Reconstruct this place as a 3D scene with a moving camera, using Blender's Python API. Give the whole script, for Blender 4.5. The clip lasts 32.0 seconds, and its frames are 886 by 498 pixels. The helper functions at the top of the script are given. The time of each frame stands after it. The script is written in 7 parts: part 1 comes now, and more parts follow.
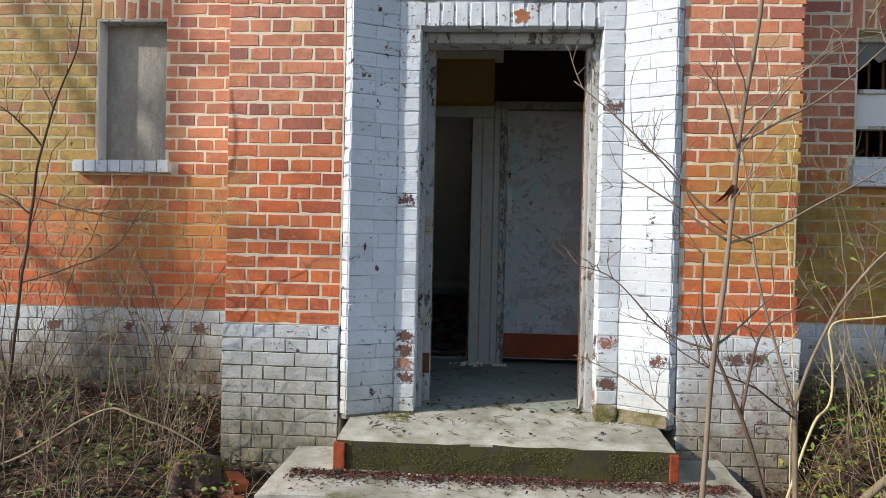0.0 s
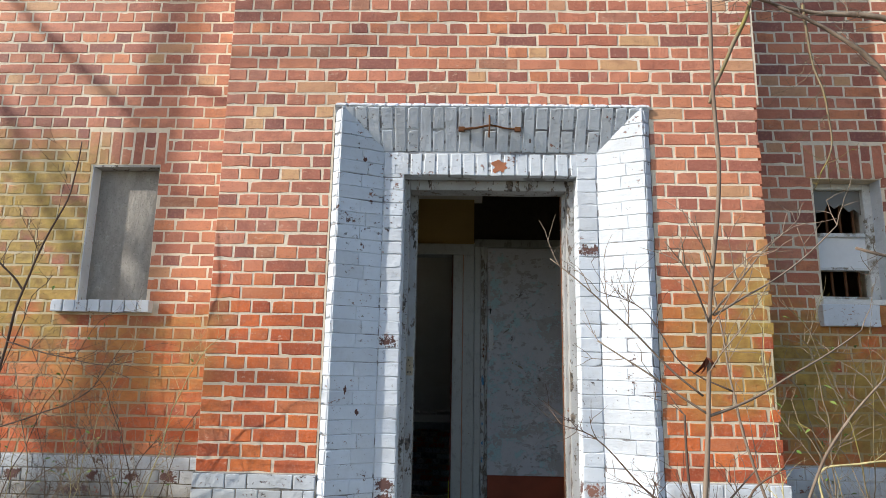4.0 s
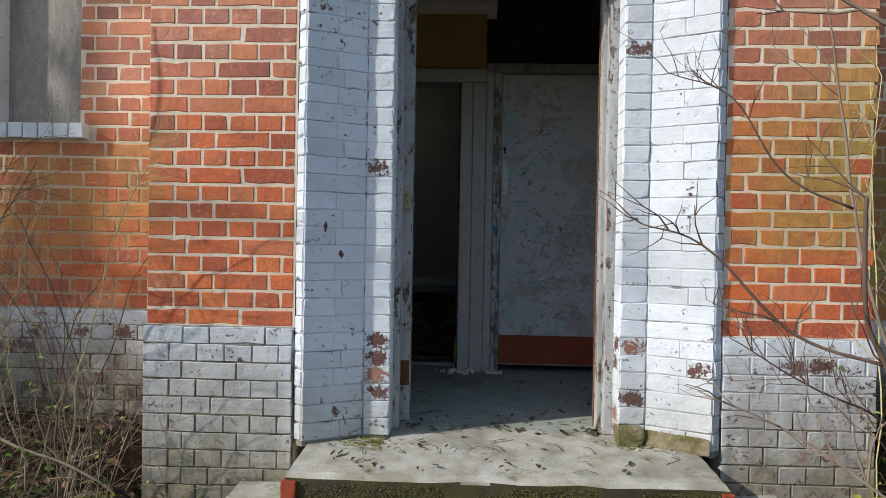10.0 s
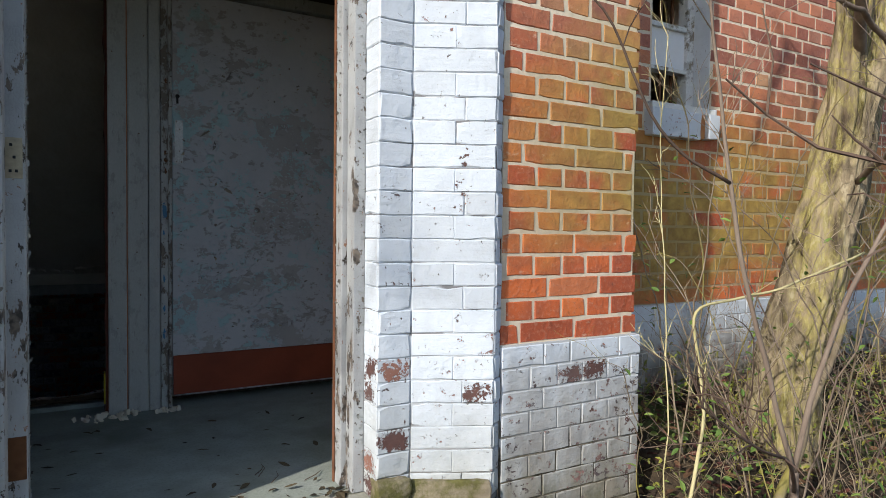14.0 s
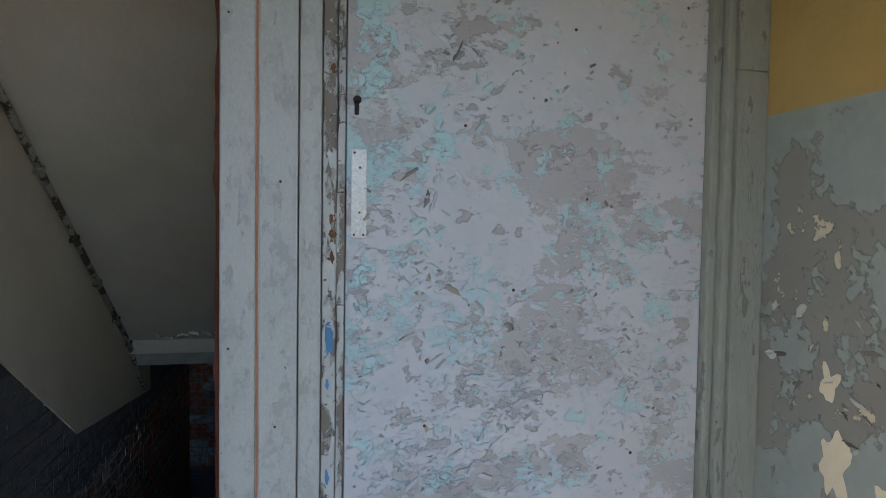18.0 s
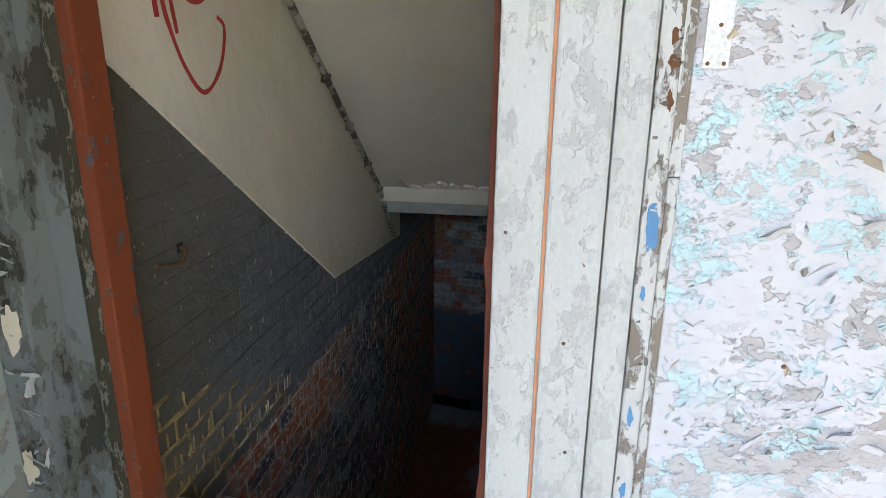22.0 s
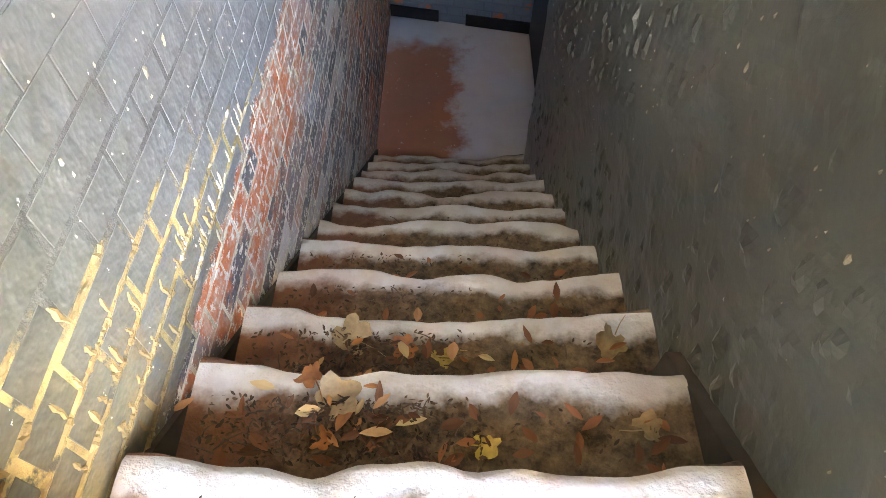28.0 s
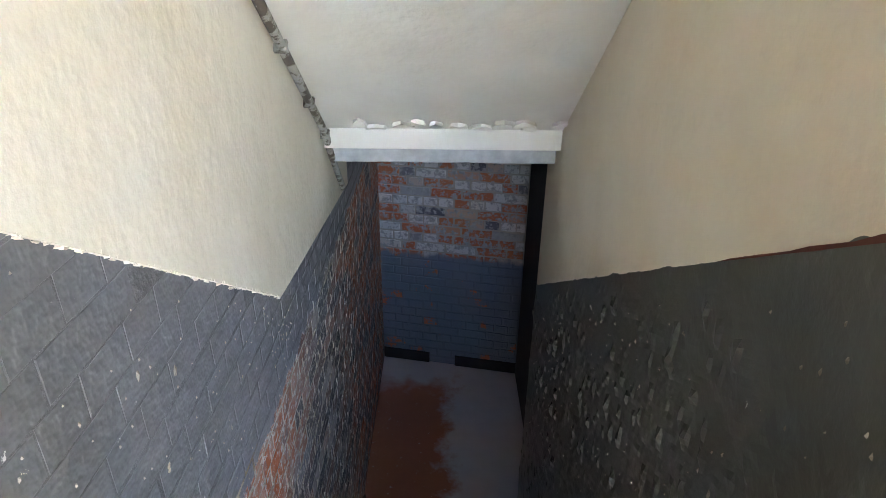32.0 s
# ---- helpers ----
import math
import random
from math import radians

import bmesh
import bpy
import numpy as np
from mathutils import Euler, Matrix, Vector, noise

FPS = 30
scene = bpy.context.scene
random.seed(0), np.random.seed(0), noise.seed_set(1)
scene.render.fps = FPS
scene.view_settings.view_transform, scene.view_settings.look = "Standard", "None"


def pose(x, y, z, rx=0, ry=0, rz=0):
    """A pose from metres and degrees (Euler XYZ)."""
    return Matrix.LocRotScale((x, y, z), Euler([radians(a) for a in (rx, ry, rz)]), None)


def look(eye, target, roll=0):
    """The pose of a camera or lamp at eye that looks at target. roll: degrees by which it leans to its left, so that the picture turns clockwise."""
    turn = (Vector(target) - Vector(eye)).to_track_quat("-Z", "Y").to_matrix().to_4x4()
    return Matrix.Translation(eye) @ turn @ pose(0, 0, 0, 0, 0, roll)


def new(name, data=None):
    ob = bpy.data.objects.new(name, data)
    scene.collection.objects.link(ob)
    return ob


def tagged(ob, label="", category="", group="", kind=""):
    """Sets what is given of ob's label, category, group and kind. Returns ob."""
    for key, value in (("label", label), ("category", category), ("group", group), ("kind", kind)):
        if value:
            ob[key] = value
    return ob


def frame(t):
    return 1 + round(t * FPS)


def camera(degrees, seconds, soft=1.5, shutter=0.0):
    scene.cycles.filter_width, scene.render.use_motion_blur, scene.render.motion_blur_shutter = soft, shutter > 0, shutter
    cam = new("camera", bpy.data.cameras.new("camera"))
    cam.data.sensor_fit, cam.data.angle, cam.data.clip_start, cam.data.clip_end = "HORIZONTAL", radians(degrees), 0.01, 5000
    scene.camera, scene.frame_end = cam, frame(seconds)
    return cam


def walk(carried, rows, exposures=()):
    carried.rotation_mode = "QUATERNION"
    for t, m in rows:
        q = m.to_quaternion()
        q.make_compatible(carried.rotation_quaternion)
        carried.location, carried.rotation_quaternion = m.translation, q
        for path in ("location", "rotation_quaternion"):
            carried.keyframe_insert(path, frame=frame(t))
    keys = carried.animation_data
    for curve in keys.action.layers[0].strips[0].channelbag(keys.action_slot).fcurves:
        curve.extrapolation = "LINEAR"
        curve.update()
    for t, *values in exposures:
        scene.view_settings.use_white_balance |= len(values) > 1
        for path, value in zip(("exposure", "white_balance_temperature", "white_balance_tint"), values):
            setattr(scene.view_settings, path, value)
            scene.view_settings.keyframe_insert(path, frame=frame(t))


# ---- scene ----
cam = camera(70.9, 32.0, 0.8)
PATH = [
    (0, (-0.171, -3.365, 0.958), (-0.278, -1.368, 0.933), 1.2),
    (0.5, (-0.209, -3.369, 0.985), (-0.159, -1.369, 0.972), 1.1),
    (1, (-0.158, -3.389, 0.991), (-0.062, -1.391, 1.007), 1.1),
    (1.5, (-0.156, -3.396, 0.987), (-0.062, -1.399, 1.036), 0.9),
    (2, (-0.154, -3.409, 1.011), (-0.093, -1.412, 1.097), 0.9),
    (2.5, (-0.163, -3.408, 1.043), (-0.137, -1.414, 1.191), 1.0),
    (3, (-0.173, -3.407, 1.044), (-0.175, -1.42, 1.271), 1.0),
    (3.5, (-0.171, -3.412, 1.066), (-0.2, -1.433, 1.351), 1.0),
    (4, (-0.175, -3.402, 1.06), (-0.227, -1.436, 1.426), 1.0),
    (4.5, (-0.186, -3.392, 1.069), (-0.255, -1.437, 1.485), 1.1),
    (6.5, (-0.142, -3.208, 0.91), (-0.291, -1.269, 1.381), 1.1),
    (7, (-0.251, -3.02, 0.871), (-0.317, -1.065, 1.286), 1.3),
    (7.5, (-0.274, -2.933, 0.854), (-0.25, -0.954, 1.142), 0.9),
    (8, (-0.238, -2.845, 0.841), (-0.213, -0.852, 1.003), 0.9),
    (8.5, (-0.179, -2.688, 0.846), (-0.173, -0.69, 0.916), 0.8),
    (9, (-0.163, -2.644, 0.864), (-0.203, -0.644, 0.888), 0.9),
    (9.5, (-0.172, -2.644, 0.863), (-0.246, -0.646, 0.857), 1.0),
    (10, (-0.183, -2.644, 0.858), (-0.251, -0.646, 0.838), 1.0),
    (10.5, (-0.172, -2.625, 0.852), (-0.223, -0.626, 0.812), 0.7),
    (11, (-0.194, -2.556, 0.855), (-0.165, -0.558, 0.787), 0.9),
    (11.5, (-0.273, -2.414, 0.88), (-0.058, -0.427, 0.801), 0.9),
    (12, (-0.3, -2.313, 0.9), (0.065, -0.348, 0.823), 0.6),
    (12.5, (-0.253, -2.132, 0.867), (0.287, -0.207, 0.805), 0.6),
    (13, (-0.245, -2.004, 0.87), (0.5, -0.149, 0.806), 0.8),
    (13.5, (-0.27, -1.845, 0.856), (0.721, -0.108, 0.8), 0.7),
    (15.5, (-0.258, -1.179, 0.936), (0.547, 0.651, 0.866), 0.3),
    (16, (-0.212, -0.899, 0.876), (0.505, 0.968, 0.86), 0.3),
    (16.5, (-0.15, -0.64, 1.024), (0.423, 1.274, 0.936), 0.8),
    (17, (-0.153, -0.289, 1.128), (0.253, 1.666, 1.013), 0.7),
    (17.5, (-0.147, -0.105, 1.191), (0.253, 1.853, 1.104), 1.0),
    (18, (-0.025, 0.086, 1.212), (0.393, 2.04, 1.131), 0.9),
    (18.5, (0.013, 0.187, 1.293), (0.417, 2.144, 1.213), 1.0),
    (19, (-0.016, 0.231, 1.309), (0.431, 2.179, 1.245), 1.1),
    (19.5, (0.009, 0.242, 1.309), (0.481, 2.184, 1.227), 1.0),
    (20, (-0.027, 0.259, 1.304), (0.365, 2.217, 1.195), 1.1),
    (20.5, (-0.118, 0.28, 1.279), (0.09, 2.263, 1.126), 1.1),
    (21, (-0.199, 0.345, 1.238), (-0.198, 2.329, 0.981), 1.0),
    (21.5, (-0.205, 0.44, 1.197), (-0.333, 2.389, 0.77), 0.7),
    (22, (-0.151, 0.579, 1.178), (-0.448, 2.474, 0.609), 0.6),
    (22.5, (-0.154, 0.725, 1.167), (-0.583, 2.56, 0.498), 0.5),
    (23, (-0.226, 0.909, 1.152), (-0.718, 2.694, 0.396), 0.1),
    (23.5, (-0.302, 1.076, 1.142), (-0.849, 2.809, 0.306), 0.5),
    (24, (-0.406, 1.204, 1.109), (-1.052, 2.859, 0.191), -0.0),
    (24.5, (-0.448, 1.328, 1.07), (-0.995, 2.954, 0.042), -1.2),
    (25, (-0.494, 1.482, 1.035), (-0.872, 3.068, -0.124), -1.4),
    (25.5, (-0.54, 1.566, 0.99), (-0.758, 3.08, -0.298), -1.2),
    (26, (-0.567, 1.586, 0.973), (-0.685, 3.005, -0.431), -1.0),
    (26.5, (-0.59, 1.597, 0.948), (-0.629, 2.917, -0.554), -0.1),
    (28.5, (-0.618, 1.623, 0.971), (-0.626, 2.761, -0.673), 0.6),
    (29, (-0.616, 1.625, 1.008), (-0.628, 2.791, -0.616), 0.7),
    (29.5, (-0.601, 1.645, 1.055), (-0.607, 2.916, -0.49), 0.1),
    (30, (-0.593, 1.652, 1.097), (-0.572, 3.06, -0.31), 0.4),
    (30.5, (-0.609, 1.658, 1.139), (-0.6, 3.204, -0.129), 0.6),
    (31, (-0.6, 1.653, 1.154), (-0.599, 3.317, 0.044), 0.3),
    (32, (-0.604, 1.669, 1.172), (-0.602, 3.455, 0.272), 0.7),
]
EXPOSURES = [(0.0, 0.3, 6600, 10), (4.5, 0.4, 6450, 10), (9.0, 0.05, 6400, 10), (12.0, 0.25, 6350, 10), (13.5, 0.2, 6300, 10), (15.5, 0.1, 6100, 10), (16.5, 0.55, 6100, 10), (17.0, 0.85, 6250, 10), (17.5, 2.0, 6350, 11), (18.0, 2.58, 6500, 12), (18.5, 3.52, 6850, 12), (20.0, 3.8, 7100, 15), (21.0, 3.95, 7350, 16), (22.0, 4.15, 7400, 16), (23.0, 4.55, 7450, 17), (24.0, 5.5, 8000, 17), (25.0, 6.5, 8800, 18), (26.0, 7.95, 8000, 19), (29.0, 8.0, 7700, 18), (30.0, 8.05, 7500, 16), (31.0, 7.2, 7200, 17), (32.0, 6.45, 6900, 18)]
walk(cam, [(t, look(eye, target, roll)) for t, eye, target, roll in PATH], EXPOSURES)

# ---- light ----
SUN_AZ, SUN_EL = radians(67), radians(31)      # to the left of the facade's normal, above the horizon
to_sun = Vector((-math.sin(SUN_AZ) * math.cos(SUN_EL), -math.cos(SUN_AZ) * math.cos(SUN_EL), math.sin(SUN_EL)))
world = bpy.data.worlds.new("sky")
scene.world = world
world.use_nodes = True
wn, wl = world.node_tree.nodes, world.node_tree.links
sky = wn.new("ShaderNodeTexSky")
sky.sky_type, sky.sun_disc = "NISHITA", False
sky.sun_elevation, sky.sun_rotation = SUN_EL, math.atan2(to_sun.x, to_sun.y)
wl.new(sky.outputs[0], wn["Background"].inputs[0])
wn["Background"].inputs[1].default_value = 0.15
sun_data = bpy.data.lights.new("sun", "SUN")
sun_data.energy, sun_data.angle, sun_data.color = 4.2, radians(0.6), (1.0, 0.93, 0.82)
sun = new("sun", sun_data)
sun.matrix_world = look((0, 0, 0), tuple(-to_sun))


# ---- materials ----
class Nodes:
    """Short hand for building a node material."""

    def __init__(self, name):
        self.m = bpy.data.materials.new(name)
        self.m.use_nodes = True
        self.t = self.m.node_tree
        self.b = self.t.nodes["Principled BSDF"]
        self.pos = self.add("ShaderNodeNewGeometry").outputs["Position"]

    def add(self, kind, **values):
        n = self.t.nodes.new(kind)
        for k, v in values.items():
            n.inputs[k].default_value = v
        return n

    def link(self, a, b):
        self.t.links.new(a, b)

    def put(self, socket, v):
        if isinstance(v, (int, float)):
            socket.default_value = v
        elif isinstance(v, (tuple, list)):
            socket.default_value = tuple(v) if len(v) == 4 or socket.type == "VECTOR" else (*v, 1)
        else:
            self.link(v, socket)

    def noise(self, scale, detail=4, rough=0.55, stretch=None, shift=0.0):
        n = self.add("ShaderNodeTexNoise", Scale=scale, Detail=detail, Roughness=rough)
        p = self.pos
        if stretch or shift:
            mp = self.add("ShaderNodeMapping")
            mp.inputs["Location"].default_value = (shift, shift * 0.7, shift * 1.3)
            mp.inputs["Scale"].default_value = stretch or (1, 1, 1)
            self.link(p, mp.inputs["Vector"])
            p = mp.outputs[0]
        self.link(p, n.inputs["Vector"])
        return n.outputs["Fac"]

    def voronoi(self, scale, feature="F1", stretch=None, warp=0.0):
        n = self.add("ShaderNodeTexVoronoi", Scale=scale)
        n.feature = feature
        p = self.pos
        if warp:
            w = self.add("ShaderNodeTexNoise", Scale=scale * 1.3, Detail=3)
            self.link(p, w.inputs["Vector"])
            vm = self.t.nodes.new("ShaderNodeVectorMath")
            vm.operation = "MULTIPLY_ADD"
            self.link(w.outputs["Color"], vm.inputs[0])
            vm.inputs[1].default_value = (warp, warp, warp)
            self.link(p, vm.inputs[2])
            p = vm.outputs[0]
        if stretch:
            mp = self.add("ShaderNodeMapping")
            mp.inputs["Scale"].default_value = stretch
            self.link(p, mp.inputs["Vector"])
            p = mp.outputs[0]
        self.link(p, n.inputs["Vector"])
        return n.outputs["Distance"]

    def ramp(self, fac, stops):
        n = self.add("ShaderNodeValToRGB")
        while len(n.color_ramp.elements) < len(stops):
            n.color_ramp.elements.new(0.5)
        for e, (p, c) in zip(n.color_ramp.elements, stops):
            e.position, e.color = p, ((c, c, c, 1) if isinstance(c, (int, float)) else (*c, 1))
        self.put(n.inputs[0], fac)
        return n.outputs[0]

    def step(self, fac, a, b):
        """0 below a, 1 above b."""
        n = self.add("ShaderNodeMapRange", **{"From Min": a, "From Max": b})
        n.clamp = True
        self.put(n.inputs["Value"], fac)
        return n.outputs[0]

    def math(self, op, a, b=0.0):
        n = self.t.nodes.new("ShaderNodeMath")
        n.operation = op
        self.put(n.inputs[0], a)
        self.put(n.inputs[1], b)
        return n.outputs[0]

    def mix(self, fac, a, b):
        n = self.t.nodes.new("ShaderNodeMix")
        n.data_type = "RGBA"
        self.put(n.inputs[0], fac)
        self.put(n.inputs[6], a)
        self.put(n.inputs[7], b)
        return n.outputs[2]

    def axis(self, k):
        n = self.add("ShaderNodeSeparateXYZ")
        self.link(self.pos, n.inputs[0])
        return n.outputs[k]

    def bump(self, *heights):
        last = None
        for h, strength, dist in heights:
            n = self.add("ShaderNodeBump", Strength=strength, Distance=dist)
            self.put(n.inputs["Height"], h)
            if last:
                self.link(last, n.inputs["Normal"])
            last = n.outputs[0]
        self.link(last, self.b.inputs["Normal"])

    def done(self, colour, rough=0.8, metal=0.0, spec=0.3):
        self.put(self.b.inputs["Base Color"], colour)
        self.put(self.b.inputs["Roughness"], rough)
        self.put(self.b.inputs["Metallic"], metal)
        self.b.inputs["Specular IOR Level"].default_value = spec
        return self.m


def own_random(n, joined):
    """A random number for each piece: by object, or by island where the pieces are joined."""
    if joined:
        return n.add("ShaderNodeNewGeometry").outputs["Random Per Island"]
    return n.add("ShaderNodeObjectInfo").outputs["Random"]


def lichen_film(n, r):
    """Yellow-green films: on the far left of the left wall, faintly below its sill, and on the damp corner to the right of the door."""
    x, z = n.axis(0), n.axis(2)
    wob = n.math("MULTIPLY", n.math("SUBTRACT", n.noise(1.7, 3, shift=1), 0.5), 0.7)
    xw, zw = n.math("ADD", x, wob), n.math("ADD", z, wob)
    zr = n.math("ADD", zw, n.math("MULTIPLY", n.step(n.axis(1), 0.3, 0.36), 0.26))

    def window(v, a, b, c, d):
        return n.math("MULTIPLY", n.step(v, a, b), n.math("SUBTRACT", 1.0, n.step(v, c, d)))

    left = n.math("MULTIPLY", n.math("SUBTRACT", 1.0, n.step(xw, -2.62, -2.35)), window(zw, 0.95, 1.25, 2.25, 2.6))
    sill = n.math("MULTIPLY", n.math("MULTIPLY", window(xw, -2.9, -2.6, -1.6, -1.3), window(zw, 0.65, 0.95, 1.34, 1.44)), 0.5)
    right = n.math("MULTIPLY", n.step(xw, 0.85, 1.45), window(zr, 0.76, 0.98, 1.45, 1.95))
    f = n.math("MAXIMUM", n.math("MAXIMUM", left, sill), right)
    return n.math("MULTIPLY", f, n.step(n.math("ADD", n.noise(5, 4, shift=6), n.math("MULTIPLY", r, 0.25)), 0.38, 0.62))


def red_brick(joined=False):
    """Hand-made red brick: orange and clean low on the wall, paler with a few plum and buff ones above."""
    n = Nodes("red_brick")
    r = own_random(n, joined)
    r2 = n.math("FRACT", n.math("MULTIPLY", r, 7.31))
    low = n.ramp(r, [(0.0, (0.36, 0.08, 0.036)), (0.15, (0.54, 0.115, 0.04)), (0.5, (0.63, 0.15, 0.045)), (0.78, (0.66, 0.19, 0.055)), (0.9, (0.46, 0.105, 0.05)), (1.0, (0.64, 0.23, 0.09))])
    # upper bricks: paler by themselves, then lifted for the sunlight on them
    high = n.ramp(r, [(0.0, (0.25, 0.11, 0.095)), (0.15, (0.37, 0.15, 0.115)), (0.4, (0.54, 0.21, 0.135)), (0.62, (0.62, 0.27, 0.18)), (0.8, (0.67, 0.27, 0.135)), (0.93, (0.50, 0.225, 0.17)), (1.0, (0.62, 0.40, 0.21))])
    faded = n.step(n.math("ADD", n.axis(2), n.math("MULTIPLY", n.noise(2.2, 3, shift=9), 0.5)), 1.55, 1.95)
    base = n.mix(n.math("MULTIPLY", faded, 0.85), low, high)
    fine, blot = n.noise(70, 6), n.noise(9, 4)
    # each brick fired unevenly: a darker end or a smoky cloud
    c = n.mix(n.math("MULTIPLY", n.step(n.math("ADD", n.noise(11, 4, 0.6, (1, 1, 1.6), shift=13), n.math("MULTIPLY", r2, 0.22)), 0.56, 0.76), 0.38), base, (0.22, 0.08, 0.06))
    c = n.mix(n.math("MULTIPLY", n.step(blot, 0.5, 0.75), 0.28), c, (0.28, 0.085, 0.05))
    c = n.mix(n.math("MULTIPLY", n.step(fine, 0.50, 0.72), 0.45), c, (0.58, 0.30, 0.20))
    c = n.mix(n.math("MULTIPLY", n.step(n.noise(110, 4, 0.7, shift=11), 0.58, 0.70), 0.55), c, (0.12, 0.05, 0.035))
    c = n.mix(n.math("MULTIPLY", n.step(n.noise(28, 5, 0.7, shift=4), 0.62, 0.72), 0.5), c, (0.10, 0.045, 0.035))
    lime = n.step(n.math("ADD", n.noise(17, 6, 0.72, (1, 1, 1.8), shift=21), n.math("MULTIPLY", r2, 0.06)), 0.655, 0.70)
    c = n.mix(n.math("MULTIPLY", lime, 0.45), c, (0.66, 0.50, 0.38))
    film = lichen_film(n, r)
    c = n.mix(n.math("MULTIPLY", film, 0.85), c, n.mix(n.step(n.noise(16), 0.3, 0.7), (0.21, 0.155, 0.04), (0.46, 0.345, 0.08)))
    c = n.mix(n.math("MULTIPLY", n.step(n.noise(1.3, 3, shift=4), 0.5, 0.75), 0.2), c, (0.16, 0.065, 0.05))
    n.bump((fine, 0.7, 0.004), (blot, 0.6, 0.008), (n.noise(26, 4), 0.6, 0.005))
    return n.done(c, n.step(fine, -0.6, 1.1))


def white_brick(joined=False, bared=0.0):
    """White paint, flaking off old brick, green and grimy in places. bared: how much of the paint has gone."""
    n = Nodes("peeled_white_brick" if bared else "white_painted_brick")
    r = own_random(n, joined)
    fine, blot = n.noise(60, 6), n.noise(7, 5)
    c = n.mix(n.step(n.noise(3.0, 4), 0.4, 0.7), (0.63, 0.685, 0.755), (0.55, 0.60, 0.665))
    c = n.mix(n.math("MULTIPLY", n.step(n.noise(22, 5), 0.52, 0.75), 0.35), c, (0.46, 0.48, 0.50))
    z = n.axis(2)
    low = n.math("SUBTRACT", 1.0, n.step(n.math("ADD", z, n.math("MULTIPLY", n.noise(5, 5, 0.65), 0.5)), 0.14, 0.66))
    c = n.mix(n.math("MULTIPLY", low, 0.7), c, n.mix(n.step(n.noise(14, 5, 0.65), 0.35, 0.65), (0.20, 0.185, 0.12), (0.43, 0.415, 0.35)))
    # the damp plinth to the left of the door is dirtier
    damp = n.math("MULTIPLY", n.math("SUBTRACT", 1.0, n.step(n.axis(0), -0.98, -0.93)), n.math("SUBTRACT", 1.0, n.step(n.math("ADD", z, n.math("MULTIPLY", n.noise(5, 4, shift=33), 0.4)), 0.45, 0.80)))
    c = n.mix(n.math("MULTIPLY", damp, 0.62), c, n.mix(n.step(n.noise(11, 6, 0.7, shift=35), 0.35, 0.65), (0.19, 0.18, 0.135), (0.36, 0.35, 0.31)))
    # grimy, much chipped plinth to the right of the door; brown runs and green slime along the foot of both
    grime = n.math("MULTIPLY", n.step(n.axis(0), 0.915, 0.935), n.math("SUBTRACT", 1.0, n.step(n.math("ADD", z, n.math("MULTIPLY", n.noise(5, 4, shift=43), 0.4)), 0.46, 0.66)))
    c = n.mix(n.math("MULTIPLY", grime, n.math("ADD", 0.30, n.math("MULTIPLY", n.step(n.noise(10, 6, 0.7, (1, 1, 0.5), shift=45), 0.38, 0.62), 0.5))), c, n.mix(n.noise(18, 5, 0.65, shift=47), (0.20, 0.175, 0.15), (0.34, 0.32, 0.29)))
    foot = n.math("SUBTRACT", 1.0, n.step(n.math("ADD", z, n.math("MULTIPLY", n.math("SUBTRACT", n.noise(9, 6, 0.7, (1, 1, 0.35), shift=49), 0.5), 0.7)), -0.16, 0.10))
    foot = n.math("MULTIPLY", foot, n.step(n.math("ABSOLUTE", n.axis(0)), 0.90, 0.93))
    c = n.mix(n.math("MULTIPLY", foot, 0.75), c, n.mix(n.step(n.noise(12, 5, 0.65, shift=51), 0.40, 0.6), (0.115, 0.105, 0.05), (0.24, 0.20, 0.13)))
    # out in the recesses the plinth is greener and barer
    side = n.math("MULTIPLY", n.math("MULTIPLY", n.step(n.axis(1), 0.3, 0.36), n.step(n.math("ABSOLUTE", n.axis(0)), 1.4, 1.5)), n.math("SUBTRACT", 1.0, n.step(n.math("ADD", z, n.math("MULTIPLY", n.math("SUBTRACT", n.noise(6, 3, shift=12), 0.5), 0.5)), 0.12, 0.38)))
    c = n.mix(n.math("MULTIPLY", side, n.step(n.math("ADD", n.noise(6, 5, 0.65, shift=3), n.math("MULTIPLY", r, 0.2)), 0.22, 0.5)), c, n.mix(n.step(n.noise(13, 6, 0.7, shift=15), 0.45, 0.6), (0.085, 0.07, 0.05), (0.22, 0.20, 0.155)))
    w = n.math("ADD", n.noise(11, 6, 0.7), n.math("MULTIPLY", n.noise(2.1, 2, shift=2), 0.35))
    w = n.math("ADD", w, n.math("MULTIPLY", side, 0.015))
    bare = n.step(w, 0.845, 0.855)
    if bared:
        # on these bricks the paint has fallen from the middle
        tc = n.add("ShaderNodeTexCoord").outputs["Generated"]
        vm = n.t.nodes.new("ShaderNodeVectorMath")
        vm.operation = "MULTIPLY_ADD"
        n.link(tc, vm.inputs[0])
        vm.inputs[1].default_value, vm.inputs[2].default_value = (1, 0, 0.9), (-0.5, 0, -0.45)
        ln = n.t.nodes.new("ShaderNodeVectorMath")
        ln.operation = "LENGTH"
        n.link(vm.outputs[0], ln.inputs[0])
        hole = n.math("SUBTRACT", n.math("ADD", n.noise(62, 7, 0.78, shift=3), n.math("MULTIPLY", n.noise(13, 3, shift=8), 0.45)), n.math("MULTIPLY", ln.outputs["Value"], 0.42))
        bare = n.math("MAXIMUM", bare, n.step(hole, 0.565, 0.575))
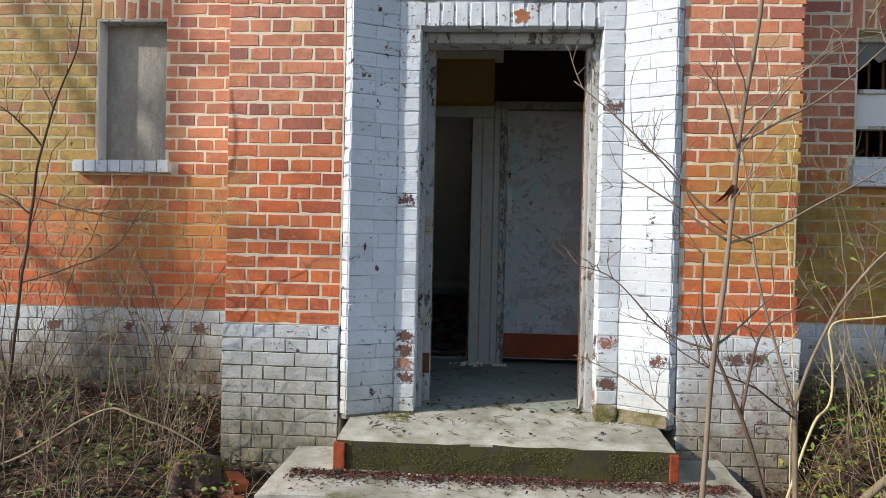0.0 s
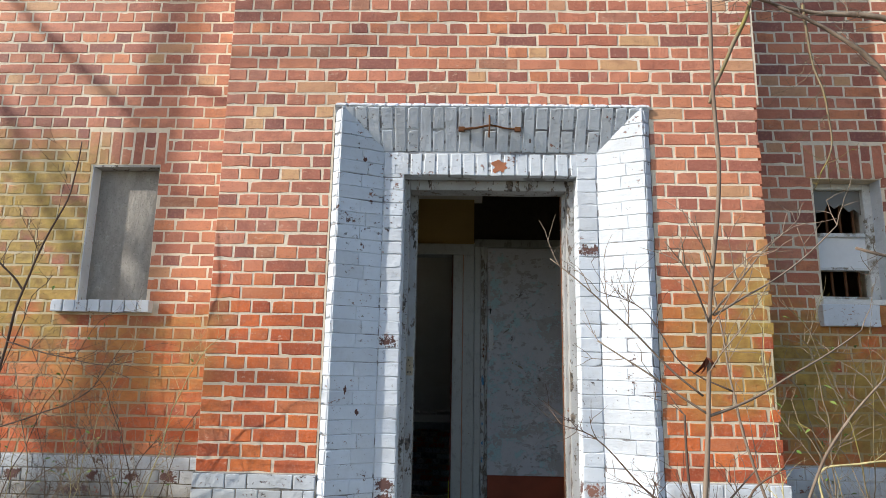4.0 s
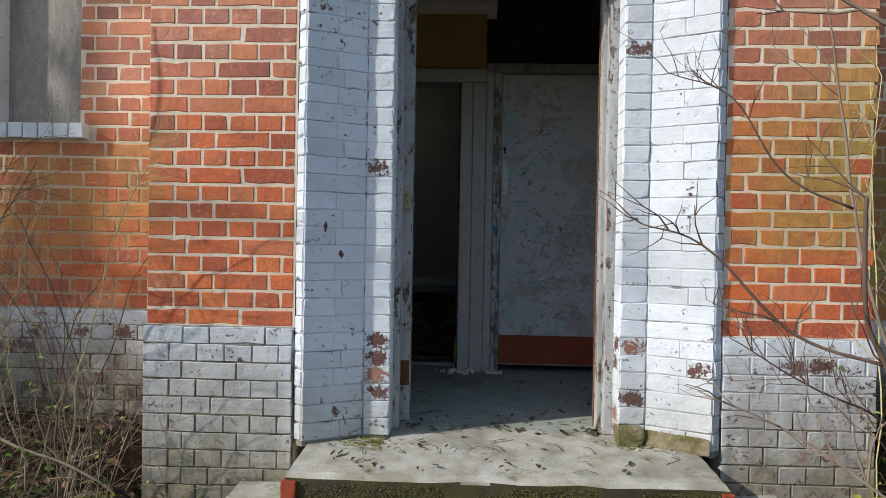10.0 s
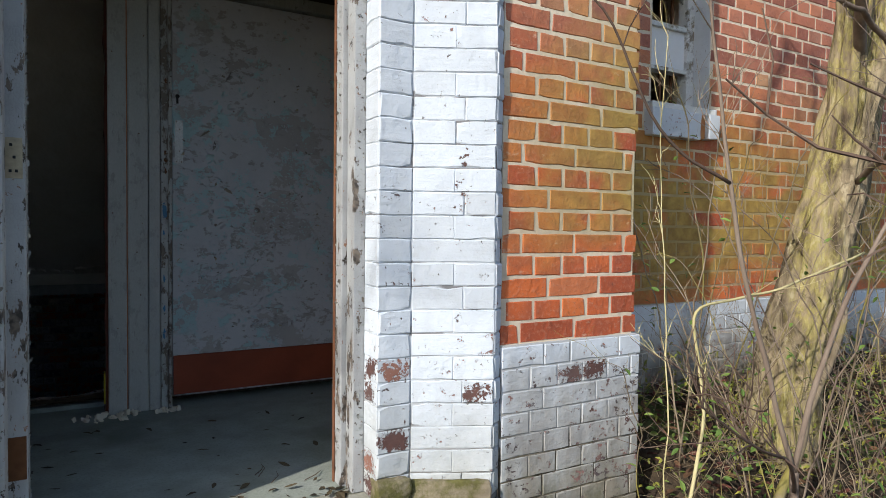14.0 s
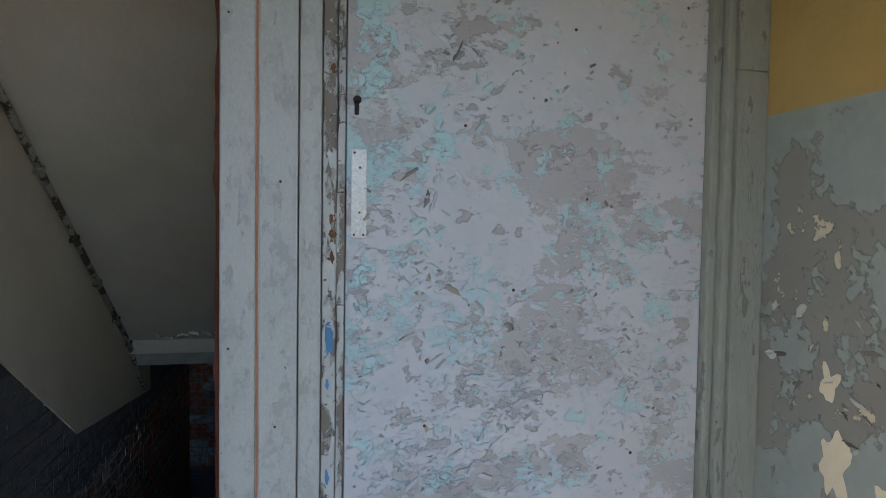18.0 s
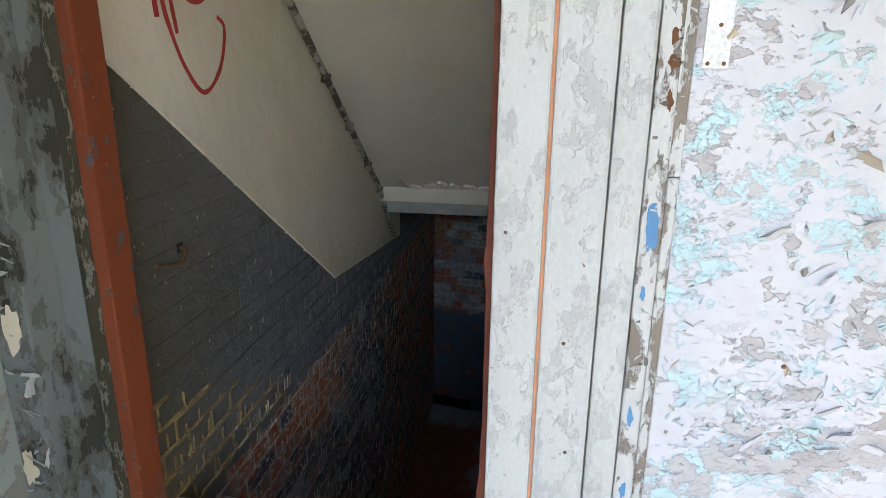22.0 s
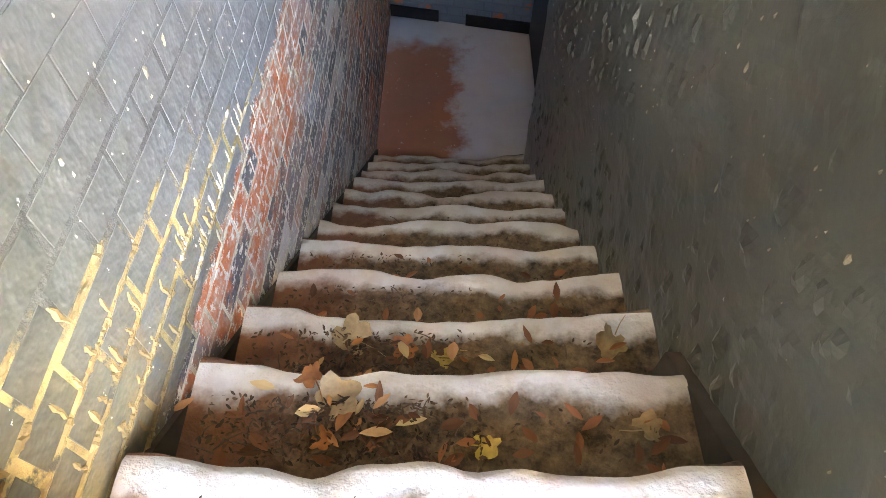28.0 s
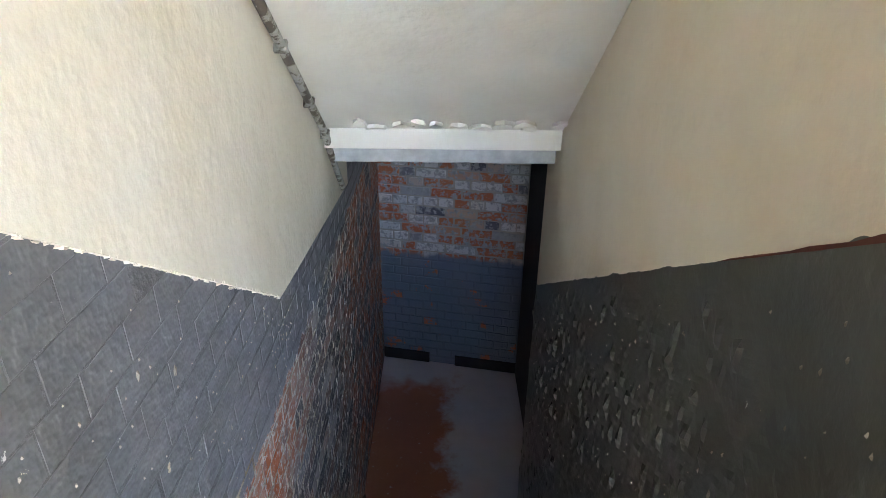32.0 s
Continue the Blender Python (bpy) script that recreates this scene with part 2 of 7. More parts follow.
    old = n.mix(n.step(r, 0.72, 0.8), n.mix(n.noise(30), (0.075, 0.05, 0.05), (0.16, 0.075, 0.06)), n.mix(n.noise(30), (0.24, 0.085, 0.05), (0.34, 0.12, 0.06)))
    c = n.mix(bare, c, old)
    c = n.mix(n.math("MULTIPLY", n.step(r, 0.5, 1.0), 0.26), c, (0.36, 0.37, 0.38))
    dark = n.step(n.math("ADD", n.noise(48, 5, 0.7, (1, 1, 0.6), shift=7), n.math("MULTIPLY", n.noise(3, 2, shift=3), 0.16)), 0.765, 0.775)
    c = n.mix(dark, c, (0.10, 0.085, 0.08))
    # little hard-edged chips down to old paint and brick, in clusters
    flake = n.step(n.math("ADD", n.noise(30, 7, 0.76, (1, 1, 1.25), shift=27), n.math("ADD", n.math("MULTIPLY", n.noise(3.6, 4, shift=29), 0.34), n.math("MULTIPLY", grime, 0.055))), 0.812, 0.819)
    c = n.mix(flake, c, n.mix(n.step(n.noise(7, 3, shift=31), 0.42, 0.58), (0.11, 0.085, 0.085), (0.30, 0.17, 0.15)))
    # small horizontal scuffs where the skin of paint has lifted
    scuff = n.step(n.math("ADD", n.noise(44, 6, 0.72, (1, 1, 2.2), shift=17), n.math("MULTIPLY", n.math("SUBTRACT", 1.0, n.step(z, 0.35, 0.75)), 0.06)), 0.725, 0.735)
    c = n.mix(n.math("MULTIPLY", scuff, 0.8), c, n.mix(r, (0.30, 0.31, 0.33), (0.13, 0.10, 0.09)))
    n.bump((n.math("SUBTRACT", 1.0, n.math("MAXIMUM", n.math("MAXIMUM", bare, flake), scuff)), 0.9, 0.003), (fine, 0.5, 0.003), (blot, 0.8, 0.012), (n.noise(20, 4), 0.7, 0.006), (n.noise(9, 5, 0.6, (0.5, 0.5, 3.0)), 0.6, 0.006))
    return n.done(c, 0.72)


def mortar(name, a, b, film=0.0, stained=None):
    """stained: a browner mortar colour low on the wall, strongest in the recesses."""
    n = Nodes(name)
    f = n.noise(45, 6)
    c = n.mix(n.step(n.noise(4), 0.35, 0.65), a, b)
    if stained:
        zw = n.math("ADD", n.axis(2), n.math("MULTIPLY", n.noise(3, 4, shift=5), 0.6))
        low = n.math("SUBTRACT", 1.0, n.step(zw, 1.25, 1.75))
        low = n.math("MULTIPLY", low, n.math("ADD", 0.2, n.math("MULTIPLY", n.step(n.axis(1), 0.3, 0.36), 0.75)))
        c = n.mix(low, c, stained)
    c = n.mix(n.math("MULTIPLY", n.step(f, 0.5, 0.75), 0.5), c, tuple(v * 0.55 for v in a))
    if film:
        c = n.mix(n.math("MULTIPLY", lichen_film(n, n.noise(8)), film), c, (0.30, 0.25, 0.07))
    n.bump((f, 0.7, 0.004))
    return n.done(c, 0.95)


def plaster(name, a, b, chips=None, scale=3.0, rough=0.75):
    n = Nodes(name)
    f = n.noise(50, 6)
    c = n.mix(n.step(n.noise(scale, 5), 0.35, 0.7), a, b)
    c = n.mix(n.math("MULTIPLY", n.step(n.noise(1.1, 3, shift=3), 0.5, 0.8), 0.35), c, tuple(v * 0.7 for v in a))
    hs = [(f, 0.35, 0.003), (n.noise(5, 4), 0.6, 0.02), (n.noise(16, 5), 0.4, 0.006)]
    if chips:
        k = n.step(n.noise(24, 5, 0.65, shift=5), 0.70, 0.715)
        c = n.mix(k, c, chips)
        hs.insert(0, (n.math("SUBTRACT", 1.0, k), 0.6, 0.003))
    n.bump(*hs)
    return n.done(c, rough)


def peeled(name, top, under, bare, scale=3.0, amount=0.5, band=0.035, edge=0.0022, stretch=None, lower=None, rough=0.5, spots=True):
    """Old paint coming away in nested patches: the top coat, the coat under it along the edges, then the bare ground.
    lower: below this height more has come away."""
    n = Nodes(name)
    w = n.math("ADD", n.noise(scale, 12, 0.66, stretch), n.math("MULTIPLY", n.noise(scale * 7, 4, 0.6, stretch, shift=3), 0.10))
    if lower:
        w = n.math("SUBTRACT", w, n.math("MULTIPLY", n.step(n.axis(2), lower, lower + 0.35), 0.10))
    at = 0.555 - 0.22 * (amount - 0.5)
    gone = n.step(w, at, at + 0.006)
    deep = n.step(n.math("ADD", w, n.math("MULTIPLY", n.math("SUBTRACT", n.noise(scale * 2.2, 4, 0.6, shift=5), 0.5), 0.20)), at + band, at + band + 0.006)
    deep = n.math("MULTIPLY", deep, gone)
    dirt = n.noise(1.6, 4, 0.6, stretch, shift=8)
    pale = n.mix(n.step(dirt, 0.35, 0.7), top, tuple(v * 0.82 for v in top))
    pale = n.mix(n.math("MULTIPLY", n.step(n.noise(scale * 5, 5, 0.7, stretch, shift=2), 0.45, 0.62), 0.45), pale, tuple(min(1, v * 1.12) for v in top))
    c = n.mix(gone, pale, n.mix(deep, n.mix(n.noise(9), under, tuple(v * 0.85 for v in under)), n.mix(n.noise(14, 6), bare, tuple(v * 0.7 for v in bare))))
    if spots:
        c = n.mix(n.step(n.noise(46, 3, 0.6, shift=9), 0.745, 0.76), c, (0.20, 0.11, 0.05))
    n.bump((n.math("SUBTRACT", 1.0, gone), 1.0, edge), (n.math("SUBTRACT", 1.0, deep), 1.0, edge * 0.7), (n.noise(70, 5), 0.25, 0.0012), (n.noise(6, 3, 0.5, stretch), 0.3, 0.004))
    return n.done(c, rough)


def concrete(name, a, b, moss=None, grown=(0.40, 0.56)):
    n = Nodes(name)
    f, g = n.noise(90, 6), n.noise(7, 6)
    c = n.mix(n.step(g, 0.35, 0.7), a, b)
    c = n.mix(n.math("MULTIPLY", n.step(f, 0.5, 0.7), 0.4), c, tuple(v * 0.5 for v in a))
    c = n.mix(n.math("MULTIPLY", n.step(n.noise(2.3, 5, shift=6), 0.5, 0.68), 0.6), c, tuple(v * 0.55 for v in b))
    if moss:
        c = n.mix(n.step(n.noise(8, 6, 0.7, shift=3), *grown), c, n.mix(n.noise(60), moss, tuple(v * 0.35 for v in moss)))
    n.bump((f, 0.6, 0.004), (g, 0.5, 0.01))
    return n.done(c, 0.9)


def plain(name, colour, rough=0.6, metal=0.0, vary=0.75, scale=20):
    n = Nodes(name)
    f = n.noise(scale, 5)
    c = n.mix(n.step(f, 0.35, 0.7), colour, tuple(v * vary for v in colour))
    n.bump((f, 0.3, 0.002))
    return n.done(c, rough, metal)


def bark(name, a, b, c3=None):
    n = Nodes(name)
    f = n.noise(14, 6, 0.65, (1, 1, 0.25))
    c = n.mix(n.step(f, 0.35, 0.65), a, b)
    if c3:
        c = n.mix(n.step(n.noise(3.5, 4, shift=2), 0.5, 0.62), c, c3)
    n.bump((f, 0.7, 0.006))
    return n.done(c, 0.9)


def leaf_mat(name, a, b, joined=True):
    n = Nodes(name)
    c = n.ramp(own_random(n, joined), [(0, a), (1, b)])
    return n.done(c, 0.7)


RED, RED_J = red_brick(), red_brick(True)
WHITE, WHITE_J = white_brick(), white_brick(True)
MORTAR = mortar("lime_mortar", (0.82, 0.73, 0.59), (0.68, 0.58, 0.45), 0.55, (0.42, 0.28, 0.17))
BARED = white_brick(False, 1.0)


def painted_joint():
    """Joints filled with the wall's white paint, cracked open here and there; bare and brown near the ground."""
    n = Nodes("painted_joint")
    c = n.mix(n.noise(12), (0.60, 0.64, 0.69), (0.52, 0.55, 0.59))
    gap = n.step(n.math("ADD", n.noise(7, 4, 0.6, (0.5, 0.5, 2.0), shift=4), n.math("MULTIPLY", n.noise(40, 3), 0.12)), 0.56, 0.64)
    c = n.mix(n.math("MULTIPLY", gap, 0.75), c, (0.09, 0.08, 0.075))
    low = n.math("SUBTRACT", 1.0, n.step(n.math("ADD", n.axis(2), n.math("MULTIPLY", n.noise(5, 4), 0.4)), 0.24, 0.70))
    c = n.mix(n.math("MULTIPLY", low, 0.8), c, (0.12, 0.105, 0.08))
    n.bump((n.noise(45, 5), 0.6, 0.004))
    return n.done(c, 0.8)


WHITE_JOINT = painted_joint()


def cement_render():
    """Grey cement render with trowel strokes, damp stains and lime runs."""
    n = Nodes("cement_render")
    fine, stroke_n = n.noise(80, 6), n.noise(9, 6, 0.7, (1.6, 1, 0.6))
    c = n.mix(n.step(stroke_n, 0.35, 0.65), (0.27, 0.25, 0.225), (0.40, 0.375, 0.335))
    c = n.mix(n.math("MULTIPLY", n.step(n.noise(4, 5, 0.65, (1, 1, 0.5), shift=4), 0.5, 0.65), 0.5), c, (0.19, 0.175, 0.155))
    c = n.mix(n.math("MULTIPLY", n.step(n.noise(26, 6, 0.75, shift=6), 0.57, 0.66), 0.5), c, (0.50, 0.47, 0.42))
    c = n.mix(n.math("MULTIPLY", n.step(fine, 0.55, 0.7), 0.5), c, (0.14, 0.13, 0.115))
    n.bump((fine, 0.6, 0.004), (stroke_n, 0.9, 0.014), (n.noise(28, 5, 0.65), 0.6, 0.006))
    return n.done(c, 0.9)


SILL_STONE = cement_render()


def plinth_joint():
    """Joints of the plinth: dirt-brown, with paint left in the upper courses."""
    n = Nodes("plinth_joint")
    dirt = n.mix(n.step(n.noise(13, 5, 0.65), 0.4, 0.6), (0.06, 0.05, 0.035), (0.19, 0.165, 0.12))
    kept = n.math("ADD", n.axis(2), n.math("MULTIPLY", n.noise(6, 5, 0.65), 0.5))
    kept = n.step(n.math("SUBTRACT", kept, n.math("MULTIPLY", n.math("SUBTRACT", 1.0, n.step(n.axis(0), -0.5, 0.5)), 0.28)), 0.32, 0.58)
    n.bump((n.noise(45, 5), 0.7, 0.005))
    return n.done(n.mix(kept, dirt, (0.48, 0.49, 0.50)), 0.9)


PLINTH_JOINT = plinth_joint()
STEP = concrete("worn_step", (0.47, 0.465, 0.43), (0.26, 0.255, 0.19), (0.20, 0.195, 0.09), (0.54, 0.70))
STEP_MOSS = concrete("mossy_riser", (0.06, 0.045, 0.035), (0.04, 0.033, 0.022), (0.085, 0.085, 0.024))
FLOOR = concrete("painted_floor", (0.34, 0.37, 0.34), (0.26, 0.29, 0.24))
ORANGE = plain("red_lead_paint", (0.33, 0.065, 0.028), 0.7, vary=0.45, scale=22)


def crazed_paint():
    """Old pale paint crazed into scales, with bare grey wood in the cracks."""
    n = Nodes("crazed_jamb_paint")
    v = n.voronoi(120, "DISTANCE_TO_EDGE", (1, 1, 0.6), 0.006)
    crack = n.math("SUBTRACT", 1.0, n.step(v, 0.03, 0.09))
    crack = n.math("MULTIPLY", crack, n.step(n.noise(9, 4, shift=2), 0.42, 0.56))
    gone = n.step(n.math("ADD", n.noise(21, 8, 0.70, (1, 1, 0.4)), n.math("MULTIPLY", n.noise(3, 3, shift=5), 0.15)), 0.635, 0.645)
    pit = n.step(n.noise(58, 5, 0.7, (1, 1, 0.7), shift=12), 0.64, 0.66)
    c = n.mix(n.step(n.noise(8, 5), 0.35, 0.7), (0.43, 0.445, 0.455), (0.34, 0.345, 0.35))
    c = n.mix(pit, c, n.mix(n.noise(9, 3, shift=4), (0.12, 0.10, 0.09), (0.42, 0.20, 0.10)))
    c = n.mix(n.math("MULTIPLY", crack, 0.15), c, (0.20, 0.19, 0.18))
    c = n.mix(gone, c, n.mix(n.step(n.noise(40, 4), 0.4, 0.6), (0.055, 0.048, 0.042), (0.20, 0.165, 0.135)))
    n.bump((n.math("SUBTRACT", 1.0, crack), 0.5, 0.0015), (n.math("SUBTRACT", 1.0, pit), 0.6, 0.002), (n.math("SUBTRACT", 1.0, gone), 0.8, 0.003), (n.noise(60, 5), 0.4, 0.002))
    return n.done(c, 0.6)


JAMB = crazed_paint()
POST = peeled("pale_post_paint", (0.435, 0.445, 0.432), (0.432, 0.438, 0.425), (0.41, 0.412, 0.40), 30, 0.36, 0.05, 0.0005, (1, 1, 0.55))
STOP = peeled("worn_stop_paint", (0.46, 0.465, 0.455), (0.36, 0.35, 0.335), (0.20, 0.165, 0.135), 24, 0.56, 0.03, 0.003, (1, 1, 0.35))


def door_paint():
    """Pale lilac paint over turquoise and a mauve-grey ground: broad soft losses, small torn ones, shade painted under
    lifted edges.
    """
    n = Nodes("flaking_lilac_paint")
    w = n.math("ADD", n.noise(3.6, 9, 0.68, (1, 1, 1.4)), n.math("MULTIPLY", n.noise(26, 5, 0.68, (1, 1, 1.5), shift=3), 0.14))
    w = n.math("SUBTRACT", w, n.math("MULTIPLY", n.step(n.axis(2), 1.40, 1.85), 0.05))
    at = 0.582
    gone = n.step(w, at, at + 0.010)
    torn = n.step(n.math("ADD", n.noise(14, 7, 0.70, (1, 1, 1.5), shift=6), n.math("MULTIPLY", n.noise(3, 3, shift=8), 0.16)), 0.665, 0.675)
    t = n.math("ADD", n.noise(8, 8, 0.70, shift=7), n.math("MULTIPLY", n.math("SUBTRACT", 1.0, n.step(n.axis(0), 0.10, 0.34)), 0.07))
    teal = n.math("MULTIPLY", n.step(t, 0.598, 0.608), n.step(n.noise(2.4, 4, shift=1), 0.40, 0.46))
    rimmed = n.math("MULTIPLY", n.math("SUBTRACT", 1.0, n.step(n.math("ABSOLUTE", n.math("SUBTRACT", w, at - 0.016)), 0.012, 0.016)), n.step(n.noise(6, 5, 0.65, shift=21), 0.53, 0.56))
    teal = n.math("MAXIMUM", teal, n.math("MULTIPLY", rimmed, n.math("SUBTRACT", 1.0, n.step(n.axis(2), 1.35, 1.6))))
    lilac = n.mix(n.step(n.noise(2.2, 5, 0.6, shift=4), 0.35, 0.7), (0.505, 0.505, 0.545), (0.455, 0.46, 0.49))
    lilac = n.mix(n.math("MULTIPLY", n.step(n.noise(11, 6, 0.7, shift=9), 0.48, 0.6), 0.4), lilac, (0.54, 0.54, 0.56))
    ground = n.mix(n.noise(16, 6, 0.7), (0.425, 0.405, 0.415), (0.365, 0.345, 0.35))
    c = n.mix(gone, lilac, ground)
    c = n.mix(torn, c, n.mix(n.noise(20, 4), (0.38, 0.36, 0.365), (0.31, 0.29, 0.295)))
    c = n.mix(teal, c, n.mix(n.noise(10, 5), (0.41, 0.56, 0.59), (0.35, 0.49, 0.52)))
    # thin dark lines: the shade under lifted paint edges, put into the colour
    rim_w = n.math("SUBTRACT", 1.0, n.step(n.math("ABSOLUTE", n.math("SUBTRACT", w, at - 0.002)), 0.001, 0.005))
    crack = n.math("MULTIPLY", rim_w, n.step(n.noise(13, 3, 0.5, shift=5), 0.56, 0.62))
    fine = n.math("SUBTRACT", 1.0, n.step(n.math("ABSOLUTE", n.math("SUBTRACT", n.noise(17, 7, 0.7, (1, 1, 2.2), shift=16), 0.5)), 0.002, 0.007))
    fine = n.math("MULTIPLY", fine, n.step(n.math("ADD", n.noise(5, 4, shift=8), n.math("MULTIPLY", n.math("SUBTRACT", 1.0, n.step(n.axis(2), 0.9, 1.4)), 0.08)), 0.56, 0.62))
    c = n.mix(n.math("MULTIPLY", n.math("MAXIMUM", crack, fine), 0.45), c, (0.20, 0.18, 0.175))
    c = n.mix(n.step(n.noise(46, 3, 0.6, shift=9), 0.75, 0.765), c, (0.24, 0.13, 0.06))
    n.bump((n.math("SUBTRACT", 1.0, gone), 0.5, 0.0014), (n.math("SUBTRACT", 1.0, torn), 0.8, 0.002), (n.math("SUBTRACT", 1.0, teal), 0.6, 0.0015), (n.math("MAXIMUM", crack, fine), 0.5, 0.002), (n.noise(60, 5), 0.3, 0.0015), (n.noise(6, 4), 0.4, 0.006))
    return n.done(c, 0.5)


DOOR = door_paint()
LINING = peeled("red_lead_lining", (0.20, 0.048, 0.021), (0.155, 0.07, 0.05), (0.10, 0.10, 0.105), 26, 0.06, 0.012, 0.0012, (1, 1, 0.6))
KICK = plain("red_brown_paint", (0.26, 0.055, 0.025), 0.6, scale=7)
TRIM = peeled("grey_green_trim", (0.27, 0.285, 0.255), (0.30, 0.315, 0.29), (0.21, 0.21, 0.185), 14, 0.45, 0.06, 0.001, (1, 1, 0.2))
GREY_WALL = peeled("flaking_grey_green", (0.275, 0.315, 0.30), (0.24, 0.24, 0.22), (0.64, 0.57, 0.43), 3.4, 0.5, 0.10, 0.004, lower=1.25)
YELLOW = plaster("yellow_distemper", (0.42, 0.295, 0.105), (0.36, 0.25, 0.088))
CREAM = plaster("cream_distemper", (0.72, 0.66, 0.55), (0.66, 0.59, 0.46))
SOFFIT = plaster("soffit_plaster", (0.76, 0.735, 0.685), (0.69, 0.655, 0.59))
def dado():
    """Dark gloss paint on rough plaster, with pale runs and chips."""
    n = Nodes("dark_grey_dado")
    run = n.noise(17, 6, 0.7, (1, 1, 0.6))
    c = n.mix(n.step(n.noise(2.4, 4), 0.35, 0.7), (0.066, 0.068, 0.053), (0.098, 0.102, 0.087))
    c = n.mix(n.math("MULTIPLY", n.step(run, 0.58, 0.74), 0.35), c, (0.20, 0.198, 0.19))
    chip = n.step(n.noise(30, 4, 0.6, (1, 1, 0.45), shift=5), 0.725, 0.74)
    c = n.mix(chip, c, (0.62, 0.60, 0.54))
    n.bump((n.math("SUBTRACT", 1.0, chip), 0.5, 0.003), (run, 0.4, 0.004), (n.noise(34, 5, 0.6), 0.35, 0.003), (n.noise(90, 4), 0.25, 0.0015))
    return n.done(c, 0.34, 0.0, 0.5)


GREY_DADO = dado()
RUST = plain("rust", (0.16, 0.07, 0.03), 0.8, 0.3, scale=40)
# real wood on the stair strings, painted gloom on the unlit inner walls
WOOD_AND_GLOOM = plain("dark_wood_and_gloom", (0.055, 0.042, 0.032), 0.85, scale=30)
BLACK = plain("black_paint_and_holes", (0.018, 0.018, 0.02), 0.7)


# ---- building blocks ----
def mesh_of(bm, name, material, smooth=False):
    me = bpy.data.meshes.new(name)
    bmesh.ops.recalc_face_normals(bm, faces=bm.faces)
    bm.to_mesh(me)
    bm.free()
    for m in material if isinstance(material, (list, tuple)) else [material]:
        me.materials.append(m)
    if smooth:
        for p in me.polygons:
            p.use_smooth = True
    return me


def part(name, bm, material, parent=None, label="", smooth=False):
    ob = new(name, mesh_of(bm, name, material, smooth))
    ob.parent = parent
    return tagged(ob, label)


def box(bm, x0, x1, y0, y1, z0, z1, bevel=0.0, mat=0):
    vs = [bm.verts.new(p) for p in ((x0, y0, z0), (x1, y0, z0), (x1, y1, z0), (x0, y1, z0), (x0, y0, z1), (x1, y0, z1), (x1, y1, z1), (x0, y1, z1))]
    fs = [bm.faces.new([vs[i] for i in f]) for f in ((3, 2, 1, 0), (4, 5, 6, 7), (0, 1, 5, 4), (1, 2, 6, 5), (2, 3, 7, 6), (3, 0, 4, 7))]
    for f in fs:
        f.material_index = mat
    if bevel:
        bmesh.ops.bevel(bm, geom=list({e for f in fs for e in f.edges}), offset=bevel, segments=2, affect="EDGES", profile=0.6)
    return bm


def prism(bm, outline, z0, z1, mat=0):
    """An upright prism over an outline of (x, y)."""
    lo, hi = [bm.verts.new((x, y, z0)) for x, y in outline], [bm.verts.new((x, y, z1)) for x, y in outline]
    k = len(outline)
    fs = [bm.faces.new(lo[::-1]), bm.faces.new(hi)] + [bm.faces.new((lo[i], lo[(i + 1) % k], hi[(i + 1) % k], hi[i])) for i in range(k)]
    for f in fs:
        f.material_index = mat
    return bm


def side_prism(bm, outline, x0, x1):
    """A prism across x over an outline of (y, z)."""
    lo, hi = [bm.verts.new((x0, y, z)) for y, z in outline], [bm.verts.new((x1, y, z)) for y, z in outline]
    k = len(outline)
    bm.faces.new(lo[::-1]), bm.faces.new(hi)
    for i in range(k):
        bm.faces.new((lo[i], lo[(i + 1) % k], hi[(i + 1) % k], hi[i]))
    return bm


def block(name, dims, material, label="", category="", kind="", bevel=0.0, parent=None):
    ob = part(name, box(bmesh.new(), *dims, bevel), material, parent)
    return tagged(ob, label, category, "", kind)


# ---- bricks ----
COURSE, LONG, SHORT, JOINT = 0.076, 0.236, 0.118, 0.0108


def brick_verts(w, h, d, edge, rng):
    """A brick with worn, uneven front arrises: width along x, front at y = 0, base at z = 0."""
    xs = [0, w * 0.34, w * 0.68, w]
    o = [(x, 0) for x in xs] + [(x, h) for x in reversed(xs)]
    j = lambda s: rng.uniform(-s, s)
    front, rim = [], []
    bow = (j(edge * 0.45), j(edge * 0.45))
    for i, (x, z) in enumerate(o):
        corner = x in (0, w)
        chip = edge * rng.uniform(0.9, 2.6) if rng.random() < (0.16 if corner else 0.09) else 0.0
        way = 1 if z == 0 else -1
        inx = (1 if x == 0 else -1 if x == w else 0) * (edge + chip * 0.8) + j(edge * 0.4)
        inz = way * (edge + chip + j(edge * 0.6)) + (0 if corner else bow[z > 0])
        front.append((x + inx, j(0.0004), z + inz))
        rim.append((x + (j(0.0012) if 0 < x < w else j(0.0015)), edge * 0.9 + chip * 0.6 + abs(j(0.0008)), z + j(0.0013) + (0 if corner else bow[z > 0] * 0.6)))
    back = [(x, d, z) for x, z in o]
    faces = [tuple(range(8))]
    for a in range(8):
        b = (a + 1) % 8
        faces += [(a + 8, b + 8, b, a), (a + 16, b + 16, b + 8, a + 8)]
    return front + rim + back, faces


BRICK_CACHE = {}


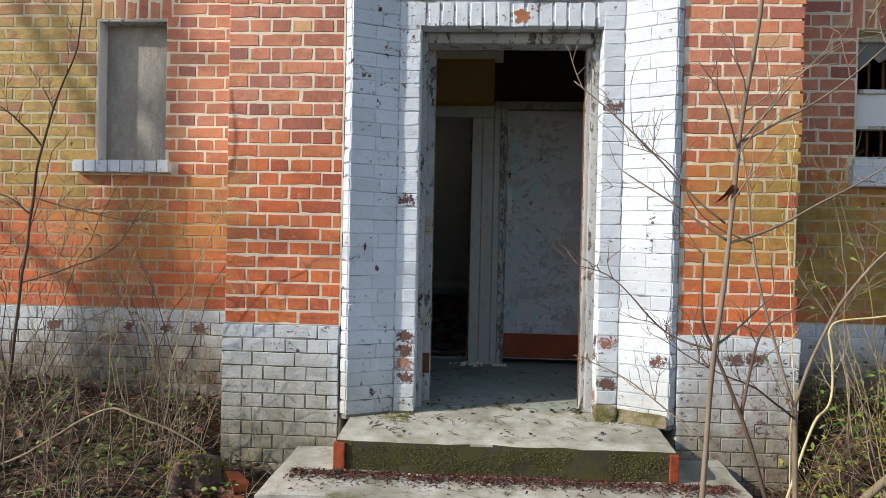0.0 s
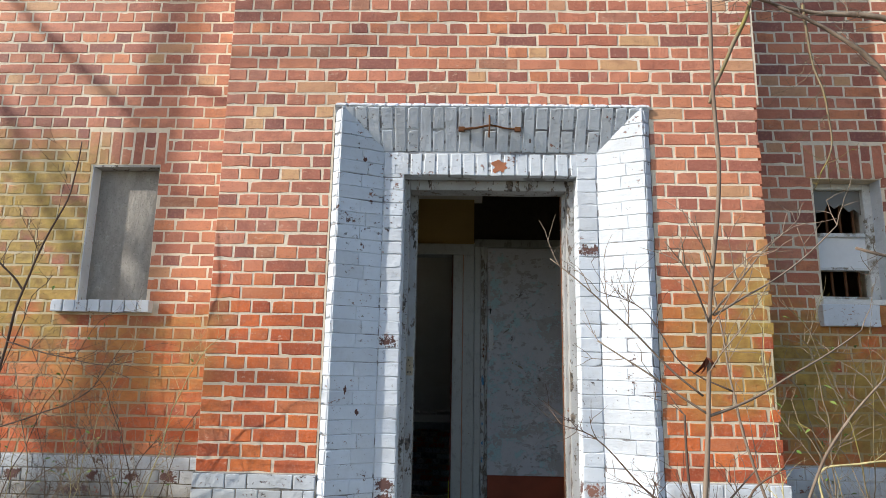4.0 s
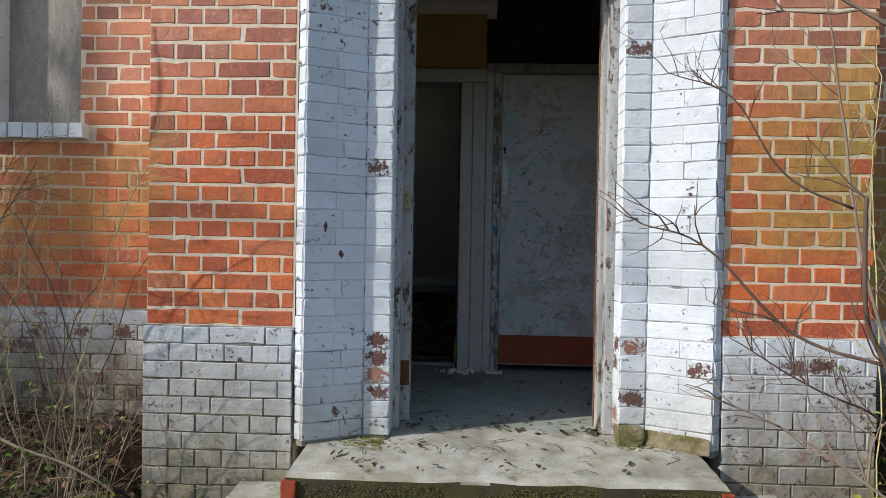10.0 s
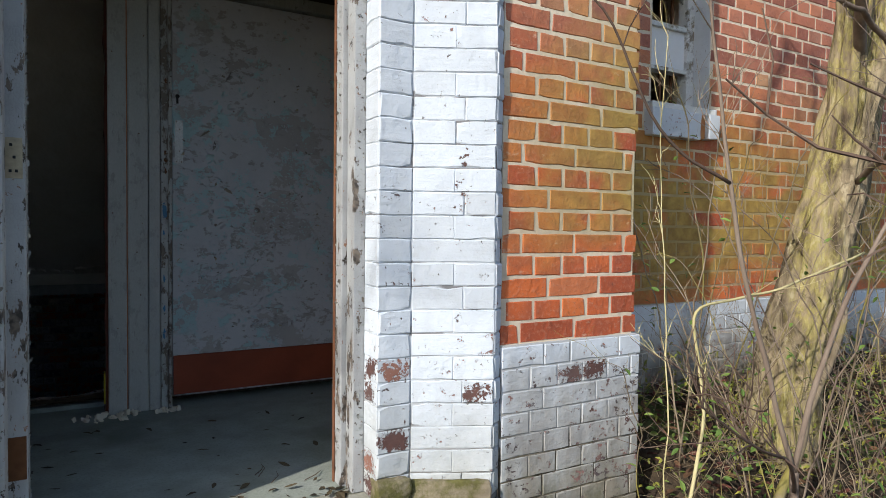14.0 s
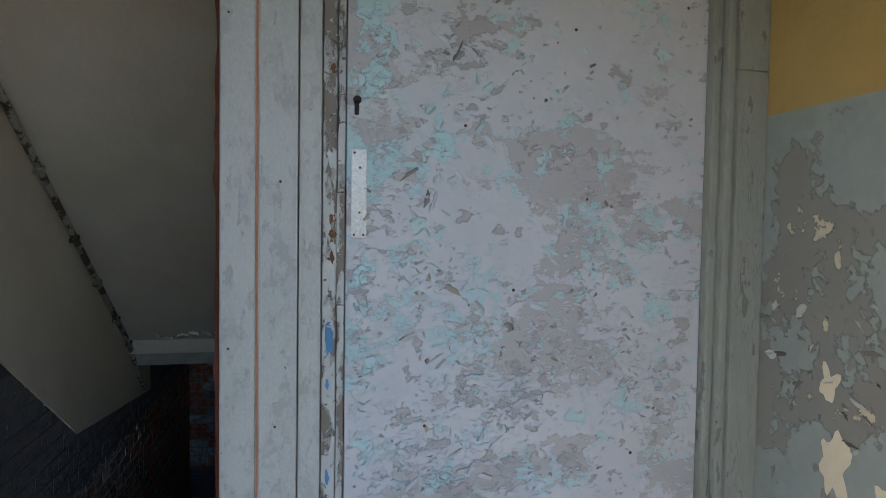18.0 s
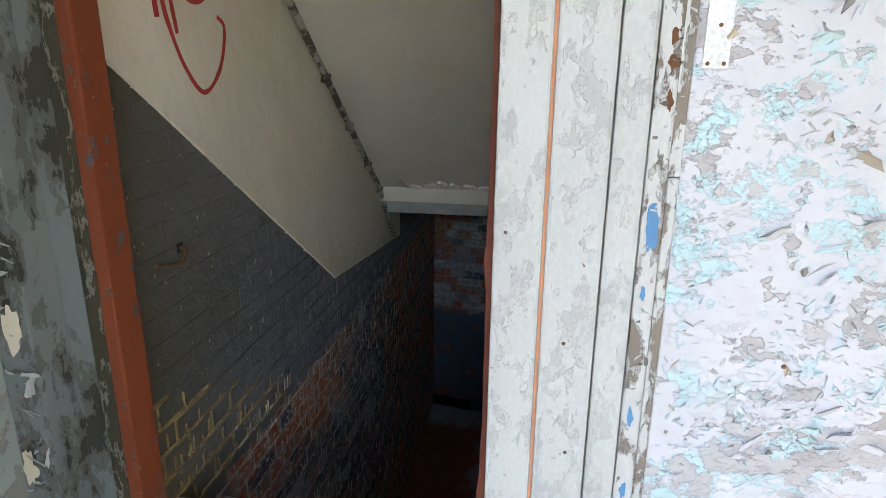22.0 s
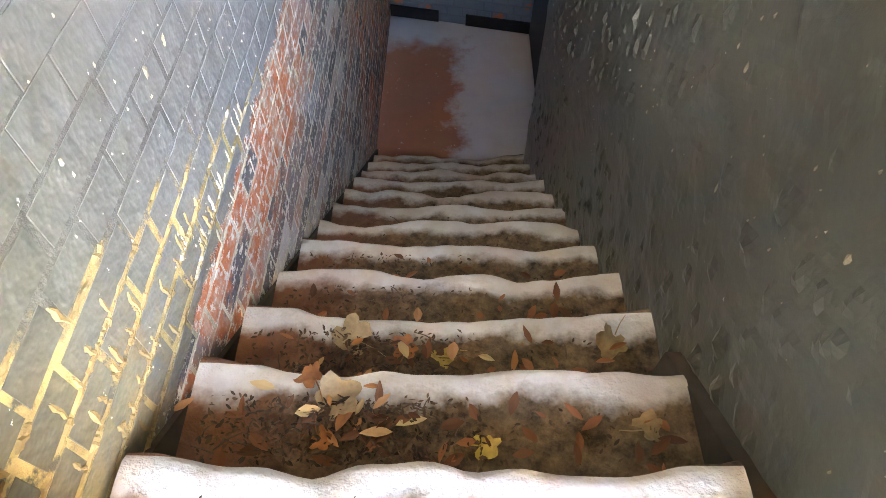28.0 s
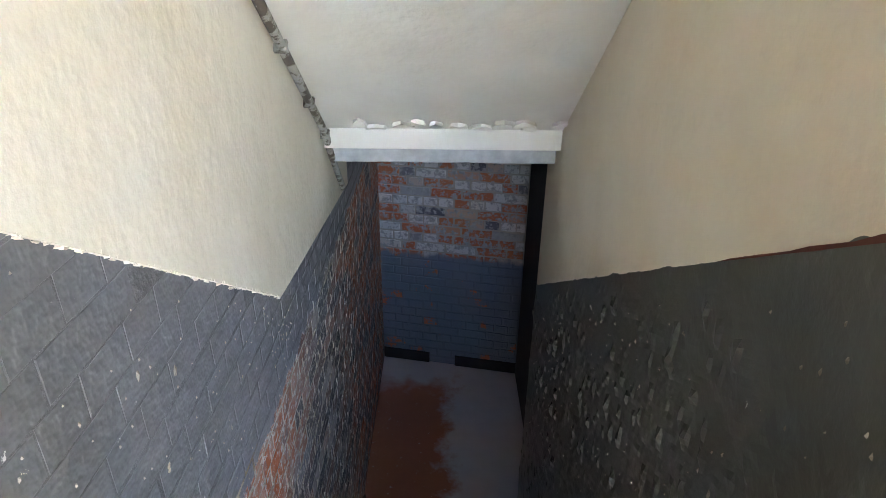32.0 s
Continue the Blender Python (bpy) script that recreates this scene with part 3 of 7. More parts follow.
def brick_mesh(w, h, material, k, edge):
    key = (round(w, 3), round(h, 3), material.name, k, edge)
    if key not in BRICK_CACHE:
        v, f = brick_verts(w, h, 0.05, edge, random.Random(round(w * 1000) * 7 + k))
        me = bpy.data.meshes.new("brick")
        me.from_pydata(v, [], f)
        me.materials.append(material)
        BRICK_CACHE[key] = me
    return BRICK_CACHE[key]


def bond(u0, u1, v0, v1, holes=(), phase=0, joint=JOINT, jitter=0.0045):
    """English cross bond over a rectangle of the wall, with rectangular holes: header courses between stretcher courses that
    shift by half a brick, the joints a little uneven. Gives (u, v, width, height) of each brick."""
    rng = random.Random(round(u0 * 100) + round(v0 * 1000))
    out, row, v = [], phase, v0
    while v < v1 - 0.02:
        h = min(COURSE, v1 - v) - joint
        if row % 2:
            cuts, unit = [u0], SHORT
        else:
            cuts, unit = [u0, u0 + 0.177] + ([u0 + 0.295] if row % 4 else []), LONG
        while cuts[-1] < u1 - 0.04:
            cuts.append(cuts[-1] + unit)
        cuts = [cuts[0]] + [c + rng.uniform(-jitter, jitter) for c in cuts[1:-1]] + [u1]
        at = [(u0, u1)]
        for a, b, c, d in holes:
            if c < v + COURSE * 0.5 < d:
                at = [s for p, q in at for s in ((p, min(q, a)), (max(p, b), q)) if s[1] - s[0] > 0.02]
        for p, q in at:
            for lo, hi in zip(cuts, cuts[1:]):
                a, b = max(p, lo), min(q, hi)
                if b - a > 0.035:
                    out.append((a, v + rng.uniform(-0.0012, 0.0012), b - a - joint, h))
                elif b - a > 0.005 and out and abs(out[-1][0] + out[-1][2] + joint - a) < 0.01 and abs(out[-1][1] - v) < 0.01:
                    u, vv, w, hh = out.pop()
                    out.append((u, vv, w + b - a, hh))
        v += COURSE
        row += 1
    return out


def lay(parent, bricks, place, single, joined, limit=300, near=lambda u, v: 0.0, seed=1, edge=0.0035, bared=(), proud=0.0010):
    """Lays bricks on a wall: the nearest as pieces of their own, the rest as one mesh. bared: (u, v) of bricks that have lost their paint. place: the pose of the wall's own u, depth, v axes."""
    rng = random.Random(seed)
    order = sorted(bricks, key=lambda b: near(b[0], b[1]))
    verts, faces = [], []
    for i, (u, v, w, h) in enumerate(order):
        lean = rng.uniform(-proud, proud * 0.3)
        peeled_off = any(u <= a < u + w + 0.01 and v - 0.002 <= b < v + COURSE - 0.002 for a, b in bared)
        if i < limit or peeled_off:
            ob = new("brick", brick_mesh(round(w * 200) / 200, h, BARED if peeled_off else single, rng.randrange(8), edge))
            ob.parent = parent
            ob.matrix_world = place @ Matrix.Translation((u, lean, v)) @ Matrix.Rotation(rng.uniform(-0.009, 0.009), 4, "Y")
        else:
            vs, fs = brick_verts(w, h, 0.05, edge, rng)
            faces += [[a + len(verts) for a in f] for f in fs]
            verts += [tuple(place @ Vector((u + x, lean + y, v + z))) for x, y, z in vs]
    if verts:
        me = bpy.data.meshes.new("brickwork")
        me.from_pydata(verts, [], faces)
        me.materials.append(joined)
        tagged(new("brickwork", me), kind="stuff").parent = parent


def facing(origin, degrees):
    """A wall's own axes turned about z, from an origin."""
    return Matrix.Translation(origin) @ Matrix.Rotation(radians(degrees), 4, "Z")


# ---- the outer walls ----
def core(name, boxes, material, label):
    bm = bmesh.new()
    for dims in boxes:
        box(bm, *dims)
    return tagged(part(name, bm, material), label, "wall", kind="structure")


BAY_L, BAY_R, SUR, TOP = -1.55, 1.535, 0.905, 2.56
PLINTH, GROUND, EAVES = 0.485, -0.32, 5.2
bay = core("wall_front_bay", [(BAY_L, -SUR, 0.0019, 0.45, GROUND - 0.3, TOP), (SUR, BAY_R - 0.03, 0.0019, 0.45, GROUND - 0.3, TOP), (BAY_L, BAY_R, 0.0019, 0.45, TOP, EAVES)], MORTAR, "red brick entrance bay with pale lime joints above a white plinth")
RECESS = 0.42
LW, RW = (-2.56, -2.12, 1.42, 2.30), (2.04, 2.46, 1.49, 2.25)


def pierced(name, x0, x1, hole, label):
    a, b, c, d = hole
    lo, hi = GROUND - 0.3, EAVES
    y0, y1 = RECESS + 0.0019, RECESS + 0.30
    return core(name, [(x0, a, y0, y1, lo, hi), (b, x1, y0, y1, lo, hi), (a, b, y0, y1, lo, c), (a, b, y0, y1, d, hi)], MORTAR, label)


wall_left = pierced("wall_front_left", -6.0, BAY_L, LW, "recessed red brick wall with a blocked window and yellow lichen")
wall_right = pierced("wall_front_right", BAY_R, 9.0, RW, "recessed red brick wall with a broken window and green lichen")
core("wall_gable", [(-6.3, -6.0, 0.42, 8.0, GROUND - 0.3, EAVES)], MORTAR, "plain brick end wall of the building")
core("wall_far_gable", [(9.0, 9.3, 0.42, 8.0, GROUND - 0.3, EAVES)], MORTAR, "plain brick end wall of the building")
core("wall_rear", [(-6.0, 9.0, 8.0, 8.3, GROUND - 2.5, EAVES)], MORTAR, "plain brick rear wall of the building")
tagged(block("roof", (-6.4, 9.4, 0.2, 8.4, EAVES, EAVES + 0.2), WOOD_AND_GLOOM), "dark flat roof slab over the brick walls", "roof", kind="structure")
plinth = core("wall_plinth", [(BAY_L - 0.008, -SUR, -0.0098, 0.003, GROUND - 0.2, PLINTH), (SUR, BAY_R - 0.012, -0.0098, 0.003, GROUND - 0.2, PLINTH), (-6.0, BAY_L - 0.008, RECESS - 0.0098, RECESS + 0.003, GROUND - 0.2, 0.50), (BAY_R + 0.008, 9.0, RECESS - 0.0098, RECESS + 0.003, GROUND - 0.2, 0.52)], PLINTH_JOINT, "white painted brick plinth, grimy and flaking near the ground")

# ---- the white surround ----
SPLAY = [(-0.902, 0.006), (-0.860, -0.0258), (-0.619, 0.0933), (-0.5033, 0.0933), (-0.5033, 0.34), (-0.905, 0.34)]
bm = bmesh.new()
prism(bm, SPLAY, -0.02, 2.535)
prism(bm, [(-x, y) for x, y in SPLAY][::-1], -0.02, 2.535)
side_prism(bm, [(0.34, 2.1538), (0.0935, 2.1538), (0.0935, 2.292), (-0.0258, 2.5300), (0.006, 2.557), (0.34, 2.557)], -0.904, 0.904)
surround = tagged(part("door_surround", bm, WHITE_JOINT), "white painted splayed brick door surround, chipped and flaking", "door surround", kind="structure")

# ---- left window, blocked ----
blocked = tagged(new("window_1"), "blocked window filled with grey cement render", "window", kind="structure")
part("cement_panel", box(bmesh.new(), LW[0] - 0.02, LW[1] + 0.02, RECESS + 0.09, RECESS + 0.2, LW[2] - 0.02, LW[3] + 0.02), SILL_STONE, blocked)
part("reveal", box(bmesh.new(), LW[0] - 0.002, LW[0] + 0.006, RECESS + 0.004, RECESS + 0.09, LW[2], LW[3]), WHITE, blocked, "white painted reveal")
part("head_board", box(bmesh.new(), LW[0] + 0.006, LW[1], RECESS + 0.004, RECESS + 0.09, LW[3] - 0.012, LW[3]), JAMB, blocked)


def brick_sill(name, x0, x1, y0, y1, z0, z1, count, parent):
    rng = random.Random(5)
    w = (x1 - x0) / count
    for k in range(count):
        a = x0 + k * w
        bm = box(bmesh.new(), a + 0.003, a + w - 0.004, y0 + rng.uniform(0, 0.006), y1, z0 + rng.uniform(-0.002, 0.003), z1 - rng.uniform(0, 0.004), 0.004)
        part("sill_brick", bm, WHITE, parent)


brick_sill("sill", -2.69, -2.07, RECESS - 0.055, RECESS + 0.09, 1.343, 1.42, 8, blocked)

# ---- right window, broken ----
broken = tagged(new("window_2"), "white sash window with broken panes and rusty bars behind", "window", kind="structure")
FRAME = peeled("flaking_window_paint", (0.72, 0.73, 0.72), (0.5, 0.5, 0.48), (0.3, 0.26, 0.2), 9, 0.4, 0.05, 0.0015)
yf = RECESS + 0.10
for a, b, c, d in ((RW[0], RW[0] + 0.035, RW[2], RW[3]), (RW[1] - 0.055, RW[1], RW[2], RW[3]), (RW[0] + 0.035, RW[1] - 0.055, RW[3] - 0.04, RW[3]), (RW[0] + 0.035, RW[1] - 0.055, RW[2], RW[2] + 0.03), (RW[0] + 0.035, RW[1] - 0.055, 1.90, 1.925), (RW[0] + 0.035, RW[1] - 0.055, 1.685, 1.705)):
    part("sash_bar", box(bmesh.new(), a, b, yf, yf + 0.06, c, d, 0.004), FRAME, broken)
part("white_panel", box(bmesh.new(), RW[0] + 0.035, RW[1] - 0.055, yf + 0.02, yf + 0.035, 1.705, 1.90), plain("white_board", (0.78, 0.80, 0.82), 0.4, vary=0.95), broken, "white board behind the middle sash")
part("white_reveal", box(bmesh.new(), RW[1] - 0.004, RW[1] + 0.004, RECESS + 0.004, yf, RW[2], RW[3]), WHITE, broken)
for k in range(4):
    x = RW[0] + 0.075 + 0.085 * k
    part("bar", box(bmesh.new(), x, x + 0.014, yf + 0.07, yf + 0.084, RW[2], RW[3] - 0.05, 0.003), RUST, broken, "rusty iron bar")
bm = bmesh.new()
rng = random.Random(11)
pts = [(RW[0] + 0.035, 2.21), (RW[1] - 0.055, 2.21), (RW[1] - 0.055, 2.05), (2.36, 2.09), (2.33, 2.07), (2.28, 2.12), (2.24, 2.09), (2.20, 2.125), (2.17, 2.07), (2.11, 2.06), (2.08, 2.03), (RW[0] + 0.035, 2.04)]
lo, hi = [bm.verts.new((x, yf + 0.03, z)) for x, z in pts], [bm.verts.new((x, yf + 0.034, z)) for x, z in pts]
bm.faces.new(lo), bm.faces.new(hi[::-1])
for i in range(len(pts)):
    bm.faces.new((lo[i], lo[(i + 1) % len(pts)], hi[(i + 1) % len(pts)], hi[i]))
g = Nodes("dusty_glass")
g.b.inputs["Transmission Weight"].default_value = 0.35
part("broken_pane", bm, g.done(g.mix(g.noise(6), (0.32, 0.31, 0.28), (0.22, 0.21, 0.19)), 0.25), broken, "jagged dusty glass")
for a, b, m, nm, lb in ((2.0, 2.335, WHITE, "sill_slab", "white painted sill slab"), (2.339, 2.395, RED, "sill_brick", "bare red brick where the sill has broken"), (2.400, 2.475, WHITE, "sill_slab", "loose flake of the painted sill")):
    bm = box(bmesh.new(), a, b, RECESS - (0.052 if m is WHITE else 0.030), RECESS + 0.1, 1.325 if b < 2.34 else 1.335, 1.455, 0.006)
    bmesh.ops.subdivide_edges(bm, edges=bm.edges[:], cuts=2, use_grid_fill=True)
    for v in bm.verts:
        v.co += noise.noise_vector(v.co * 14) * 0.007
    part(nm, bm, m, broken, lb)
part("sill_board", box(bmesh.new(), 2.02, 2.48, RECESS - 0.03, yf + 0.02, 1.457, 1.49, 0.006), FRAME, broken)
# gloom of the room behind is put into this wall's colour
block("wall_behind_window", (1.7, 2.9, 1.6, 1.7, 0.8, 2.8), WOOD_AND_GLOOM, "inner wall behind the broken panes, coloured dark for the unlit room", "wall", "structure")

# ---- steps and floor ----
bm = bmesh.new()
box(bm, -0.835, 0.80, -0.36, 0.245, -0.18, -0.016)
bmesh.ops.subdivide_edges(bm, edges=bm.edges[:], cuts=14, use_grid_fill=True)
for v in bm.verts:
    k = noise.noise(v.co * 5) * 0.012 + noise.noise(v.co * 17) * 0.004
    v.co.y += k if v.co.y < -0.3 else 0
    v.co.x += k if abs(v.co.x) > 0.75 else 0
    v.co.z += (k * 0.6 + (v.co.y + 0.36) * 0.02) if v.co.z > -0.05 else 0
    if v.co.y < -0.34 and v.co.z > -0.03:
        v.co.z -= 0.010
for f in bm.faces:
    f.material_index = 1 if f.calc_center_median().y < -0.33 and f.calc_center_median().z < -0.03 else 0
landing = tagged(part("doorstep", bm, [STEP, STEP_MOSS]), "worn grey concrete doorstep with a mossy green riser", "step", kind="structure")
for x0, x1 in ((-0.848, -0.79), (0.768, 0.812)):
    part("painted_corner", box(bmesh.new(), x0, x1, -0.374, -0.33, -0.165, -0.035, 0.006), ORANGE, landing, "faded red paint on the corner")
bm = bmesh.new()
box(bm, -1.12, 1.12, -0.68, -0.02, -0.42, -0.175)
bmesh.ops.subdivide_edges(bm, edges=bm.edges[:], cuts=14, use_grid_fill=True)
for v in bm.verts:
    k = noise.noise(v.co * 4) * 0.018
    v.co.x, v.co.y, v.co.z = v.co.x + k, v.co.y + k, v.co.z + k * 0.7
tagged(part("lower_step", bm, STEP), "broad lower concrete step strewn with dead leaves", "step", kind="structure")
block("floor", (-1.14, 1.14, 0.245, 1.70, -0.25, 0.0), FLOOR, "dusty grey green concrete vestibule floor", "floor", "structure")

# ---- vestibule ----
VL, VR, VB, CEIL = -1.14, 1.14, 1.555, 2.75


def two_tone(name, dims, split, low, high, label):
    x0, x1, y0, y1, z0, z1 = dims
    bm = box(bmesh.new(), x0, x1, y0, y1, z0, split, mat=0)
    box(bm, x0, x1, y0, y1, split, z1, mat=1)
    return tagged(part(name, bm, [low, high]), label, "wall", kind="structure")


two_tone("wall_vestibule_right", (VR, VR + 0.15, 0.45, VB + 0.12, 0, CEIL), 1.505, GREY_WALL, YELLOW, "vestibule wall, flaking grey green below and yellow above")
two_tone("wall_vestibule_left", (VL - 0.15, VL, 0.45, VB - 0.01, 0, CEIL), 1.505, GREY_WALL, YELLOW, "vestibule wall, flaking grey green below and yellow above")
# ceiling in a browner, darker plaster than the stair soffit
block("ceiling", (VL - 0.15, VR + 0.15, 0.45, VB + 0.12, CEIL, CEIL + 0.1), plaster("brown_ceiling", (0.34, 0.30, 0.24), (0.26, 0.22, 0.17)), "brown plaster ceiling of the vestibule", "ceiling", "structure")
block("wall_vestibule_back", (VL, -0.055, VB, VB + 0.12, 2.025, CEIL), YELLOW, "yellow distempered wall above the stair opening", "wall", "structure")
# plain dark panel over the full width above the door
block("wall_over_door", (-0.055, VR, VB + 0.03, VB + 0.12, 2.06, CEIL), WOOD_AND_GLOOM, "dark panel above the flaking door", "wall", "structure")

# frame of the front doorway
frame_out = tagged(new("front_door_frame"), "weathered wooden doorway frame with flaking pale paint, no door", "door frame")
for s in (-1, 1):
    part("outer_post", box(bmesh.new(), *sorted((s * 0.5025, s * (0.472 if s < 0 else 0.462))), 0.20, 0.265, 0.0, 2.152, 0.004), JAMB, frame_out)
    part("inner_post", box(bmesh.new(), *sorted((s * 0.5025, s * (0.434 if s < 0 else 0.445))), 0.335 if s < 0 else 0.267, 0.40 if s < 0 else 0.335, 0.0, 2.152, 0.004), JAMB, frame_out)
part("head", box(bmesh.new(), -0.471, 0.461, 0.20, 0.332, 2.09, 2.152, 0.004), JAMB, frame_out)
strike = part("strike_plate", box(bmesh.new(), -0.486, -0.440, 0.3325, 0.3352, 0.995, 1.105, 0.001), plain("dull_brass", (0.42, 0.36, 0.26), 0.45, 0.6, scale=60), frame_out, "dull metal strike plate")
# black chips on the plate stand in for the dark insides of screw holes
for x, z in ((-0.466, 1.085), (-0.459, 1.052), (-0.468, 1.015), (-0.454, 1.015)):
    part("screw_hole", box(bmesh.new(), x - 0.0035, x + 0.0035, 0.3315, 0.3326, z - 0.004, z + 0.004, 0.0012), BLACK, strike)
part("edge_strip", box(bmesh.new(), 0.4395, 0.4449, 0.320, 0.336, 0.0, 2.09, 0.002), plain("bare_brown_edge", (0.24, 0.105, 0.055), 0.7, vary=0.5, scale=14), frame_out, "red brown bare edge")
part("repair_block", box(bmesh.new(), -0.480, -0.437, 0.331, 0.3352, 0.17, 0.29, 0.001), RUST, frame_out, "rusty lower hinge leaf")

# frame of the stair doorway
stair_frame = tagged(new("stair_door_frame"), "pale painted wooden stair doorway frame with a rust red lining", "door frame")
part("casing", box(bmesh.new(), -0.219, -0.143, 1.512, 1.70, 0, 1.928, 0.005), POST, stair_frame)
part("casing", box(bmesh.new(), -0.138, -0.052, 1.514, 1.70, 0, 1.928, 0.006), POST, stair_frame)
part("bead", box(bmesh.new(), -0.1435, -0.1375, 1.521, 1.55, 0, 1.928), plain("orange_primer", (0.45, 0.20, 0.11), 0.7), stair_frame, "bare orange primer in the joint")
bm = bmesh.new()
rng = random.Random(3)
prev = None
for i in range(41):
    z = 1.93 * i / 40
    w = 0.010 + 0.006 * noise.noise(Vector((0, 0, z * 9))) + (0.006 if i % 9 == 0 else 0)
    ring = [bm.verts.new(p) for p in ((-0.219, 1.525, z), (-0.219 - w, 1.53, z), (-0.219 - w, 1.69, z), (-0.219, 1.69, z))]
    if prev:
        for a in range(4):
            bm.faces.new((prev[a], prev[(a + 1) % 4], ring[(a + 1) % 4], ring[a]))
    prev = ring
part("lining", bm, plain("dark_red_lining", (0.13, 0.038, 0.024), 0.6, scale=8), stair_frame, "red brown splintered edge of the lining")
CASING = peeled("casing_paint", (0.165, 0.188, 0.180), (0.13, 0.135, 0.12), (0.055, 0.052, 0.042), 11, 0.46, 0.06, 0.003, (1, 1, 0.5))
part("left_casing", box(bmesh.new(), VL, -1.062, 1.50, 1.63, 0, 1.928, 0.006), CASING, stair_frame, "grey green flaking casing board")
part("rebate", box(bmesh.new(), -1.0615, -1.004, 1.583, 1.66, 0, 1.93, 0.003), CASING, stair_frame, "grey green flaking rebate")
part("rebate_edge", box(bmesh.new(), -1.0035, -0.9685, 1.574, 1.66, 0, 1.93, 0.004), peeled("dark_flaked_wood", (0.045, 0.042, 0.028), (0.20, 0.20, 0.165), (0.06, 0.055, 0.035), 9, 0.45, 0.02, 0.003, (1, 1, 0.3)), stair_frame, "dark bare edge of the rebate")
part("left_lining", box(bmesh.new(), -0.968, -0.938, 1.570, 1.645, 0, 1.93, 0.005), LINING, stair_frame, "red lead painted lining")
part("head", box(bmesh.new(), VL, -0.052, 1.511, 1.68, 1.93, 2.02, 0.006), POST, stair_frame)

# the flaking door and its frame
door_frame = tagged(new("closed_door_frame"), "worn grey door frame with bare, splintered stop", "door frame")
part("stop", box(bmesh.new(), -0.050, 0.000, 1.518, 1.61, 0, 2.0, 0.006), POST, door_frame)
part("stop", box(bmesh.new(), 0.002, 0.034, 1.524, 1.61, 0, 2.0, 0.005), STOP, door_frame)
part("stop_edge", box(bmesh.new(), 0.036, 0.053, 1.534, 1.61, 1.28, 2.0, 0.003), STOP, door_frame)
part("stop_edge", box(bmesh.new(), 0.036, 0.053, 1.536, 1.61, 0, 1.02, 0.003), STOP, door_frame)
part("stop_back", box(bmesh.new(), 0.0345, 0.053, 1.540, 1.61, 1.021, 1.279), STOP, door_frame, "scarred recess of the missing keep")
part("moulding", box(bmesh.new(), 0.992, 1.020, 1.532, 1.61, 0, 2.0, 0.008), TRIM, door_frame)
part("moulding", box(bmesh.new(), 1.021, 1.050, 1.515, 1.61, 0, 2.0, 0.010), TRIM, door_frame)
part("right_casing", box(bmesh.new(), 1.051, VR, 1.508, 1.61, 0, 1.62, 0.004), TRIM, door_frame)
part("right_casing", box(bmesh.new(), 1.051, VR, 1.509, 1.61, 1.6215, 2.0, 0.004), TRIM, door_frame)
part("head", box(bmesh.new(), -0.05, VR, 1.516, 1.61, 2.0, 2.06, 0.006), TRIM, door_frame)
door = tagged(part("door", box(bmesh.new(), 0.056, 0.990, VB, VB + 0.04, 0.045, 1.995, 0.003), DOOR), "closed flush door with flaking lilac and turquoise paint", "door")
part("kick_board", box(bmesh.new(), 0.058, 0.988, VB - 0.012, VB - 0.0005, 0.055, 0.245, 0.004), KICK, door, "red brown kicking board")
plate = part("push_plate", box(bmesh.new(), 0.068, 0.104, VB - 0.003, VB - 0.0004, 1.176, 1.383, 0.001), plain("painted_plate", (0.60, 0.60, 0.60), 0.4, 0.2, vary=0.7, scale=160), door, "overpainted metal lock plate")
for x, z in ((0.075, 1.374), (0.097, 1.183), (0.075, 1.183), (0.088, 1.34), (0.087, 1.235)):
    bm = bmesh.new()
    bmesh.ops.create_cone(bm, cap_ends=True, segments=10, radius1=0.003, radius2=0.003, depth=0.0016, matrix=pose(x, VB - 0.0034, z, 90))
    part("screw", bm, RUST, plate)
# raised black disc and slot painted for the dark inside of the hole
bm = bmesh.new()
bmesh.ops.create_cone(bm, cap_ends=True, segments=14, radius1=0.010, radius2=0.009, depth=0.003, matrix=pose(0.080, VB - 0.0015, 1.497, 90))
box(bm, 0.074, 0.084, VB - 0.003, VB - 0.0005, 1.462, 1.495)
part("lock_hole", bm, BLACK, door, "black disc and slot for the hole of a missing lock")

# ---- stairwell ----
SL, SR, SB, LOW = -1.095, -0.13, 6.10, -2.09
Y0, GOING, RISE, STEPS, TOPZ = 1.895, 0.2265, 0.179, 12, 0.045


PAINT_EDGE = -0.10          # the grey paint on the left stair wall ends at this height


def bare_below(n, soft):
    """1 where the paint has come off the left stair wall, 0 where it holds."""
    w = n.math("ADD", n.axis(2), n.math("MULTIPLY", n.math("SUBTRACT", n.noise(9, 5, 0.7), 0.5), soft))
    return n.math("SUBTRACT", 1.0, n.step(w, PAINT_EDGE - 0.005, PAINT_EDGE + 0.005))


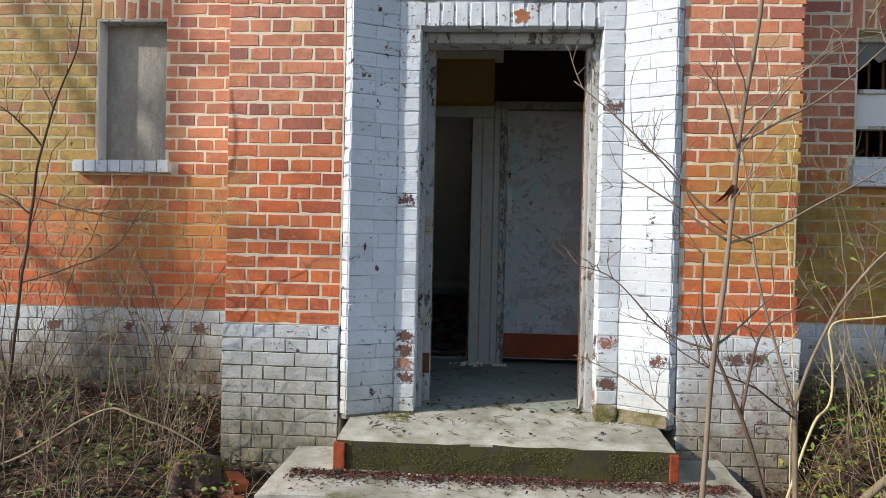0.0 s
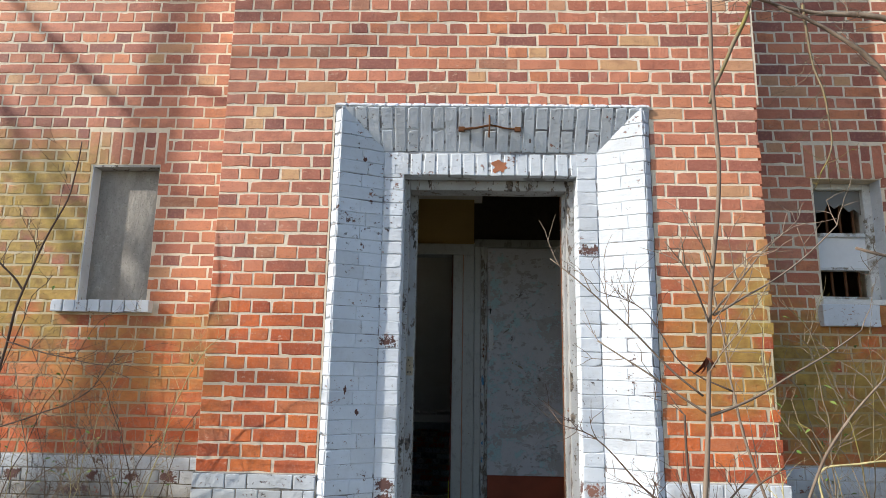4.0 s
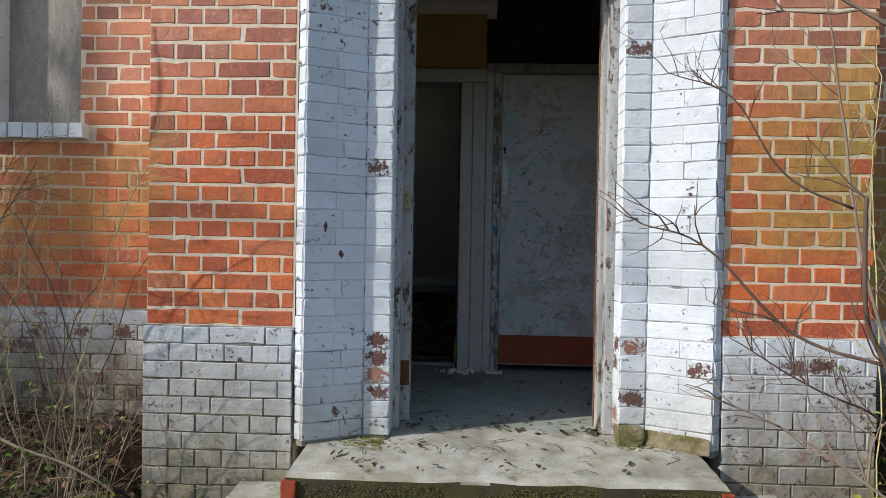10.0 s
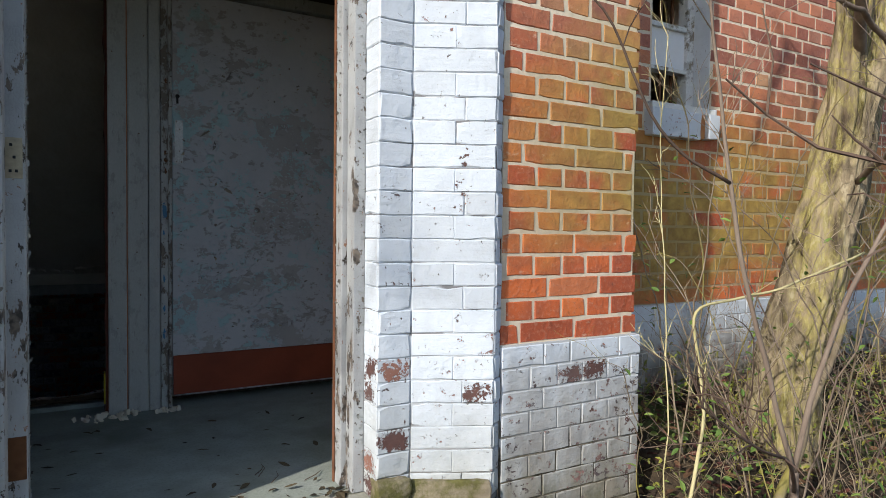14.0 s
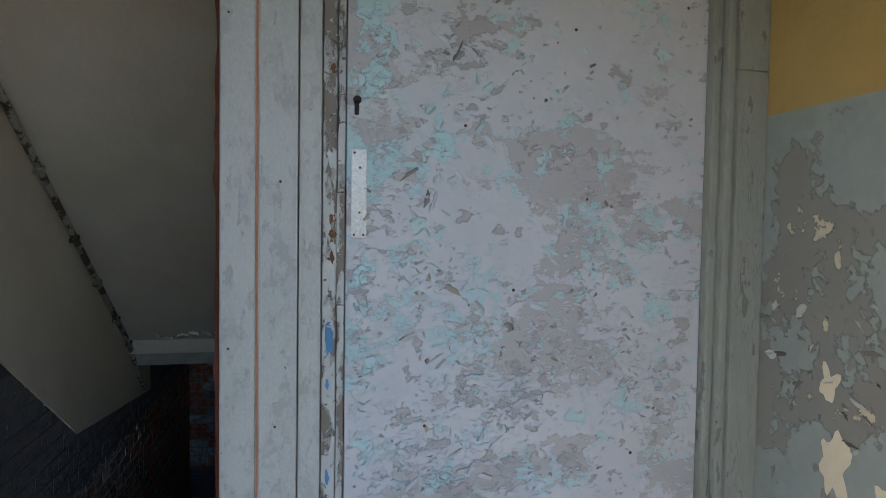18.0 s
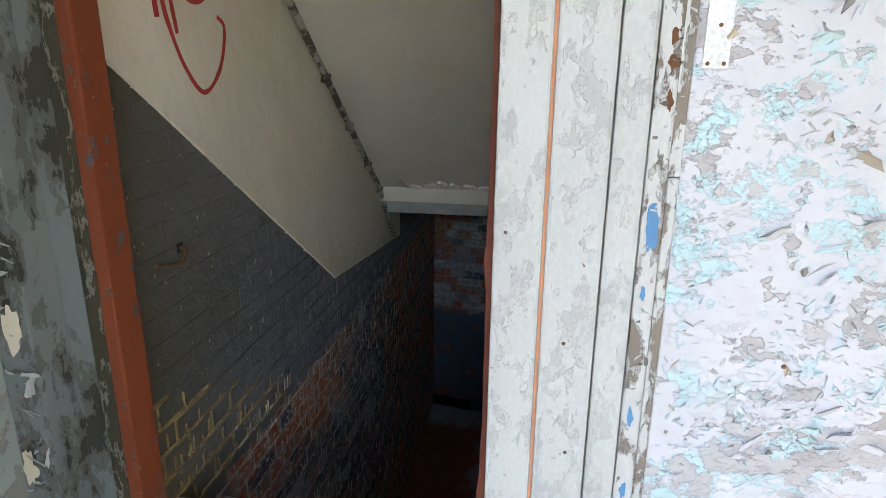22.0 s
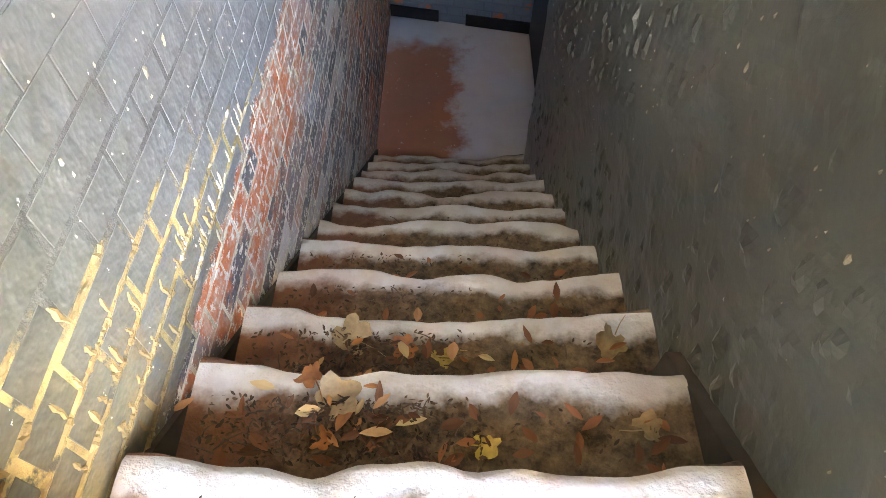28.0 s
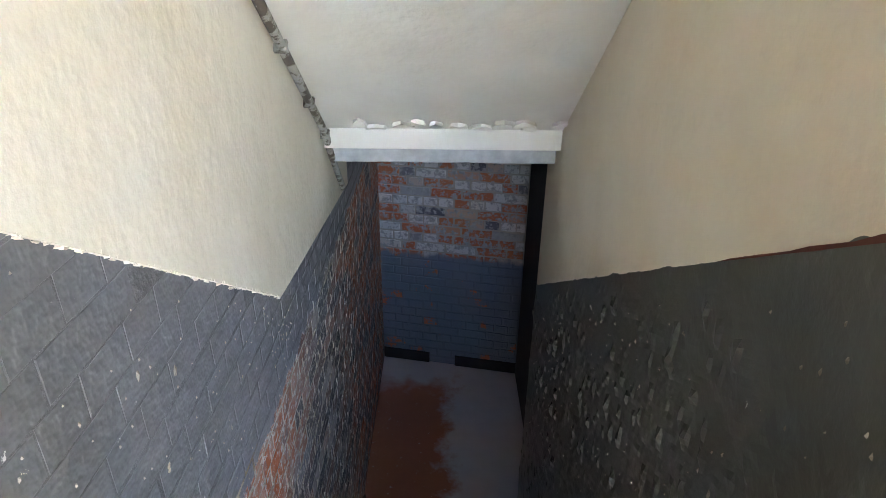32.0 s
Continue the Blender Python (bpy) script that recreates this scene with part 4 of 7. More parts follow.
def grey_paint(n):
    c = n.mix(n.step(n.noise(3, 4), 0.35, 0.7), (0.150, 0.150, 0.165), (0.195, 0.195, 0.212))
    c = n.mix(n.math("MULTIPLY", n.step(n.noise(14, 5, shift=2), 0.5, 0.7), 0.4), c, (0.105, 0.105, 0.102))
    # olive tone beside the doorway; the weaker light there is put into the colour
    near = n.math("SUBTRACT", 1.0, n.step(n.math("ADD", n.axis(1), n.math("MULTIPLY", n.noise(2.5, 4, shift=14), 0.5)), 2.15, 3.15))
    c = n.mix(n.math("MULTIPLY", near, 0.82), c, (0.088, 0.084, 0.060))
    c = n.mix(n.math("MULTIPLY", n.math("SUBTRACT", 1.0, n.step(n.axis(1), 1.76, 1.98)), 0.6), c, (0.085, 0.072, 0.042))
    # ochre dust and worn paint low down beside the door
    edge = n.math("ADD", n.math("ADD", n.axis(2), n.math("MULTIPLY", n.axis(1), 0.42)), n.math("MULTIPLY", n.noise(6, 6, 0.7, shift=19), 0.5))
    worn = n.math("MULTIPLY", n.math("SUBTRACT", 1.0, n.step(edge, 1.02, 1.34)), n.step(n.noise(15, 6, 0.7, shift=23), 0.38, 0.62))
    return n.mix(n.math("MULTIPLY", worn, 0.65), c, (0.26, 0.175, 0.062))


def grey_brick(joined):
    """Grey paint over old brick; below a ragged line the red and blackened brick lies bare."""
    n = Nodes("grey_painted_brick")
    r = own_random(n, joined)
    bare = bare_below(n, 0.13)
    y, z = n.axis(1), n.axis(2)
    red = n.math("MULTIPLY", n.math("MULTIPLY", n.step(n.math("ADD", n.noise(8, 5, 0.65, shift=12), n.math("MULTIPLY", r, 0.3)), 0.50, 0.62), n.step(n.math("ADD", z, n.math("MULTIPLY", n.noise(6, 4, shift=3), 0.3)), -0.36, -0.22)), n.math("SUBTRACT", 1.0, n.step(y, 3.1, 3.7)))
    far_red = n.math("MULTIPLY", n.step(y, 3.9, 4.6), n.step(n.math("ADD", n.noise(4, 4, shift=5), n.math("MULTIPLY", r, 0.3)), 0.55, 0.7))
    dark = n.ramp(r, [(0, (0.10, 0.09, 0.10)), (0.3, (0.18, 0.165, 0.175)), (0.5, (0.27, 0.155, 0.125)), (0.65, (0.25, 0.235, 0.25)), (0.85, (0.46, 0.41, 0.39)), (1, (0.38, 0.18, 0.12))])
    orange = n.mix(n.step(n.noise(12, 5, 0.7), 0.45, 0.6), (0.46, 0.13, 0.05), (0.44, 0.26, 0.19))
    old = n.mix(n.math("MAXIMUM", red, far_red), dark, orange)
    old = n.mix(n.step(n.noise(30, 6, 0.74, (1, 1, 1.7), shift=6), 0.545, 0.57), old, n.mix(n.noise(12, 4, shift=8), (0.68, 0.63, 0.57), (0.46, 0.41, 0.36)))
    spots = n.step(n.noise(30, 5, 0.65, shift=3), 0.705, 0.72)
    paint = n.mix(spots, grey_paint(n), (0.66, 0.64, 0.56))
    chip = n.math("MULTIPLY", n.step(n.noise(17, 5, 0.62, (1, 1, 0.8), shift=31), 0.70, 0.712), n.math("SUBTRACT", 1.0, n.step(y, 2.5, 3.0)))
    paint = n.mix(chip, paint, (0.62, 0.52, 0.33))
    n.bump((n.math("SUBTRACT", 1, bare), 0.8, 0.005), (n.math("SUBTRACT", 1, n.math("MAXIMUM", chip, spots)), 0.7, 0.003), (n.noise(30, 4), 0.3, 0.003), (n.noise(9, 4), 0.9, 0.02))
    return n.done(n.mix(bare, paint, old), n.math("ADD", 0.42, n.math("MULTIPLY", bare, 0.4)))


def grey_joint():
    """Joints of the left stair wall: painted over above, ochre where the paint has sprung off near the door, pale lime below."""
    n = Nodes("old_lime_joint")
    c = n.mix(n.step(n.noise(9, 5, 0.65), 0.40, 0.6), (0.34, 0.29, 0.21), (0.62, 0.56, 0.47))
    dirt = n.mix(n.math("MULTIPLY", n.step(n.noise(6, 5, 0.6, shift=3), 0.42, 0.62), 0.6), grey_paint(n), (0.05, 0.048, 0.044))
    edge = n.math("ADD", n.math("ADD", n.axis(2), n.math("MULTIPLY", n.axis(1), 0.42)), n.math("MULTIPLY", n.noise(7, 5, 0.7, shift=9), 0.35))
    sprung = n.math("MULTIPLY", n.math("SUBTRACT", 1.0, n.step(edge, 1.27, 1.33)), n.step(n.noise(15, 5, 0.7, shift=37), 0.42, 0.50))
    ochre = n.mix(n.step(n.noise(12, 4), 0.4, 0.6), (0.43, 0.31, 0.13), (0.30, 0.21, 0.09))
    n.bump((n.noise(50, 5), 0.8, 0.006))
    return n.done(n.mix(bare_below(n, 0.2), n.mix(sprung, dirt, ochre), c), 0.6)


def end_joint():
    n = Nodes("pale_joint")
    z = n.math("ADD", n.axis(2), n.math("MULTIPLY", n.noise(5, 4), 0.22))
    c = n.mix(n.step(z, -0.97, -0.93), (0.155, 0.185, 0.235), n.mix(n.noise(9), (0.55, 0.51, 0.46), (0.33, 0.29, 0.26)))
    n.bump((n.noise(50, 5), 0.7, 0.004))
    return n.done(c, 0.9)


def worn_floor():
    """Red floor paint worn through to grey towards the passage."""
    n = Nodes("red_worn_floor")
    side = n.math("ADD", n.axis(0), n.math("MULTIPLY", n.noise(4, 5, 0.65), 0.6))
    back = n.step(n.math("ADD", n.axis(1), n.math("MULTIPLY", n.noise(6, 4, shift=2), 0.5)), 5.85, 6.05)
    grey = n.math("MAXIMUM", n.step(side, -0.32, -0.2), back)
    c = n.mix(grey, n.mix(n.noise(12, 5), (0.46, 0.18, 0.10), (0.36, 0.15, 0.095)), n.mix(n.noise(9, 5), (0.60, 0.57, 0.60), (0.50, 0.46, 0.48)))
    c = n.mix(n.step(n.noise(40, 4, shift=3), 0.68, 0.72), c, (0.6, 0.57, 0.54))
    n.bump((n.noise(60, 5), 0.4, 0.003))
    return n.done(c, 0.8)


GREY, GREY_J = grey_brick(False), grey_brick(True)
stair_wall = tagged(part("wall_stair_left", box(bmesh.new(), SL - 0.25, SL - 0.0009, 1.64, SB + 0.3, -2.4, 2.75), grey_joint()), "stair wall of dark grey painted brick worn back to ochre mortar", "wall", kind="structure")
LEFT_PLASTER = [(1.64, 1.322), (2.29, 0.873), (3.265, 0.20), (4.62, 0.05), (4.62, 0.52), (4.3, 0.6), (1.64, 2.74)]
bm = side_prism(bmesh.new(), LEFT_PLASTER, SL - 0.003, SL + 0.010)
part("plaster", bm, CREAM, stair_wall, "cream plaster with a ragged lower edge")
bm = bmesh.new()
side_prism(bm, [(1.70, -2.3), (4.37, -2.3), (4.37, -0.385), (1.70, 1.232)], SR + 0.004, SR + 0.14)
lumps = {}
for i in range(241):
    y = 1.70 + 2.67 * i / 240
    top = 1.232 - (y - 1.70) * 1.617 / 2.67 + 0.012 * noise.noise(Vector((y * 9, 0, 5))) + 0.007 * noise.noise(Vector((y * 31, 0, 2)))
    for k in range(181):
        z = -2.2 + (top + 2.2) * k / 180
        p = Vector((0, y, z))
        h = 0.30 * noise.noise(p * 5) + 0.14 * noise.noise(p * 13) + 1.4 * max(0, noise.noise(Vector((3, y * 30, z * 17))) - 0.29) * (0.5 + noise.noise(p * 2.5)) + 0.05 * noise.noise(p * 44)
        lumps[i, k] = bm.verts.new((SR - 0.0016 - max(-0.001, 0.026 * h) * min(1, (180 - k) / 9), y, z))
for i in range(240):
    for k in range(180):
        bm.faces.new((lumps[i, k], lumps[i + 1, k], lumps[i + 1, k + 1], lumps[i, k + 1]))
wr = tagged(part("wall_stair_right", bm, GREY_DADO), "smooth stair wall, dark grey gloss below and cream above", "wall", kind="structure")
part("plaster", side_prism(bmesh.new(), [(1.70, 1.232), (4.37, -0.385), (4.37, 2.7), (1.70, 2.7)], SR, SR + 0.14), CREAM, wr, "cream plaster")
bm = bmesh.new()
prev = None
for i in range(25):
    y = 1.71 + 0.9 * i / 24
    top = 1.232 - (y - 1.70) * 1.617 / 2.67
    low = 0.001 + 0.009 * (1 - i / 24)
    w = 0.001 + 0.008 * (1 - i / 24) + 0.005 * noise.noise(Vector((y * 17, 4, 1)))
    ring = [bm.verts.new((x, y, top + z)) for x, z in ((SR - 0.0030, -low), (SR - 0.0030, w), (SR + 0.003, w), (SR + 0.003, -low))]
    if prev:
        for a in range(4):
            bm.faces.new((prev[a], prev[(a + 1) % 4], ring[(a + 1) % 4], ring[a]))
    prev = ring
part("paint_edge", bm, plain("old_red_paint_line", (0.15, 0.045, 0.03), 0.7, scale=20), wr, "ragged red brown line of older paint")
END, END_W = facing((SL, 6.075, 0), -11.1), 1.136        # the end wall stands askew
bm = box(bmesh.new(), 0.0, END_W, 0.003, 0.30, -2.4, 0.52)
bm.transform(END)
stair_back = tagged(part("wall_stair_back", bm, end_joint()), "end wall of old red and white brick with slate blue paint below", "wall", kind="structure")
block("ceiling_lower", (SL - 0.1, 2.4, 4.19, 7.0, 0.42, 0.52), SOFFIT, "low ceiling over the foot of the stairs", "ceiling", "structure")
part_soffit = part("ceiling_soffit", side_prism(bmesh.new(), [(4.09, 0.485), (4.09, 0.60), (1.5, 2.60), (1.5, 2.44)], SL, SR + 0.14), SOFFIT)
tagged(part_soffit, "sloping white plaster soffit over the stairs, cracked", "ceiling", kind="structure")
beam = tagged(block("beam", (SL, SR, 4.09, 4.19, 0.40, 0.50), SOFFIT, "pale plastered beam with cracked upper edge", "beam", "structure", 0.004))
part("lower_board", box(bmesh.new(), SL, SR, 4.191, 4.30, 0.31, 0.42, 0.004), plain("grey_board", (0.45, 0.46, 0.47), 0.6), beam)
block("floor_lower", (SL, 2.4, 4.3, 7.0, LOW - 0.15, LOW), worn_floor(), "worn floor at the foot of the stairs, half red half grey", "floor", "structure")
# passage walls coloured nearly black so that the opening reads as unlit
block("wall_cellar_end", (2.4, 2.55, 4.2, 7.0, -2.4, 0.52), WOOD_AND_GLOOM, "far wall of the cellar passage, coloured dark for its gloom", "wall", "structure")
block("wall_cellar_far", (0.02, 2.55, 7.0, 7.15, -2.4, 0.52), WOOD_AND_GLOOM, "far wall of the cellar passage, gloom put into its colour", "wall", "structure")
# plain black slab that fills the strip beside the end wall
tagged(block("cellar_door", (0.012, 0.052, 4.40, 5.83, LOW + 0.004, 0.415), BLACK, bevel=0.004), "black slab standing beside the end wall", "door")
block("wall_cellar_side", (SR + 0.14, 2.4, 4.23, 4.37, -2.4, 0.42), WOOD_AND_GLOOM, "side wall of the cellar passage, coloured dark for its gloom", "wall", "structure")
bm = box(bmesh.new(), 0.004, 0.40, -0.014, -0.002, LOW, LOW + 0.10, 0.003)
box(bm, 0.62, END_W - 0.004, -0.014, -0.002, LOW, LOW + 0.10, 0.003)
bm.transform(END)
tagged(part("base_band", bm, BLACK), "black painted band at the wall's foot, broken away in places", "skirting", kind="structure")

def tread_material():
    """Pale worn nosings, brown dirt towards the back of each tread and on the risers."""
    n = Nodes("worn_tread")
    f = n.math("FRACT", n.math("DIVIDE", n.math("SUBTRACT", n.axis(1), Y0 - 40 * GOING - 0.006), GOING))
    k = n.math("ADD", f, n.math("MULTIPLY", n.math("SUBTRACT", n.noise(7, 5, 0.65), 0.5), 0.7))
    worn = n.step(k, 0.64, 0.80)
    dirt = n.mix(n.step(n.noise(24, 6, 0.7), 0.35, 0.65), (0.05, 0.032, 0.02), (0.22, 0.145, 0.08))
    left = n.math("MULTIPLY", n.math("SUBTRACT", 1.0, n.step(n.math("ADD", n.axis(0), n.math("MULTIPLY", n.noise(5, shift=2), 0.3)), -0.85, -0.60)), 0.65)
    dirt = n.mix(left, dirt, (0.22, 0.085, 0.05))
    pale = n.mix(n.step(n.noise(13, 5), 0.35, 0.7), (0.58, 0.56, 0.55), (0.46, 0.41, 0.36))
    pale = n.mix(n.math("MULTIPLY", n.step(n.noise(3, 3, shift=7), 0.5, 0.7), 0.5), pale, (0.44, 0.27, 0.17))
    n.bump((n.noise(70, 6), 0.8, 0.006), (n.noise(12, 5), 0.9, 0.02))
    return n.done(n.mix(worn, dirt, pale), 0.85)


TREAD = tread_material()
staircase = tagged(new("staircase"), "steep cellar stairs with worn pale treads and debris", "stairs", kind="structure")
for k in range(STEPS):
    yn, zn = Y0 + GOING * k, TOPZ - RISE * k
    x0, x1 = SL + 0.014, SR - (0.05, 0.03, 0.003)[min(k, 2)]
    bm = bmesh.new()
    nx, prof = 40, [(-0.30, -0.004), (-0.20, -0.004), (-0.10, -0.002), (-0.045, 0.0), (-0.018, -0.003), (-0.004, -0.012), (0.0, -0.026), (-0.004, -0.05), (-0.012, -0.09), (-0.012, -RISE - 0.03)]
    if k == 0:
        prof[0] = (-0.21, 0.001)
    rows_v = []
    for i in range(nx + 1):
        x = x0 + (x1 - x0) * i / nx
        u = (x - x0) / (x1 - x0)
        dip = 0.012 * math.sin(math.pi * u) + 0.022 * noise.noise(Vector((x * 4.0, k * 7.3, 0))) + 0.008 * noise.noise(Vector((x * 13, k * 3.1, 5)))
        rows_v.append([bm.verts.new((x, yn + a - dip * (1.2 if a > -0.08 else 0), zn + b - max(0, dip) * (0.9 if a > -0.15 and b > -0.06 else 0.2))) for a, b in prof])
    for p, q in zip(rows_v, rows_v[1:]):
        for j in range(len(prof) - 1):
            bm.faces.new((p[j], q[j], q[j + 1], p[j + 1]))
    part("tread", bm, TREAD, staircase, smooth=True)
for x0, x1, b in ((SL + 0.001, SL + 0.013, Y0 + GOING * STEPS), (SR - 0.032, SR - 0.001, Y0 + GOING * 1.3)):
    a = 1.76
    line = lambda y: TOPZ - RISE / GOING * (y - Y0)
    bm = side_prism(bmesh.new(), [(a, line(a) - 0.075), (b, line(b) - 0.02), (b, line(b) - 0.5), (a, line(a) - 0.5)], x0, x1)
    part("string", bm, WOOD_AND_GLOOM, staircase, "dark stained string board")
block("threshold", (SL, SR, 1.70, 1.75, -0.2, 0.02), FLOOR, "worn concrete threshold of the stairs", "threshold", "structure")

# ---- ground ----
def ground_z(x, y):
    """The soil: lower before the steps, banked up against the recessed walls."""
    z = GROUND + 0.05 * noise.noise(Vector((x * 1.3, y * 1.3, 0))) + 0.02 * noise.noise(Vector((x * 5, y * 5, 3)))
    z -= (0.10 if abs(x) < 1.3 and y > -0.9 else 0.0) + 0.04 * max(0, min(1, (-0.7 - y) / 1.5))
    if abs(x) > 1.5:
        k = max(0.0, min(1.0, (y + 0.5) / 0.9)) * min(1.0, (abs(x) - 1.5) / 0.25)
        z += k * k * (3 - 2 * k) * (0.40 if x > 0 else 0.24 + 0.10 * min(1.3, max(0, -1.8 - x)))
    return z


bm = bmesh.new()
xs = [-60, -30, -15, -8] + [-5 + 0.16 * i for i in range(75)] + [8, 12, 20, 35, 60]
ys = [-80, -40, -20, -12, -8] + [-6 + 0.16 * i for i in range(41)]
grid = [[bm.verts.new((x, y, ground_z(x, y) if abs(x) < 9 and y > -8 else GROUND - 0.04)) for y in ys] for x in xs]
for i in range(len(xs) - 1):
    for j in range(len(ys) - 1):
        bm.faces.new((grid[i][j], grid[i + 1][j], grid[i + 1][j + 1], grid[i][j + 1]))
soil = Nodes("litter_soil")
c = soil.mix(soil.step(soil.noise(6, 6), 0.4, 0.65), (0.03, 0.022, 0.015), (0.07, 0.05, 0.03))
c = soil.mix(soil.step(soil.noise(2.5, 5, shift=2), 0.55, 0.65), c, (0.07, 0.085, 0.025))
soil.bump((soil.noise(40, 6), 0.8, 0.02))
tagged(part("ground", bm, soil.done(c, 0.95)), "dark soil covered with leaf litter and moss", "ground", kind="structure")

# ---- plants: helpers ----
def tube(bm, pts, r0, r1, seg=6, rough=0.0):
    """A tapering round stem along a line of points."""
    pts = [Vector(p) for p in pts]
    rings, n = [], len(pts)
    for i, p in enumerate(pts):
        d = (pts[min(i + 1, n - 1)] - pts[max(i - 1, 0)]).normalized()
        side = d.cross(Vector((0.31, 0.83, 0.46))).normalized()
        other = d.cross(side)
        r = r0 + (r1 - r0) * i / (n - 1)
        r *= 1 + rough * noise.noise(p * 9)
        rings.append([bm.verts.new(p + side * (math.cos(a) * r) + other * (math.sin(a) * r)) for a in (2 * math.pi * k / seg for k in range(seg))])
    for a, b in zip(rings, rings[1:]):
        for k in range(seg):
            bm.faces.new((a[k], a[(k + 1) % seg], b[(k + 1) % seg], b[k]))
    bm.faces.new(rings[0][::-1]), bm.faces.new(rings[-1])


def smooth_line(pts, steps=5, wobble=0.0, seed=0):
    """A soft curve through a few points."""
    P = [Vector(p) for p in pts]
    P = [P[0] * 2 - P[1]] + P + [P[-1] * 2 - P[-2]]
    out = []
    for i in range(1, len(P) - 2):
        for s in range(steps):
            t = s / steps
            a, b, c, d = P[i - 1], P[i], P[i + 1], P[i + 2]
            out.append(0.5 * ((2 * b) + (c - a) * t + (2 * a - 5 * b + 4 * c - d) * t * t + (3 * b - a - 3 * c + d) * t ** 3))
    out.append(P[-2])
    if wobble:
        out = [p + noise.noise_vector(p * 6 + Vector((seed, 0, 0))) * wobble * min(1, i / 3) for i, p in enumerate(out)]
    return out


def grow_twigs(bm, line, count, length, radius, rng, up=0.3, depth=1):
    """Fine side shoots along a stem, forking again."""
    for _ in range(count):
        i = rng.randrange(max(1, len(line) // 5), len(line))
        p, d = line[i], (line[i] - line[i - 1]).normalized()
        side = d.cross(Vector((rng.gauss(0, 1), rng.gauss(0, 1), rng.gauss(0, 1)))).normalized()
        way = (d * rng.uniform(0.4, 1.0) + side * rng.uniform(0.5, 1.1) + Vector((0, 0, up))).normalized()
        L = length * rng.uniform(0.4, 1.0)
        pts = [p]
        for k in range(4):
            way = (way + Vector((rng.gauss(0, 0.16), rng.gauss(0, 0.16), rng.gauss(0, 0.16) + 0.03))).normalized()
            pts.append(pts[-1] + way * L / 4)
        tube(bm, pts, radius, radius * 0.4, 4)
        if depth:
            grow_twigs(bm, pts, 2, length * 0.5, radius * 0.7, rng, up, depth - 1)


def leaf_at(bm, p, way, up, length, width, curl=0.2):
    """A small leaf with a rounded, uneven rim, folded along its middle and curled at the tip."""
    way, up = way.normalized(), up.normalized()
    s = way.cross(up).normalized()
    up = s.cross(way)
    skew = 0.25 * math.sin(p.x * 917 + p.y * 431)
    at = lambda a, b, h: p + way * (length * a) + s * (width * (b + skew * a * (1 - a))) + up * (width * h - curl * length * a * a)
    v = [bm.verts.new(q) for q in (at(0, 0, 0), at(0.2, 0.34, 0.10), at(0.52, 0.5, 0.16), at(0.82, 0.27, 0.06), at(1, 0, 0), at(0.78, -0.30, 0.10), at(0.45, -0.5, 0.12), at(0.18, -0.3, 0.06), at(0.5, 0, 0))]
    for k in range(8):
        bm.faces.new((v[8], v[k], v[(k + 1) % 8]))


def rand_dir(rng, flat=1.0):
    return Vector((rng.gauss(0, 1), rng.gauss(0, 1), rng.gauss(0, flat)))


BARK = bark("grey_brown_bark", (0.15, 0.11, 0.085), (0.25, 0.20, 0.155))
BARK_DARK = bark("dark_bark", (0.075, 0.05, 0.04), (0.14, 0.095, 0.07))
BARK_PALE = bark("pale_dead_stem", (0.22, 0.17, 0.115), (0.33, 0.27, 0.19))
CANE_BARK = bark("pale_yellow_cane", (0.40, 0.35, 0.17), (0.54, 0.48, 0.27))
BARK_YELLOW = bark("lichened_bark", (0.16, 0.125, 0.08), (0.24, 0.195, 0.13), (0.25, 0.215, 0.06))
LEAF_GREEN = leaf_mat("green_leaf", (0.07, 0.13, 0.025), (0.17, 0.24, 0.05))
LEAF_DRY = leaf_mat("dry_leaf", (0.045, 0.025, 0.015), (0.19, 0.105, 0.055))
LEAF_RED = leaf_mat("red_brown_leaf", (0.045, 0.018, 0.014), (0.125, 0.045, 0.032))
MOSS = leaf_mat("moss", (0.10, 0.12, 0.02), (0.24, 0.24, 0.04))


def stem_part(thing, name, pts, r0, r1, material, twigs=0, length=0.2, seed=1, seg=7, wobble=0.008, tw=0.0016, label=""):
    line = smooth_line(pts, 6, wobble, seed)
    bm = bmesh.new()
    tube(bm, line, r0, r1, seg, 0.15)
    ob = part(name, bm, material, thing, label, True)
    if twigs:
        bm = bmesh.new()
        grow_twigs(bm, line, twigs, length, tw, random.Random(seed))
        tagged(part("brushwood", bm, material, ob), kind="stuff")
    return line


# ---- the saplings in front of the door ----
sapling = tagged(new("sapling"), "slender bare grey-brown sapling growing before the brick wall", "sapling")
stem_part(sapling, "trunk", [(0.262, -2.08, ground_z(0.26, -2.08) - 0.02), (0.275, -2.08, 0.15), (0.295, -2.08, 0.448), (0.313, -2.08, 0.714), (0.336, -2.08, 0.966), (0.359, -2.08, 1.228), (0.39, -2.08, 1.47), (0.40, -2.07, 1.9), (0.46, -2.05, 2.4), (0.47, -2.0, 2.9)], 0.0062, 0.0032, BARK, 5, 0.25, 3, 8, 0.003)
